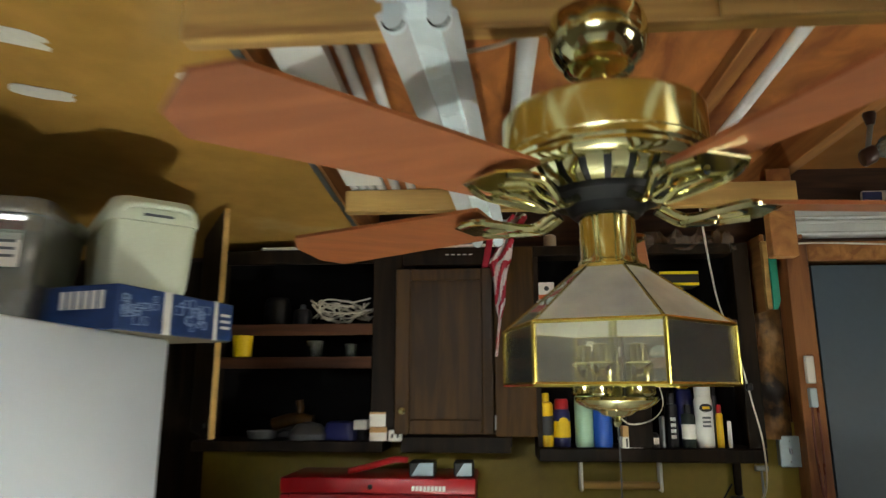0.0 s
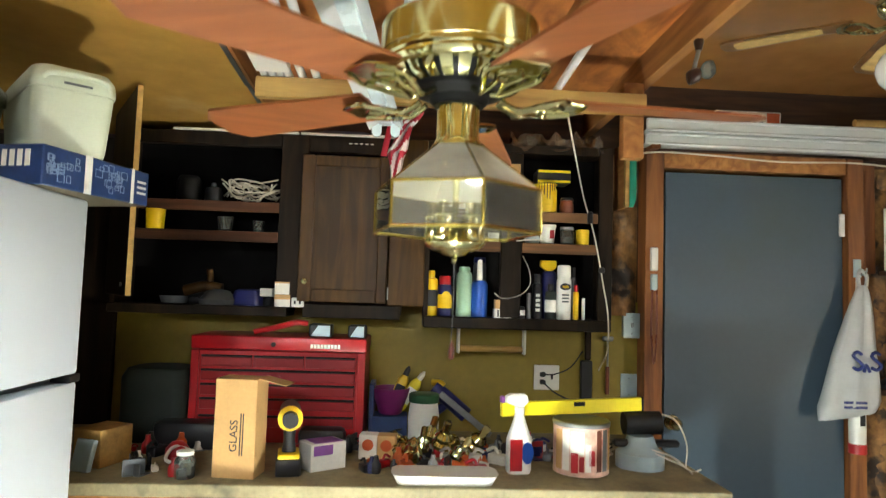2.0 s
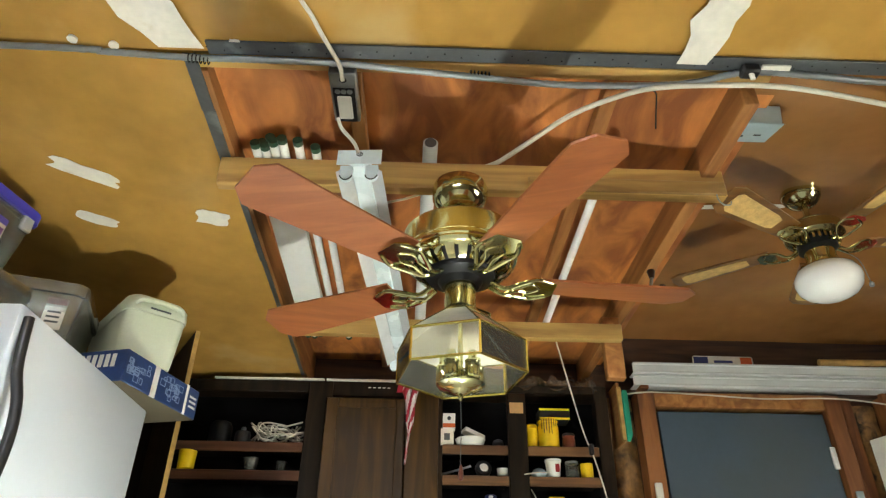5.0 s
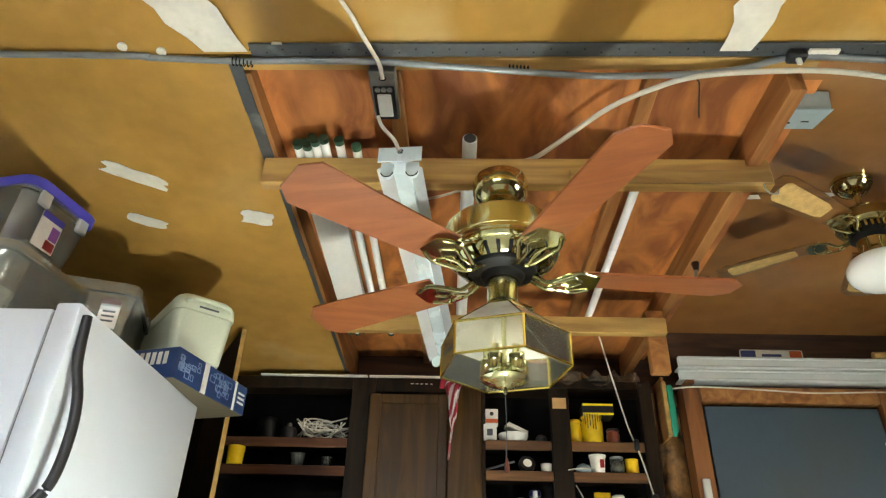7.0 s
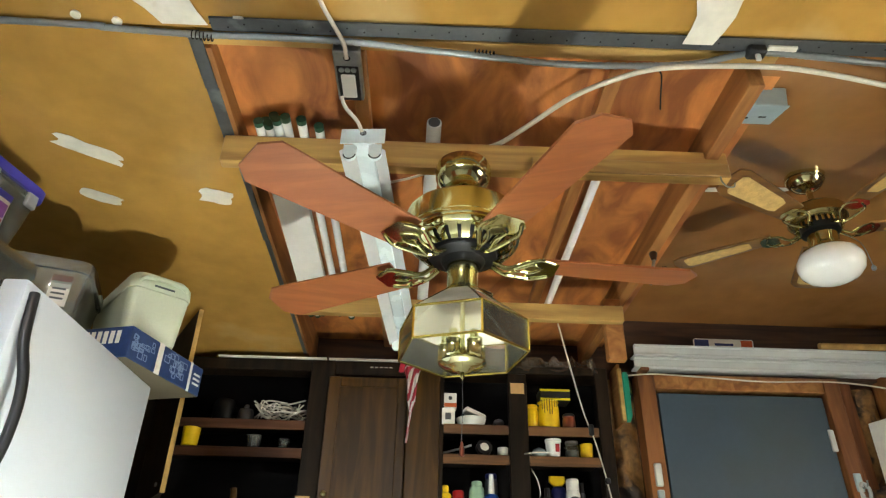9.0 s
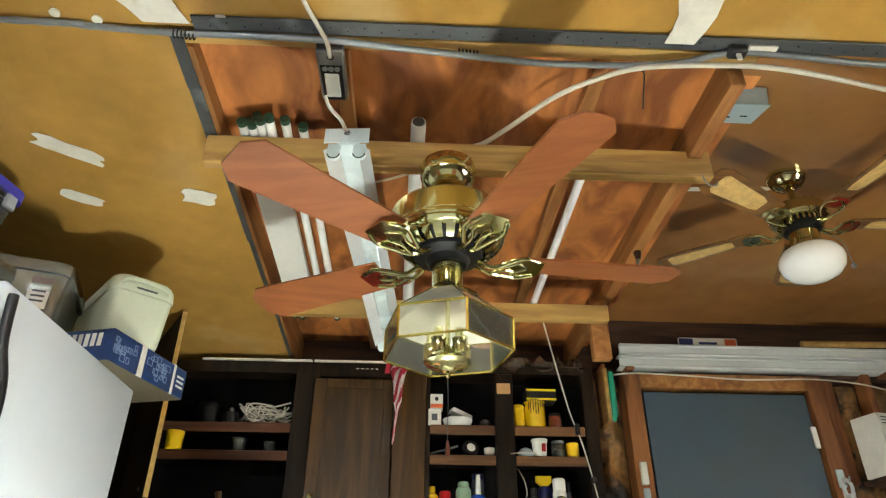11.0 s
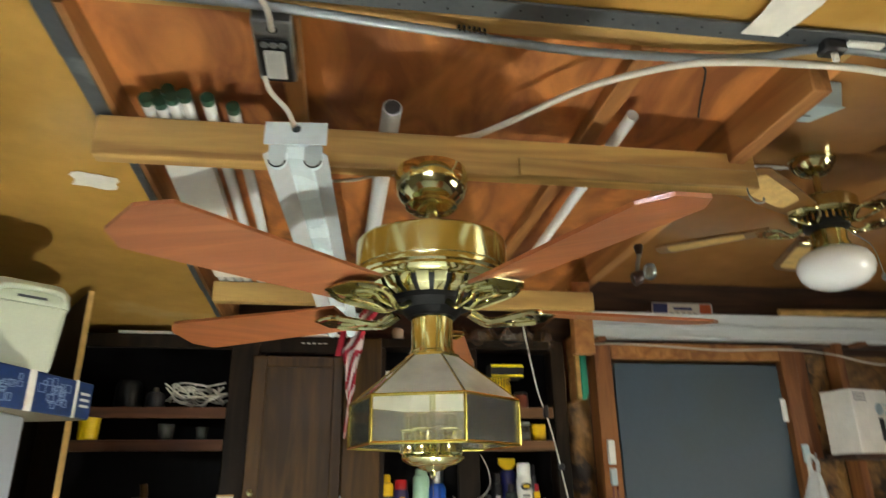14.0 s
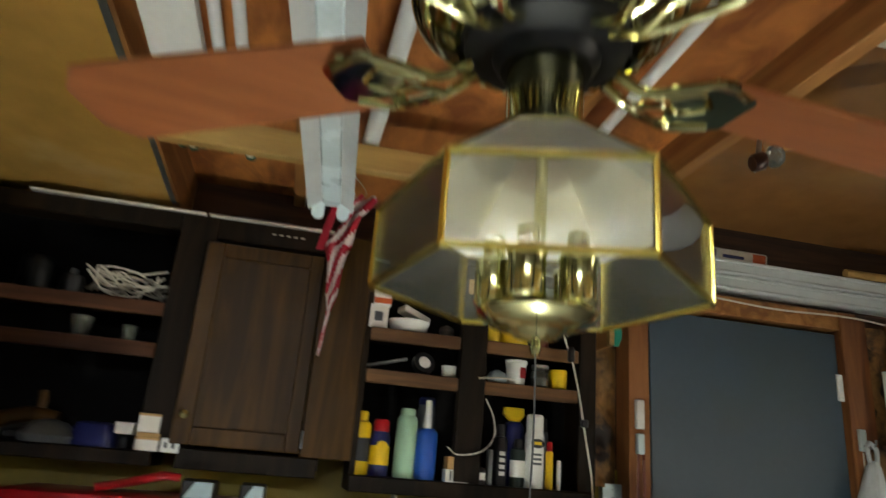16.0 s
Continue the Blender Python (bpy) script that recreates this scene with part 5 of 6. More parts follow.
for k, pts in enumerate((((0.0, -0.05, 0.075), (0.09, -0.06, 0.05), (0.16, -0.06, 0.0), (0.2, -0.05, -0.02 + 0.025)), ((0.02, 0, 0.19), (0.12, 0, 0.17), (0.16, -0.02, 0.09), (0.15, -0.04, 0.006)), ((0.03, -0.06, 0.06), (0.11, -0.1, 0.03), (0.14, -0.12, 0.006)))):
    part("cord", tube(bm_new(), pts, 0.003, 8), "cable", hg, "thin white cord")
# ---- on the cabinet shelves ----
S1, S2, S0 = 1.823, 1.693, 1.381


def canister(name, label, x, y, z, r, h, body, cap=None, capr=0.7, caph=0.2, band=None, neck=True, category="spray can"):
    t = thing(name, label, category, pose(x, y, z))
    ch = h * caph if cap else 0
    hb = h - ch
    part("can", lathe(bm_new(), [(r * 0.94, 0), (r, 0.004), (r, hb - r * 0.5), (r * 0.86, hb - r * 0.15), (r * capr, hb)], 26), body, t)
    if cap:
        part("cap", lathe(bm_new(), [(r * capr * 1.04, hb + 0.0005), (r * capr * 1.04, h - 0.006), (r * capr * 0.85, h), (0, h)], 22), cap, t)
    if band:
        part("label", lathe(bm_new(), [(r * 1.008, hb * 0.25), (r * 1.008, hb * 0.68)], 26, caps=False), band, t, "printed label band")
    return t


SY = 2.475
canister("bottle", "yellow bottle of drain cleaner with black print", 0.362, SY, S0, 0.026, 0.185, "yellowp", "yellowp", 0.5, 0.16, "print", category="bottle")
t = canister("spray_can", "dark blue and yellow lubricant can with a red cap", 0.418, SY, S0, 0.030, 0.165, "navy", "red", 0.8, 0.22, "yellowp")
part("badge", lathe(bm_new(), [(0.017, 0), (0.017, 0.0012)], 20), "yellowp", t, "round yellow badge").matrix_local = pose(0.004, -0.0302, 0.085, 90, 0, 0)
canister("spray_can", "pale green spray can with a rounded top", 0.497, SY, S0, 0.033, 0.205, "paleg", "paleg", 0.7, 0.1, None)
canister("spray_can", "tall bare metal can behind the blue bottle", 0.566, SY + 0.06, S0, 0.028, 0.25, "steel", "navy", 0.9, 0.1)
t = canister("bottle", "bright blue bottle with a white pointed nozzle", 0.560, SY - 0.005, S0, 0.034, 0.15, "bluep", category="bottle")
part("nozzle", lathe(bm_new(), [(0.012, 0.15), (0.014, 0.156), (0.011, 0.20), (0.010, 0.235), (0, 0.237)], 16), "whitep", t)
for x, w, h, c, lb in ((0.635, 0.034, 0.036, "cardwhite", "small white and brown parts box"), (0.672, 0.034, 0.036, "cardwhite", "small white and brown parts box")):
    t = thing("small_box", lb, "box", pose(x, SY - 0.03, S0))
    part("box_body", box(bm_new(), (-w / 2, -0.02, 0), (w / 2, 0.03, h), 0.001), c, t)
    part("stripe", box(bm_new(), (-0.004, -0.0206, 0.004), (0.002, -0.0201, h - 0.004)), "print", t)
solo("small_box", box(bm_new(), (-0.032, -0.02, 0), (0.032, 0.03, 0.036), 0.001), "card", "small brown carton stacked on white boxes", "box", pose(0.654, SY - 0.03, S0 + 0.037))
t = canister("jar", "short dark jar with a white band", 0.726, SY - 0.02, S0, 0.024, 0.05, "black", None, band="whitep", category="jar")
canister("tube", "slim grey tube standing on the shelf", 0.768, SY, S0, 0.010, 0.105, "steel", None, category="tube")
t = canister("spray_can", "black spray can with white lettering", 0.802, SY, S0, 0.021, 0.185, "black", "black", 0.6, 0.2)
for k in range(4):
    part("print_bar", box(bm_new(), (-0.009, -0.0222, 0.03 + 0.02 * k), (0.009, -0.0208, 0.042 + 0.02 * k)), "whitep", t, "unreadable white lettering")
canister("spray_can", "dark brown bottle with a pale label", 0.858, SY - 0.005, S0, 0.024, 0.145, "grime", "black", 0.5, 0.2, "cardwhite", category="bottle")
t = canister("spray_bottle", "dark violet spray bottle with a yellow trigger head", 0.862, SY + 0.055, S0, 0.032, 0.20, "navy", category="spray bottle")
part("trigger_head", loft(bm_new(), [rrect(0.03, 0.025, 0.008, 0.20), rrect(0.075, 0.026, 0.01, 0.222, cx=-0.004), rrect(0.07, 0.024, 0.01, 0.245, cx=-0.004)]), "yellowp", t)
t = canister("spray_can", "white spray can with a black and yellow badge", 0.914, SY, S0, 0.031, 0.225, "whitep", "whitep", 0.86, 0.22)
bd = part("badge", lathe(bm_new(), [(0.018, 0), (0.018, 0.0012)], 22, squash=(1.25, 0.8)), "print", t)
bd.matrix_local = pose(0, -0.0305, 0.135, 90, 0, 0)
part("badge_bar", box(bm_new(), (-0.012, -0.0335, 0.131), (0.012, -0.0318, 0.140)), "yellowp", t)
for k in range(3):
    part("print_bar", box(bm_new(), (-0.014, -0.0325, 0.07 + 0.014 * k), (0.014, -0.0305, 0.077 + 0.014 * k)), "strip", t, "unreadable grey lettering")
canister("tube", "yellow tube with a red cap", 0.966, SY, S0, 0.012, 0.145, "yellowp", "red", 0.7, 0.2, category="tube")
canister("tube", "grey sealant tube behind the yellow tube", 0.966, SY + 0.05, S0, 0.013, 0.22, "strip", "black", 0.7, 0.2, category="tube")
canister("tube", "small white tube at the end of the shelf", 0.995, SY - 0.01, S0, 0.007, 0.09, "whitep", None, category="tube")

t = thing("small_box", "small white carton with a red and black picture", "box", pose(0.377, SY - 0.01, S1 + 0.075))
part("box_body", box(bm_new(), (-0.028, -0.02, 0), (0.028, 0.03, 0.068), 0.001), "cardwhite", t)
part("mark", lathe(bm_new(), [(0.009, 0), (0.009, 0.001)], 14), "print", t).matrix_local = pose(0, -0.0202, 0.045, 90, 0, 0)
part("band", box(bm_new(), (-0.028, -0.0208, 0.004), (0.028, -0.0202, 0.022)), "orange", t)
t = thing("small_box", "small white carton with a grey square code label", "box", pose(0.369, SY - 0.01, S1))
part("box_body", box(bm_new(), (-0.029, -0.02, 0), (0.029, 0.03, 0.074), 0.001), "cardwhite", t)
part("label", box(bm_new(), (-0.014, -0.0208, 0.022), (0.012, -0.0202, 0.052)), "strip", t, "plain grey square label")
solo("bowl", lathe(bm_new(), [(0.045, 0), (0.055, 0.003), (0.068, 0.038), (0.066, 0.040), (0.052, 0.01), (0, 0.008)], 32), "whitep", "white plastic bowl on the shelf", "bowl", pose(0.475, SY + 0.02, S1))
solo("packet", box(bm_new(), (-0.05, -0.03, 0), (0.05, 0.03, 0.022), 0.004), "cardwhite", "white packet lying across the bowl", "packet", pose(0.485, SY + 0.02, S1 + 0.052, 0, 20, 15))
solo("ball", lathe(bm_new(), [(0.004, 0), (0.02, 0.006), (0.026, 0.02), (0.02, 0.034), (0.004, 0.04)], 20), "strip", "small grey rubber ball on the shelf", "ball", pose(0.60, SY + 0.01, S1))
canister("jar", "yellow jar with a metal lid on the shelf", 0.752, SY, S1, 0.028, 0.105, "yellowp", "yellowp", 0.95, 0.15, None, category="jar")
t = canister("paint_tin", "yellow paint tin with dark drips running down", 0.829, SY, S1, 0.047, 0.125, "yellowp", "yellowp", 1.0, 0.06, category="paint tin")
rd = random.Random(3)
for k in range(7):
    a = radians(225 + 14 * k)
    L = rd.uniform(0.03, 0.09)
    o = part("drip", box(bm_new(), (-0.0018, -0.001, -L), (0.0018, 0.001, 0), 0.0008), "print", t, "dark paint drip")
    o.matrix_local = pose(0.0478 * math.cos(a), 0.0478 * math.sin(a), 0.122, 0, 0, math.degrees(a) + 90)
canister("jar", "brown glazed jar beside the paint tin", 0.917, SY - 0.01, S1, 0.029, 0.065, "brown", "black", 0.95, 0.2, None, category="jar")
t = thing("carton", "black and yellow carton balanced on the tins", "box", pose(0.79, SY - 0.02, S1 + 0.126))
part("carton_body", box(bm_new(), (0, 0, 0), (0.14, 0.10, 0.055), 0.002), "black", t)
for z in (0.001, 0.043):
    part("band", box(bm_new(), (0.001, -0.0012, z), (0.139, 0.0004, z + 0.010)), "level", t, "yellow band")
t = thing("cup", "white plastic cup with a red printed panel", "cup", pose(0.838, SY - 0.01, S2))
part("cup_body", lathe(bm_new(), [(0.026, 0), (0.028, 0.003), (0.034, 0.068), (0.037, 0.070), (0.037, 0.078), (0.033, 0.078), (0.026, 0.008), (0, 0.006)], 30), "whitep", t)
part("print_panel", box(bm_new(), (0.004, -0.0322, 0.02), (0.022, -0.0305, 0.055)), "redd", t)
t = thing("jar", "clear glass jar half full of screws", "jar", pose(0.922, SY - 0.005, S2))
part("glass", lathe(bm_new(), [(0.03, 0), (0.032, 0.004), (0.032, 0.055), (0.027, 0.062)], 26), "jarglass", t)
part("lid", lathe(bm_new(), [(0.029, 0.062), (0.029, 0.072), (0, 0.073)], 26), "steel", t)
part("screws", lathe(bm_new(), [(0.029, 0.003), (0.029, 0.03), (0, 0.033)], 20), "strip", t)
solo("cup", lathe(bm_new(), [(0.024, 0), (0.027, 0.003), (0.028, 0.062), (0.025, 0.062), (0.023, 0.006), (0, 0.005)], 26), "yellowp", "small yellow plastic cup on the shelf", "cup", pose(0.986, SY - 0.01, S2))
t = thing("tape_roll", "roll of dark tape with a pale core", "tape", pose(0.53, SY, S2 + 0.036, 70, 0, 12))
part("roll", lathe(bm_new(), [(0.020, -0.012), (0.036, -0.012), (0.036, 0.012), (0.020, 0.012)], 30), "black", t)
part("core", lathe(bm_new(), [(0.016, -0.013), (0.0195, -0.013), (0.0195, 0.013), (0.016, 0.013)], 26), "cardwhite", t)
solo("cup", lathe(bm_new(), [(0.018, 0), (0.022, 0.003), (0.024, 0.036), (0.021, 0.036), (0.018, 0.006), (0, 0.005)], 24), "whitep", "small white cup with a dark band", "cup", pose(0.613, SY - 0.01, S2))
solo("screwdriver", tube(bm_new(), [(0, 0, 0.012), (0.06, -0.01, 0.026), (0.13, -0.02, 0.045)], 0.005, 8), "steel", "steel screwdriver lying on the shelf", "screwdriver", pose(0.345, SY + 0.01, S2))
solo("bag", loft(bm_new(), [rrect(0.05, 0.04, 0.015, 0), rrect(0.07, 0.05, 0.02, 0.015), rrect(0.05, 0.03, 0.012, 0.034), rrect(0.012, 0.01, 0.004, 0.042)]), "plateblue", "crumpled clear packet of small parts", "packet", pose(0.775, SY - 0.01, S2, 0, 0, 20))
solo("rod", tube(bm_new(), [(0, 0, 0), (0.06, -0.012, 0.006), (0.11, -0.02, 0.004)], 0.0028, 8), "cable", "thin pale rod sticking out over the shelf edge", "rod", pose(0.70, CF - 0.015, S2 + 0.003))
solo("wire_loop", tube(bm_new(), [(0.03, 0, 0.245), (0.055, -0.01, 0.19), (0.06, -0.01, 0.13), (0.02, -0.015, 0.085), (-0.05, -0.012, 0.07), (-0.085, -0.01, 0.09)], 0.0022, 8), "cable", "thin cream wire hanging over the cabinet post", "wire", pose(0.70, CF - 0.005, S0 + 0.01))

# left cabinet: wires, glasses, pans
LY = 2.50
rw = random.Random(11)
t = thing("cable_bundle", "tangled bundle of white cables on the top shelf", "cable", pose(-0.39, LY, S1 - 0.004))
for k in range(13):
    pts = []
    for i in range(5):
        pts.append((-0.10 + 0.05 * i + rw.uniform(-0.03, 0.03), rw.uniform(-0.05, 0.04), 0.012 + rw.uniform(0, 0.085)))
    part("cable", tube(bm_new(), pts, 0.0035, 7), "cable", t)
canister("can", "dark round tin at the back of the top shelf", -0.66, LY + 0.03, S1 - 0.004, 0.05, 0.11, "dark", None, category="tin")
canister("can", "dark lidded tin on the top shelf", -0.55, LY, S1 - 0.004, 0.035, 0.08, "black", "steel", 0.3, 0.2, None, category="tin")
solo("drinking_glass", lathe(bm_new(), [(0.024, 0), (0.026, 0.004), (0.034, 0.06), (0.031, 0.06), (0.023, 0.008), (0, 0.006)], 24), "jarglass", "small clear glass on the shelf", "glass", pose(-0.49, LY - 0.02, S2 + 0.004))
solo("drinking_glass", lathe(bm_new(), [(0.02, 0), (0.022, 0.004), (0.026, 0.05), (0.023, 0.05), (0.019, 0.008), (0, 0.006)], 24), "jarglass", "small clear glass on the shelf", "glass", pose(-0.36, LY, S2 + 0.004))
solo("cup", lathe(bm_new(), [(0.03, 0), (0.034, 0.004), (0.038, 0.08), (0.034, 0.08), (0.03, 0.006), (0, 0.005)], 24), "yellowp", "yellow plastic cup at the end of the shelf", "cup", pose(-0.76, LY - 0.05, S2 + 0.004))
t = thing("pan", "small steel pan lying among dark clutter", "pan", pose(-0.68, LY - 0.01, S0 + 0.019))
part("bowl", lathe(bm_new(), [(0.03, 0), (0.05, 0.004), (0.058, 0.03), (0.054, 0.03), (0.045, 0.008), (0, 0.006)], 26), "steel", t)
part("handle", tube(bm_new(), [(0.05, 0, 0.025), (0.10, -0.01, 0.04), (0.15, 0.0, 0.05)], 0.006, 8), "black", t)
t = thing("power_tool", "dark brown hand tool lying in the cabinet", "hand tool", pose(-0.57, LY + 0.02, S0 + 0.019))
part("body", tube(bm_new(), [(-0.08, 0, 0.05), (0.0, 0, 0.07), (0.07, 0, 0.06)], 0.025, 12), "cabdoor", t)
part("grip", tube(bm_new(), [(0.0, 0, 0.06), (0.02, 0, 0.10), (0.015, 0, 0.14)], 0.014, 10), "cabdoor", t)
part("foot", box(bm_new(), (-0.06, -0.03, 0.0), (0.05, 0.03, 0.035), 0.01), "black", t)
solo("cloth", loft(bm_new(), [rrect(0.14, 0.08, 0.03, 0), rrect(0.15, 0.09, 0.03, 0.02), rrect(0.09, 0.05, 0.02, 0.055), rrect(0.03, 0.02, 0.008, 0.062)]), "strip", "crumpled grey cloth in the cabinet", "cloth", pose(-0.50, LY - 0.03, S0 + 0.019, 0, 0, 15))
solo("packet", loft(bm_new(), [rrect(0.12, 0.07, 0.02, 0), rrect(0.125, 0.075, 0.02, 0.02), rrect(0.10, 0.05, 0.02, 0.06), rrect(0.07, 0.03, 0.01, 0.066)]), "navy", "crumpled dark blue packet in the cabinet", "packet", pose(-0.385, LY - 0.02, S0 + 0.019, 0, 0, -10))
for i, (x, z, w, h, c) in enumerate(((-0.235, 0.0, 0.062, 0.035, "cardwhite"), (-0.235, 0.036, 0.062, 0.012, "card"), (-0.238, 0.049, 0.058, 0.05, "cardwhite"))):
    t = thing("small_box", "small white and tan carton stacked in the cabinet", "box", pose(x, CF + 0.035, S0 + 0.019 + z))
    part("box_body", box(bm_new(), (-w / 2, -0.045, 0), (w / 2, 0.03, h), 0.001), c, t)
    if c == "cardwhite":
        part("edge_band", box(bm_new(), (-w / 2 - 0.0006, -0.0456, h - 0.006), (w / 2 + 0.0006, 0.03, h + 0.0005)), "card", t)
solo("small_box", box(bm_new(), (-0.024, -0.04, 0), (0.024, 0.03, 0.032), 0.001), "whitep", "small white box with black marks", "box", pose(-0.30, CF + 0.03, S0 + 0.058))
canister("jar", "dark glass jar beside the cartons", -0.31, LY, S0 + 0.019, 0.022, 0.038, "black", None, category="jar")
t = thing("socket_outlet", "loose white double outlet on the cabinet ledge", "outlet", pose(-0.172, CF - 0.012, S0 + 0.019))
part("outlet_body", box(bm_new(), (-0.024, -0.012, 0), (0.024, 0.008, 0.038), 0.003), "whitep", t)
for x in (-0.01, 0.01):
    part("slot", box(bm_new(), (x - 0.004, -0.0128, 0.012), (x + 0.004, -0.0121, 0.026)), "print", t)

# flag hanging before the cabinets
t = thing("flag", "small red-and-white striped flag hanging in folds", "flag", pose(0.20, 2.25, 1.685))
NF, NU = 52, 14
FOLD = ((0.0, 0.062, 0.485, 0.040), (0.16, 0.040, 0.43, 0.026), (0.36, 0.004, 0.325, 0.034), (0.62, 0.004, 0.175, 0.014), (0.7, 0.002, 0.13, 0.005), (1.0, -0.010, 0.0, 0.003))


def along(w):
    """Centre, height and half width of the gathered cloth."""
    for p, q in zip(FOLD, FOLD[1:]):
        if w <= q[0]:
            s = (w - p[0]) / (q[0] - p[0])
            s = s * s * (3 - 2 * s)
            return [a + (c - a) * s for a, c in zip(p[1:], q[1:])]
    return FOLD[-1][1:]


for col in (0, 1):
    bm = bm_new()
    pts = {}
    for i in range(NF + 1):
        for k in range(NU + 1):
            w, u = i / NF, k / NU
            cx, cz, span = along(w)
            x = cx + (u - 0.5) * 2 * span * (1 + 0.15 * math.sin(23 * w))
            y = 0.55 * span * math.sin(u * 13 + w * 6) - 0.02
            pts[i, k] = (x, y, cz + 0.5 * span * (u - 0.5) * (1 - w) - 0.02 * abs(u - 0.4) * (1 - w))
    made = {}
    for i in range(NF):
        for k in range(NU):
            if int(u_band := (k / NU * 3.2 + i / NF * 13.0)) % 2 == col:
                q = []
                for key in ((i, k), (i, k + 1), (i + 1, k + 1), (i + 1, k)):
                    if key not in made:
                        made[key] = bm.verts.new(pts[key])
                    q.append(made[key])
                bm.faces.new(q)
    o = part("stripes", bm, "flagred" if col else "flagwhite", t)
    o.modifiers.new("cloth", "SOLIDIFY").thickness = 0.0012
part("cord", tube(bm_new(), [(0.06, -0.02, 0.47), (0.05, -0.02, 0.52), (-0.135, 0.05, 0.7055)], 0.0015, 6), "cable", t)
bm = bm_new()
loft(bm, [[(-0.045 + 0.012 * math.cos(a) + 0.004 * r, -0.02 + 0.006 * math.sin(a), 0.30 + 0.17 * r / 8) for a in (0, 0.8, 1.6, 2.4, 3.1, 3.9, 4.7, 5.5)] for r in range(9)])
part("red_fold", bm, "flagred", t, "hanging red fold of the flag")
solo("blue_cloth", loft(bm_new(), [rrect(0.28, 0.10, 0.03, 0), rrect(0.30, 0.11, 0.04, 0.02), rrect(0.18, 0.06, 0.02, 0.036)]), "navy", "rolled navy cloth on top of the cabinets", "cloth", pose(-0.02, 2.52, CT + 0.001))
bm = bm_new()
SX, SY2 = 34, 12
grid = []
for i in range(SX + 1):
    row = []
    for j in range(SY2 + 1):
        u, w = i / SX, j / SY2
        p = Vector((u * 9, w * 3, 2.0))
        up = 0.075 * math.sin(math.pi * w) ** 0.7 * (0.55 + 0.7 * noise.fractal(p, 1.0, 2.0, 4))
        drop = -0.035 * max(0.0, 1 - w * 5) * (0.5 + noise.noise(p * 0.8))
        row.append(bm.verts.new((-0.19 + 0.38 * u, -0.075 + 0.15 * w + 0.012 * noise.noise(p * 1.7), max(0.002 if w > 0.2 else -0.03, 0.004 + up + drop))))
    grid.append(row)
for i in range(SX):
    for j in range(SY2):
        bm.faces.new((grid[i][j], grid[i + 1][j], grid[i + 1][j + 1], grid[i][j + 1]))
solo("plastic_sheet", bm, "clearbin", "crumpled clear plastic sheet on top of the cabinet", "plastic sheet", pose(0.87, 2.495, CT + 0.001), angle=25)
solo("can", lathe(bm_new(), [(0.022, 0), (0.024, 0.003), (0.024, 0.05), (0.016, 0.056), (0, 0.057)], 20), "whitep", "small white can on top of the cabinet", "can", pose(0.40, 2.50, CT + 0.001))

# ---- wall things ----
t = thing("towel_holder", "white bracket roll holder with a wooden rod", "towel holder", pose(0.62, CF + 0.08, 1.333))
for x in (-0.138, 0.138):
    part("bracket", box(bm_new(), (x - 0.006, -0.02, -0.105), (x + 0.006, 0.02, 0.0), 0.004), "whitep", t)
part("rod", tube(bm_new(), [(-0.132, 0, -0.085), (0.132, 0, -0.085)], 0.013, 14), "pine", t)
WY = YN - 0.013
t = thing("wall_outlet", "white four-socket wall outlet with plugged-in cords", "outlet", pose(0.885, WY, 1.12))
part("cover", box(bm_new(), (-0.056, -0.008, -0.054), (0.056, 0, 0.054), 0.003), "whitep", t)
for x, z in ((-0.02, 0.015), (-0.02, -0.018)):
    part("plug", box(bm_new(), (x - 0.012, -0.03, z - 0.01), (x + 0.012, -0.0085, z + 0.01), 0.004), "black", t)
part("slot", box(bm_new(), (0.018, -0.0092, -0.008), (0.028, -0.0082, 0.012)), "print", t)
part("cord", tube(bm_new(), [(-0.02, -0.03, 0.015), (0.03, -0.04, 0.02), (0.10, -0.03, 0.05), (0.155, -0.02, 0.12)], 0.003, 8), "bcable", t)
part("cord", tube(bm_new(), [(-0.02, -0.03, -0.018), (0.03, -0.05, -0.06), (0.12, -0.06, -0.10), (0.20, -0.12, -0.13)], 0.0035, 8), "bcable", t)
for z, lab in ((1.358, "switch"), (1.09, "plate")):
    t = thing("wall_switch", "pale blue-grey metal wall " + lab + " cover", "switch", pose(1.252, WY - (0.03 if lab == "switch" else 0.0), z))
    part("cover", box(bm_new(), (-0.037, -0.006, -0.055), (0.037, 0.0, 0.055), 0.003), "plateblue", t)
    if lab == "switch":
        part("lever", box(bm_new(), (-0.005, -0.016, -0.008), (0.005, -0.0065, 0.012), 0.002), "steel", t)
        part("wall_box", box(bm_new(), (-0.034, 0.0005, -0.05), (0.034, 0.03, 0.05), 0.002), "steel", t)
    for dz in (-0.036, 0.036):
        part("screw", lathe(bm_new(), [(0.003, 0), (0.002, 0.0012), (0, 0.0014)], 10), "steel", t).matrix_local = pose(0, -0.006, dz, 90, 0, 0)
t = thing("brush", "dark long-handled brush hanging on the wall", "brush", pose(1.06, WY - 0.02, 1.03))
part("head", box(bm_new(), (-0.03, -0.012, 0), (0.022, 0.012, 0.17), 0.006), "black", t)
part("handle", box(bm_new(), (-0.012, -0.008, 0.171), (0.016, 0.008, 0.34), 0.006), "cab", t)
t = thing("hammer", "small hammer with a dark red handle hanging on the wall", "hammer", pose(1.152, WY - 0.015, 1.055))
part("handle", tube(bm_new(), [(0, 0, 0), (0, 0, 0.12)], 0.009, 10), "brown", t)
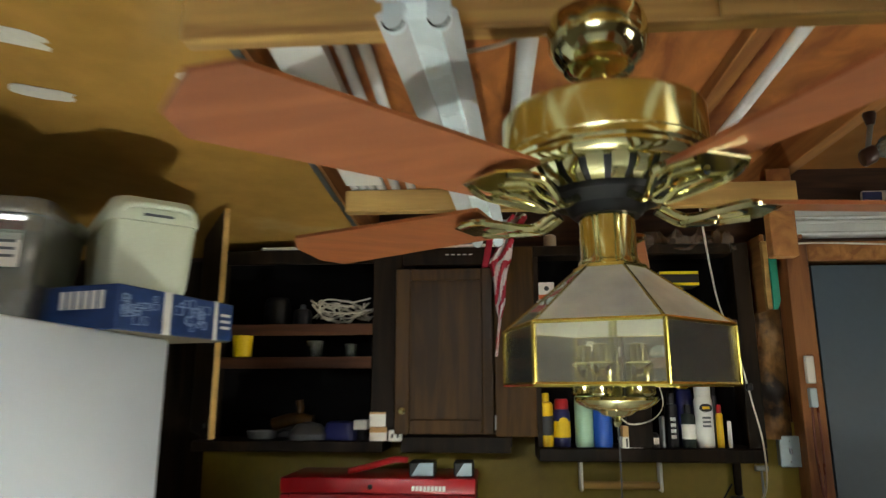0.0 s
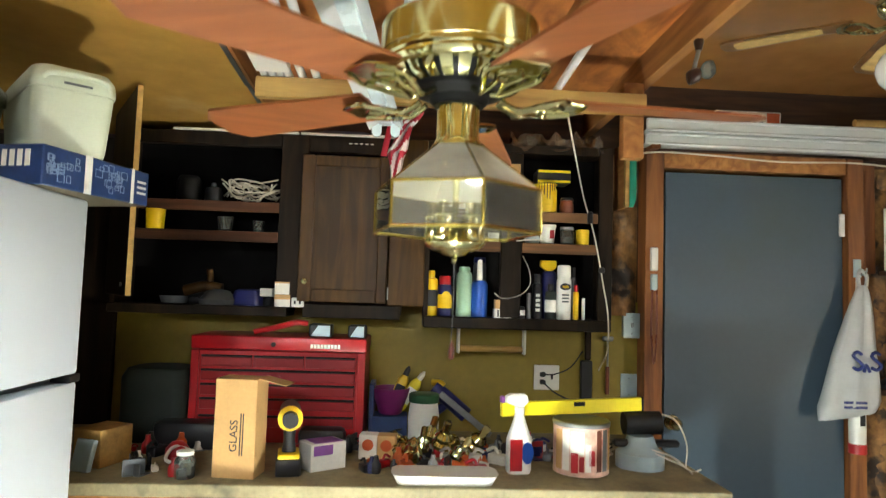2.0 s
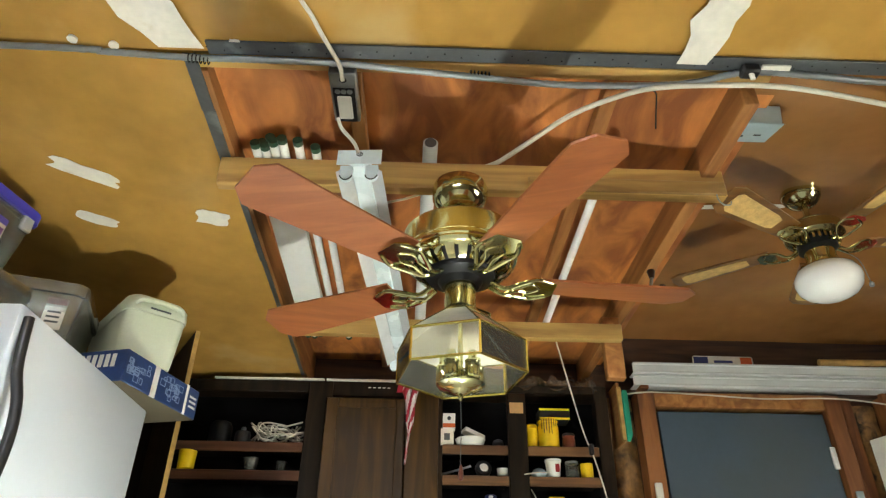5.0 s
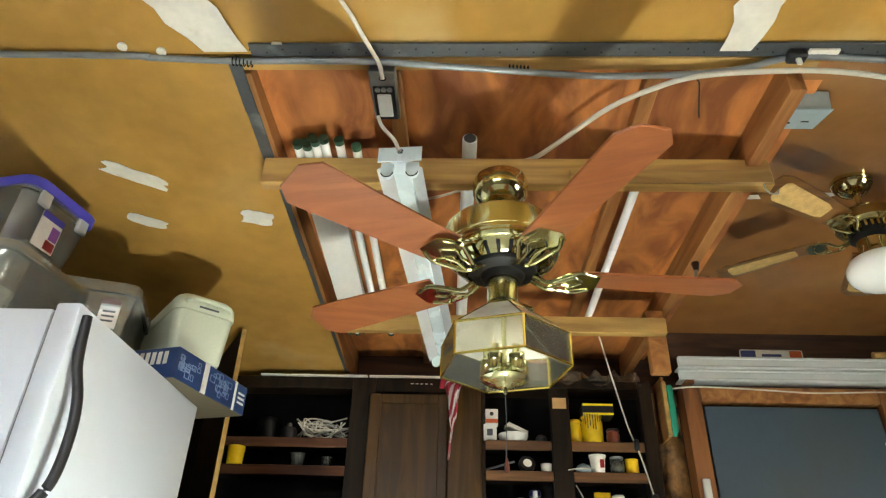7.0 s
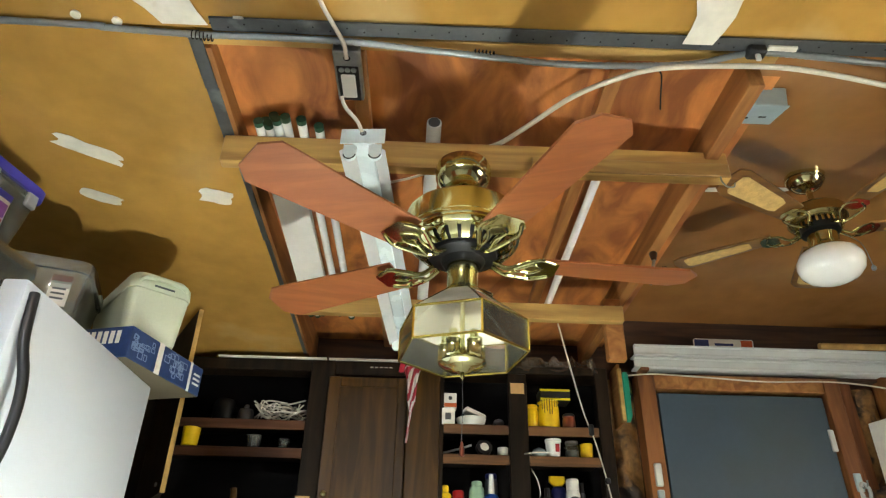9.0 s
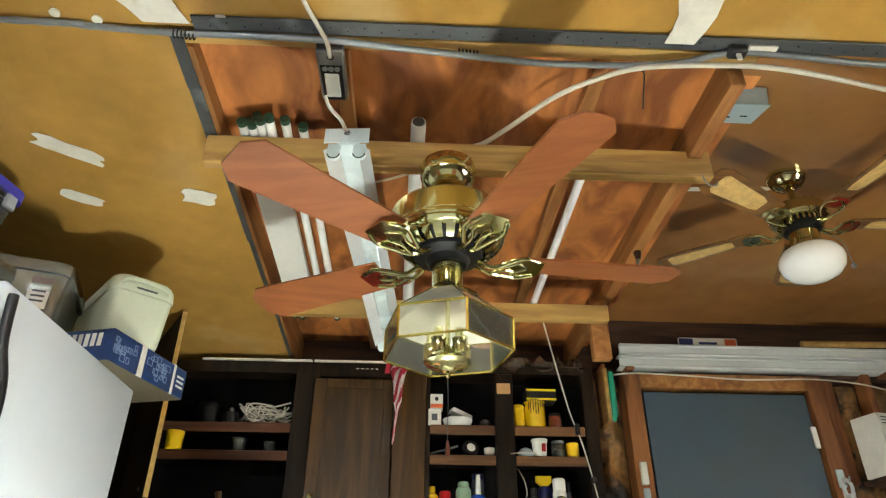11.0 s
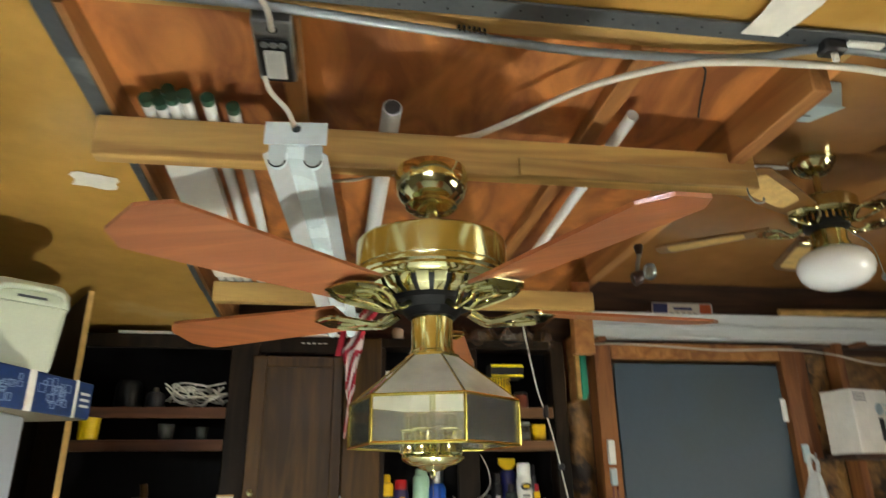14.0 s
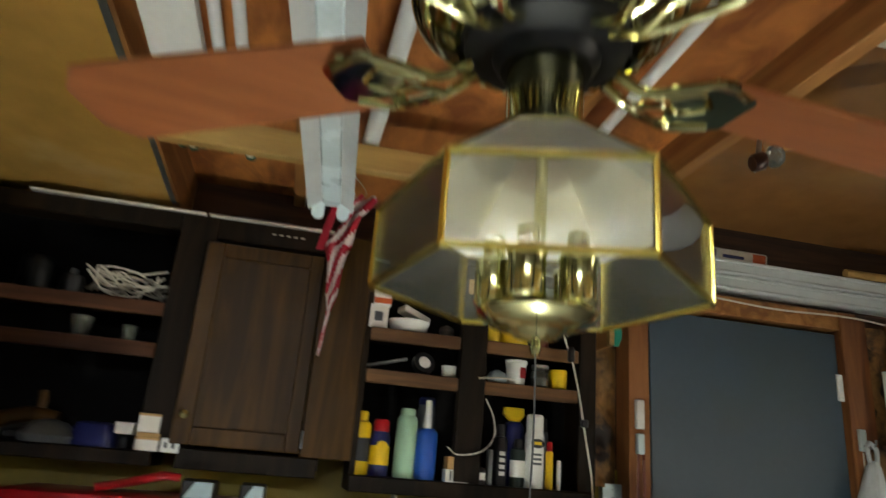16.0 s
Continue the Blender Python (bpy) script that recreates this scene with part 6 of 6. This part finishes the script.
part("shaft", tube(bm_new(), [(0, 0, 0.12), (0, 0, 0.235)], 0.0045, 8), "steel", t)
part("head", box(bm_new(), (-0.024, -0.009, 0.232), (0.024, 0.009, 0.252), 0.004), "steel", t)
t = thing("hanging_cord", "white power cord hanging down the cabinet end with a black switch", "cord", pose(0.98, CF - 0.03, 1.2))
part("cord", tube(bm_new(), [(-0.205, -0.515, 0.883), (-0.11, -0.25, 0.805), (-0.01, -0.01, 0.677), (0.022, -0.012, 0.575), (0.047, -0.01, 0.476), (0.078, 0.0, 0.33), (0.10, 0, 0.20), (0.105, 0.02, 0.06), (0.10, 0.12, -0.03)], 0.0032, 8), "cable", t)
part("inline_switch", box(bm_new(), (0.006, -0.022, 0.575), (0.028, -0.002, 0.625), 0.006), "black", t)
part("inline_switch", box(bm_new(), (0.058, -0.012, 0.375), (0.082, 0.008, 0.40), 0.005), "black", t)
t = thing("handheld_tool", "teal plastic frame hanging on a pale wood strip", "tool", pose(1.175, 2.46, 1.86))
part("strip", box(bm_new(), (-0.014, -0.012, 0.0), (0.004, 0.012, 0.25), 0.002), "pine", t)
part("frame", loft(bm_new(), [rrect(0.018, 0.012, 0.005, 0.0, cx=0.015), rrect(0.03, 0.014, 0.006, 0.03, cx=0.022), rrect(0.03, 0.014, 0.006, 0.22, cx=0.022), rrect(0.02, 0.012, 0.005, 0.235, cx=0.022)]), "teal", t)
solo("wall_strip", box(bm_new(), (1.165, 2.472, 1.86), (1.18, YN - 0.05, 2.14), 0.002), "piney", "short bracket board beside the cabinet", "bracket", kind="structure")
t = thing("door_sensor", "white magnetic door sensor with a small switch below", "sensor", pose(1.325, 2.552, 1.60))
part("sensor", box(bm_new(), (-0.016, -0.012, 0.0), (0.016, 0.007, 0.10), 0.004), "whitep", t)
part("magnet", box(bm_new(), (-0.014, -0.014, -0.085), (0.014, 0.007, -0.015), 0.004), "plateblue", t)
part("strap", tube(bm_new(), [(-0.008, -0.008, -0.08), (-0.012, -0.008, -0.25), (0.0, -0.01, -0.40), (0.012, -0.008, -0.25), (0.01, -0.008, -0.08)], 0.0045, 8), "brown", t, "brown leather strap")

# rails stacked above the door
for z0, z1, y0, lab in ((2.206, 2.260, 2.515, "upper"), (2.149, 2.202, 2.53, "lower")):
    t = thing("vinyl_rail", "long white vinyl rail stacked above the door", "rail", pose(1.275, y0, z0))
    part("web", box(bm_new(), (0, 0, 0), (1.98, 0.012, z1 - z0), 0.003), "vinyl", t)
    part("flange", box(bm_new(), (0, 0.0125, 0), (1.98, 0.075, 0.008), 0.002), "vinyl", t)
    part("lip", box(bm_new(), (0, -0.012, z1 - z0 - 0.012), (1.98, -0.0005, z1 - z0), 0.003), "vinyl", t)
    part("lip", box(bm_new(), (0, -0.008, 0), (1.98, -0.0005, 0.01), 0.003), "vinyl", t)
solo("pole", tube(bm_new(), [(2.2, 2.505, 2.277), (2.55, 2.50, 2.280), (3.25, 2.49, 2.290)], 0.016, 10), "edge", "pale wooden pole lying over the white rails", "pole")
for x in (1.30, 2.6):
    solo("rail_bracket", box(bm_new(), (x, 2.52, 2.131), (x + 0.04, YN - 0.062, 2.1485), 0.002), "pinez", "wood bracket that carries the rails", "bracket")
t = thing("number_plate", "white vehicle number plate with blue and red ends", "number plate", pose(1.765, 2.600, 2.268, 6, 0, 0))
part("plate", box(bm_new(), (-0.152, 0, -0.052), (0.152, 0.0015, 0.066), 0.006), "whitep", t)
part("end_print", box(bm_new(), (-0.15, -0.0006, -0.02), (-0.075, -0.0001, 0.062)), "printb", t)
part("end_print", box(bm_new(), (0.09, -0.0006, -0.02), (0.148, -0.0001, 0.062)), "orange", t)
for k in range(5):
    part("character_bar", box(bm_new(), (-0.065 + 0.03 * k, -0.0008, -0.045), (-0.045 + 0.03 * k, -0.0001, 0.02)), "print", t)
part("name_bar", box(bm_new(), (-0.045, -0.0008, 0.032), (0.05, -0.0001, 0.045)), "printb", t)
solo("wire", tube(bm_new(), [(1.19, 2.52, 2.095), (1.35, 2.535, 2.118), (1.6, 2.54, 2.112), (1.9, 2.54, 2.098), (2.22, 2.535, 2.105), (2.45, 2.53, 2.085), (2.7, 2.53, 2.04), (3.1, 2.55, 2.05)], 0.004, 8), "cable", "loose pale wire draped above the door", "wire")

# bag, tube, box to the side of the door
t = thing("plastic_bag", "white plastic carrier bag with blue print hanging from a hook", "bag", pose(2.225, 2.50, 1.005))
rows = []
bm = bm_new()
NB = 22
for i in range(NB + 1):
    w = i / NB
    z = 0.56 * w
    half = 0.130 * (1 - w) ** 0.75 + 0.016
    depth = 0.05 * (1 - w) ** 0.6 + 0.012
    cx = -0.075 * (1 - w)
    if w < 0.08:
        half *= 0.86 + 1.7 * w
        depth *= 0.5 + 6 * w
    ring = []
    for k in range(36):
        a = 2 * math.pi * k / 36
        fold = 1 + (0.10 + 0.12 * w) * math.sin(7 * a + 3 * w) + 0.06 * math.sin(13 * a - 4 * w)
        ring.append((cx + half * math.cos(a) * (1 + 0.03 * math.sin(9 * w + a)), depth * math.sin(a) * fold, z + 0.02 * math.cos(a) * (1 - w)))
    rows.append(ring)
loft(bm, rows)
bag = part("bag_body", bm, "bag", t, angle=70)
part("handle_loop", tube(bm_new(), [(-0.015, 0, 0.555), (-0.02, 0.0, 0.60), (0.0, 0.01, 0.625), (0.018, 0, 0.60), (0.016, 0, 0.555)], 0.008, 8), "bag", t)
for x in (-0.11, -0.03):
    part("logo_shape", tube(bm_new(), [(x + 0.055, -0.0665, 0.268), (x + 0.035, -0.067, 0.278), (x + 0.018, -0.068, 0.262), (x + 0.04, -0.070, 0.24), (x + 0.055, -0.073, 0.222), (x + 0.035, -0.075, 0.205), (x + 0.012, -0.075, 0.213)], 0.007, 8), "printb", t, "curved blue logo shape")
part("logo_shape", tube(bm_new(), [(-0.052, -0.076, 0.195), (-0.04, -0.072, 0.225), (-0.026, -0.076, 0.195)], 0.006, 8), "printb", t, "pointed blue logo shape")
for k in range(2):
    part("print_bar", box(bm_new(), (-0.13, -0.0635, 0.062 - 0.02 * k), (-0.03, -0.062, 0.072 - 0.02 * k)), "printb", t, "unreadable blue print")
hk = thing("hook", "bright metal wall hook on the door frame", "hook", pose(2.238, 2.545, 1.64))
part("plate", box(bm_new(), (-0.016, 0, -0.04), (0.016, 0.014, 0.04), 0.003), "plateblue", hk)
part("hook_bend", tube(bm_new(), [(0, 0, -0.02), (0, -0.03, -0.03), (0, -0.05, -0.02), (0, -0.055, 0.0)], 0.004, 8), "steel", hk)
t = thing("cardboard_tube", "white tube with a red band hanging below the bag", "tube", pose(2.215, 2.53, 0.845))
part("tube", tube(bm_new(), [(0, 0, 0.04), (0, 0, 0.20)], 0.034, 24), "whitep", t)
part("band", tube(bm_new(), [(0, 0, 0.0), (0, 0, 0.042)], 0.036, 24), "red", t)
part("hanger", tube(bm_new(), [(0, 0, 0.2), (0, 0.005, 0.5), (0.01, 0.01, 0.75)], 0.003, 6), "cable", t)
part("print_bar", box(bm_new(), (-0.01, -0.0352, 0.12), (0.012, -0.034, 0.18)), "print", t)
t = thing("lamp_carton", "white lamp carton with grey product picture on a wall shelf", "box", pose(2.508, 2.435, 1.635, 0, 0, 15))
part("carton_body", box(bm_new(), (-0.115, 0, 0), (0.13, 0.15, 0.275), 0.003), "cardwhite", t)
part("picture", box(bm_new(), (0.04, -0.0012, 0.05), (0.07, 0.0004, 0.15)), "print", t)
part("picture", lathe(bm_new(), [(0.026, 0), (0.026, 0.0012)], 22), "plateblue", t).matrix_local = pose(0.055, 0.0002, 0.19, 90, 0, 0)
for k in range(4):
    part("print_bar", box(bm_new(), (0.085, -0.0012, 0.10 + 0.035 * k), (0.12, 0.0004, 0.108 + 0.035 * k)), "plateblue", t)
for k in range(3):
    part("print_bar", box(bm_new(), (-0.10, -0.0012, 0.225 + 0.014 * k), (-0.02, 0.0004, 0.230 + 0.014 * k)), "strip", t)
t = thing("fuel_can", "red plastic fuel can with a black top on the wall ledge", "fuel can", pose(2.74, 2.50, 1.171))
part("can", loft(bm_new(), [rrect(0.20, 0.16, 0.03, 0), rrect(0.21, 0.17, 0.04, 0.02), rrect(0.21, 0.17, 0.04, 0.29), rrect(0.15, 0.12, 0.04, 0.33)]), "red", t)
part("cap", lathe(bm_new(), [(0.05, 0.331), (0.05, 0.38), (0.03, 0.40)], 20), "black", t)
solo("wall_ledge", box(bm_new(), (2.55, 2.40, 1.14), (2.95, YN - 0.06, 1.17), 0.003), "wallboard", "rough board ledge on the wall", "ledge", kind="structure")
t = thing("work_glove", "dusty yellow sponge on a grey rag", "sponge", pose(2.43, 2.55, 1.12))
part("sponge", box(bm_new(), (-0.06, -0.03, 0.042), (0.06, 0.03, 0.12), 0.015, seg=2), "edge", t)
part("rag", loft(bm_new(), [rrect(0.17, 0.09, 0.03, 0.0), rrect(0.18, 0.1, 0.03, 0.02), rrect(0.12, 0.06, 0.02, 0.042)]), "strip", t)
solo("wall_ledge", box(bm_new(), (2.31, 2.48, 1.095), (2.50, YN - 0.06, 1.119), 0.003), "wallboard", "rough board ledge between studs", "ledge", kind="structure")

# ---- on the ceiling ----
solo("fan_cable", tube(bm_new(), [(0.135, 1.06, 2.148), (0.19, 1.02, 2.135), (0.25, 1.0, 2.142), (0.30, 0.985, 2.134)], 0.0035, 8), "cable", "thin white cable from the shop light to the fan", "cable")
solo("hanger_strap", box(bm_new(), (-0.006, -0.001, 0), (0.006, 0.001, 0.17), 0.0005), "black", "black perforated hanger strap under the roof deck", "strap", pose(0.245, 1.12, 2.30))
bm = tube(bm_new(), [(-2.3, 0.58, 2.250), (-0.704, 0.605, 2.250), (-0.516, 0.614, 2.250), (-0.323, 0.622, 2.248), (-0.138, 0.619, 2.244), (0.047, 0.622, 2.243), (0.207, 0.634, 2.240), (0.343, 0.644, 2.238), (0.552, 0.660, 2.236), (0.762, 0.658, 2.238), (0.898, 0.645, 2.241), (1.024, 0.611, 2.247), (1.196, 0.616, 2.246), (1.414, 0.631, 2.246), (2.2, 0.66, 2.25), (3.2, 0.66, 2.25)], 0.0075, 10, 22, 0.16)
cd = solo("conduit", bm, "conduit", "flexible ribbed steel conduit along the ceiling edge", "conduit")
for x, y in ((-0.318, 0.622), (0.355, 0.645)):
    for k in range(6):
        part("spring_clip", lathe(bm_new(), [(0.010, -0.0015), (0.0115, 0), (0.010, 0.0015)], 14, caps=False), "dark", cd, "dark wire clip").matrix_local = pose(x + 0.009 * k, y + 0.0009 * k, 2.245, 0, 90, 5)
cl = thing("cable_clamp", "black cable clamp with a white tag on the ceiling", "clamp", pose(1.02, 0.607, 2.250))
part("clamp", box(bm_new(), (-0.02, -0.02, -0.022), (0.024, 0.012, 0.004), 0.005), "black", cl)
part("tag", box(bm_new(), (-0.004, -0.012, -0.04), (0.008, -0.004, -0.015), 0.002), "whitep", cl)
part("white_block", box(bm_new(), (0.03, -0.018, -0.004), (0.10, 0.006, 0.005), 0.001), "paper", cl)
solo("ceiling_cable", tube(bm_new(), [(0.36, 1.04, 2.236), (0.41, 1.0, 2.238), (0.453, 0.967, 2.234), (0.515, 0.889, 2.230), (0.615, 0.767, 2.230), (0.715, 0.695, 2.230), (0.808, 0.655, 2.229), (0.964, 0.640, 2.230), (1.150, 0.645, 2.233), (1.467, 0.717, 2.25), (2.0, 0.86, 2.285), (2.8, 1.1, 2.325)], 0.0068, 10, 8), "cable", "thick white cable looping across the ceiling bay", "cable")
solo("cable_tie", tube(bm_new(), [(0.812, 0.655, 2.243), (0.806, 0.662, 2.23), (0.812, 0.665, 2.215), (0.816, 0.70, 2.18), (0.818, 0.72, 2.155)], 0.002, 6), "black", "black cable tie with a long tail", "cable tie")
t = thing("junction_box", "steel junction box with a white switched outlet under the ceiling", "junction box", pose(0.043, 0.64, 2.24))
part("steel_box", box(bm_new(), (-0.032, 0.0, -0.012), (0.034, 0.17, 0.018), 0.003), "steel", t)
part("cover", box(bm_new(), (-0.026, 0.045, -0.016), (0.028, 0.165, -0.0125), 0.002), "dark", t)
part("outlet", box(bm_new(), (-0.017, 0.068, -0.022), (0.019, 0.15, -0.0165), 0.003), "whitep", t)
for k in range(3):
    part("eyelet", lathe(bm_new(), [(0.004, -0.002), (0.007, -0.002), (0.007, 0.001), (0.004, 0.001)], 12), "steel", t).location = (-0.014 + 0.015 * k, 0.055, -0.017)
part("knockout", lathe(bm_new(), [(0.009, -0.001), (0.009, 0.0)], 16), "dark", t).location = (0.002, 0.02, -0.0122)
solo("lamp_cable", tube(bm_new(), [(0.02, 0.79, 2.225), (0.03, 0.81, 2.205), (0.06, 0.84, 2.185), (0.074, 0.846, 2.155)], 0.005, 8), "cable", "short white cable from the outlet to the shop light", "cable")
solo("feed_cable", tube(bm_new(), [(0.045, 0.66, 2.226), (0.04, 0.62, 2.236), (0.02, 0.57, 2.243), (-0.005, 0.503, 2.250), (-0.06, 0.30, 2.254), (-0.10, -0.4, 2.254)], 0.0055, 8), "cable", "white cable running over the ceiling to the outlet", "cable")
zb = ceil_right(0.82)
t = thing("junction_box", "galvanised steel junction box on the ceiling beside the fan", "junction box", pose(1.14, 0.845, zb - 0.053, 14.6, 0, 0))
part("steel_box", box(bm_new(), (-0.055, -0.05, 0.0), (0.06, 0.055, 0.053), 0.003), "plateblue", t)
part("cover", box(bm_new(), (-0.058, -0.053, -0.003), (0.063, 0.058, -0.0005), 0.002), "plateblue", t)
part("screw", lathe(bm_new(), [(0.004, -0.005), (0.004, -0.003)], 10), "dark", t).location = (-0.02, 0.02, 0)
part("slot", box(bm_new(), (0.01, 0.01, -0.0042), (0.03, 0.016, -0.0032)), "dark", t)
part("clamp_screw", tube(bm_new(), [(0.06, 0.02, 0.02), (0.085, 0.03, 0.02)], 0.004, 8), "steel", t)
t = thing("cup_hook", "bright wire cup hook screwed into the beam end", "hook", pose(1.06, 0.955, 2.135))
part("hook_wire", tube(bm_new(), [(0, 0.004, 0.002), (0.0, 0, -0.02), (0.012, 0, -0.035), (0.03, 0, -0.034), (0.034, 0, -0.022)], 0.0022, 8), "steel", t)
t = thing("lamp_holder", "brown bakelite lamp holder with a clear bulb under the joist", "lamp holder", pose(1.048, 1.50, 2.198) @ Matrix.Diagonal((0.72, 0.72, 1.0, 1)))
part("base", lathe(bm_new(), [(0.018, 0.0), (0.02, -0.006), (0.016, -0.018), (0.012, -0.03)], 24), "bakelite", t)
part("bracket", tube(bm_new(), [(0.0, 0, -0.03), (-0.012, -0.004, -0.06), (-0.02, -0.006, -0.085)], 0.008, 10), "steel", t, "bright metal neck")
hd = part("socket", lathe(bm_new(), [(0.0, -0.03), (0.022, -0.028), (0.026, -0.02), (0.026, 0.02), (0.022, 0.028)], 24), "bakelite", t, "brown bakelite socket")
hd.matrix_local = pose(-0.022, -0.006, -0.105, 0, 70, 0) @ Matrix.Scale(0.8, 4)
gb2 = part("bulb", lathe(bm_new(), [(0.014, 0.028), (0.018, 0.04), (0.03, 0.06), (0.034, 0.08), (0.028, 0.1), (0.0, 0.112)], 24), "jarglass", t, "clear glass bulb")
gb2.matrix_local = pose(-0.022, -0.006, -0.105, 0, 70, 0) @ Matrix.Scale(0.8, 4)
gb2.visible_shadow = False


def scrap(cx, cy, w, h, turn, zf, seed, label="torn white patch of paper on the ochre ceiling"):
    r = random.Random(seed)
    pts = []
    n = 18
    for k in range(n):
        a = 2 * math.pi * k / n
        q = 1 / max(abs(math.cos(a)), abs(math.sin(a))) * 0.86 * r.uniform(0.84, 1.1)
        pts.append((w / 2 * q * math.cos(a), h / 2 * q * math.sin(a)))
    dz = zf(cy + 0.05) - zf(cy - 0.05)
    tilt = math.degrees(math.atan2(dz, 0.1))
    solo("ceiling_patch", slab(bm_new(), pts, -0.0045, -0.0035), "paper", label, "patch", pose(cx, cy, zf(cy), tilt, 0, turn))


near = lambda y: 2.262
scrap(-0.745, 1.06, 0.22, 0.07, 35, ceil_left, 1)
scrap(-0.80, 1.285, 0.14, 0.06, 35, ceil_left, 2)
scrap(-0.425, 1.265, 0.115, 0.085, 14, ceil_left, 3)
scrap(1.445, 1.508, 0.36, 0.06, -4, lambda y: 2.27 + 0.26 * (y - 0.62) - 0.006, 6)
scrap(0.30, 0.588, 0.035, 0.014, 0, lambda y: 2.2565, 8)
scrap(-0.20, 0.572, 0.03, 0.012, 0, lambda y: 2.2565, 9)
for sx, wid, lean, sd in ((-0.32, 0.2, -0.3, 4), (0.875, 0.125, 0.06, 5)):
    r = random.Random(sd)
    lft, rgt = [], []
    for k in range(14):
        q = k / 13
        y = 0.594 - 0.55 * q
        ww = wid * (0.55 + 0.8 * q)
        x = sx + lean * q
        lft.append((x - ww / 2 + r.uniform(-0.012, 0.012), y))
        rgt.append((x + ww / 2 + r.uniform(-0.012, 0.012), y))
    solo("ceiling_patch", slab(bm_new(), lft + rgt[::-1], 2.2485, 2.2495), "paper", "long torn strip of white paper across the ceiling", "patch")
scrap(-0.12, 0.36, 0.5, 0.10, 4, near, 12, "wide torn white paper band on the ceiling")
for x, y in ((-0.58, 0.585), (-0.49, 0.60)):
    solo("ceiling_screw", lathe(bm_new(), [(0.012, -0.006), (0.011, -0.003), (0.011, 0)], 14), "paper", "dab of white filler over a ceiling screw", "screw", pose(x, y, 2.2605))
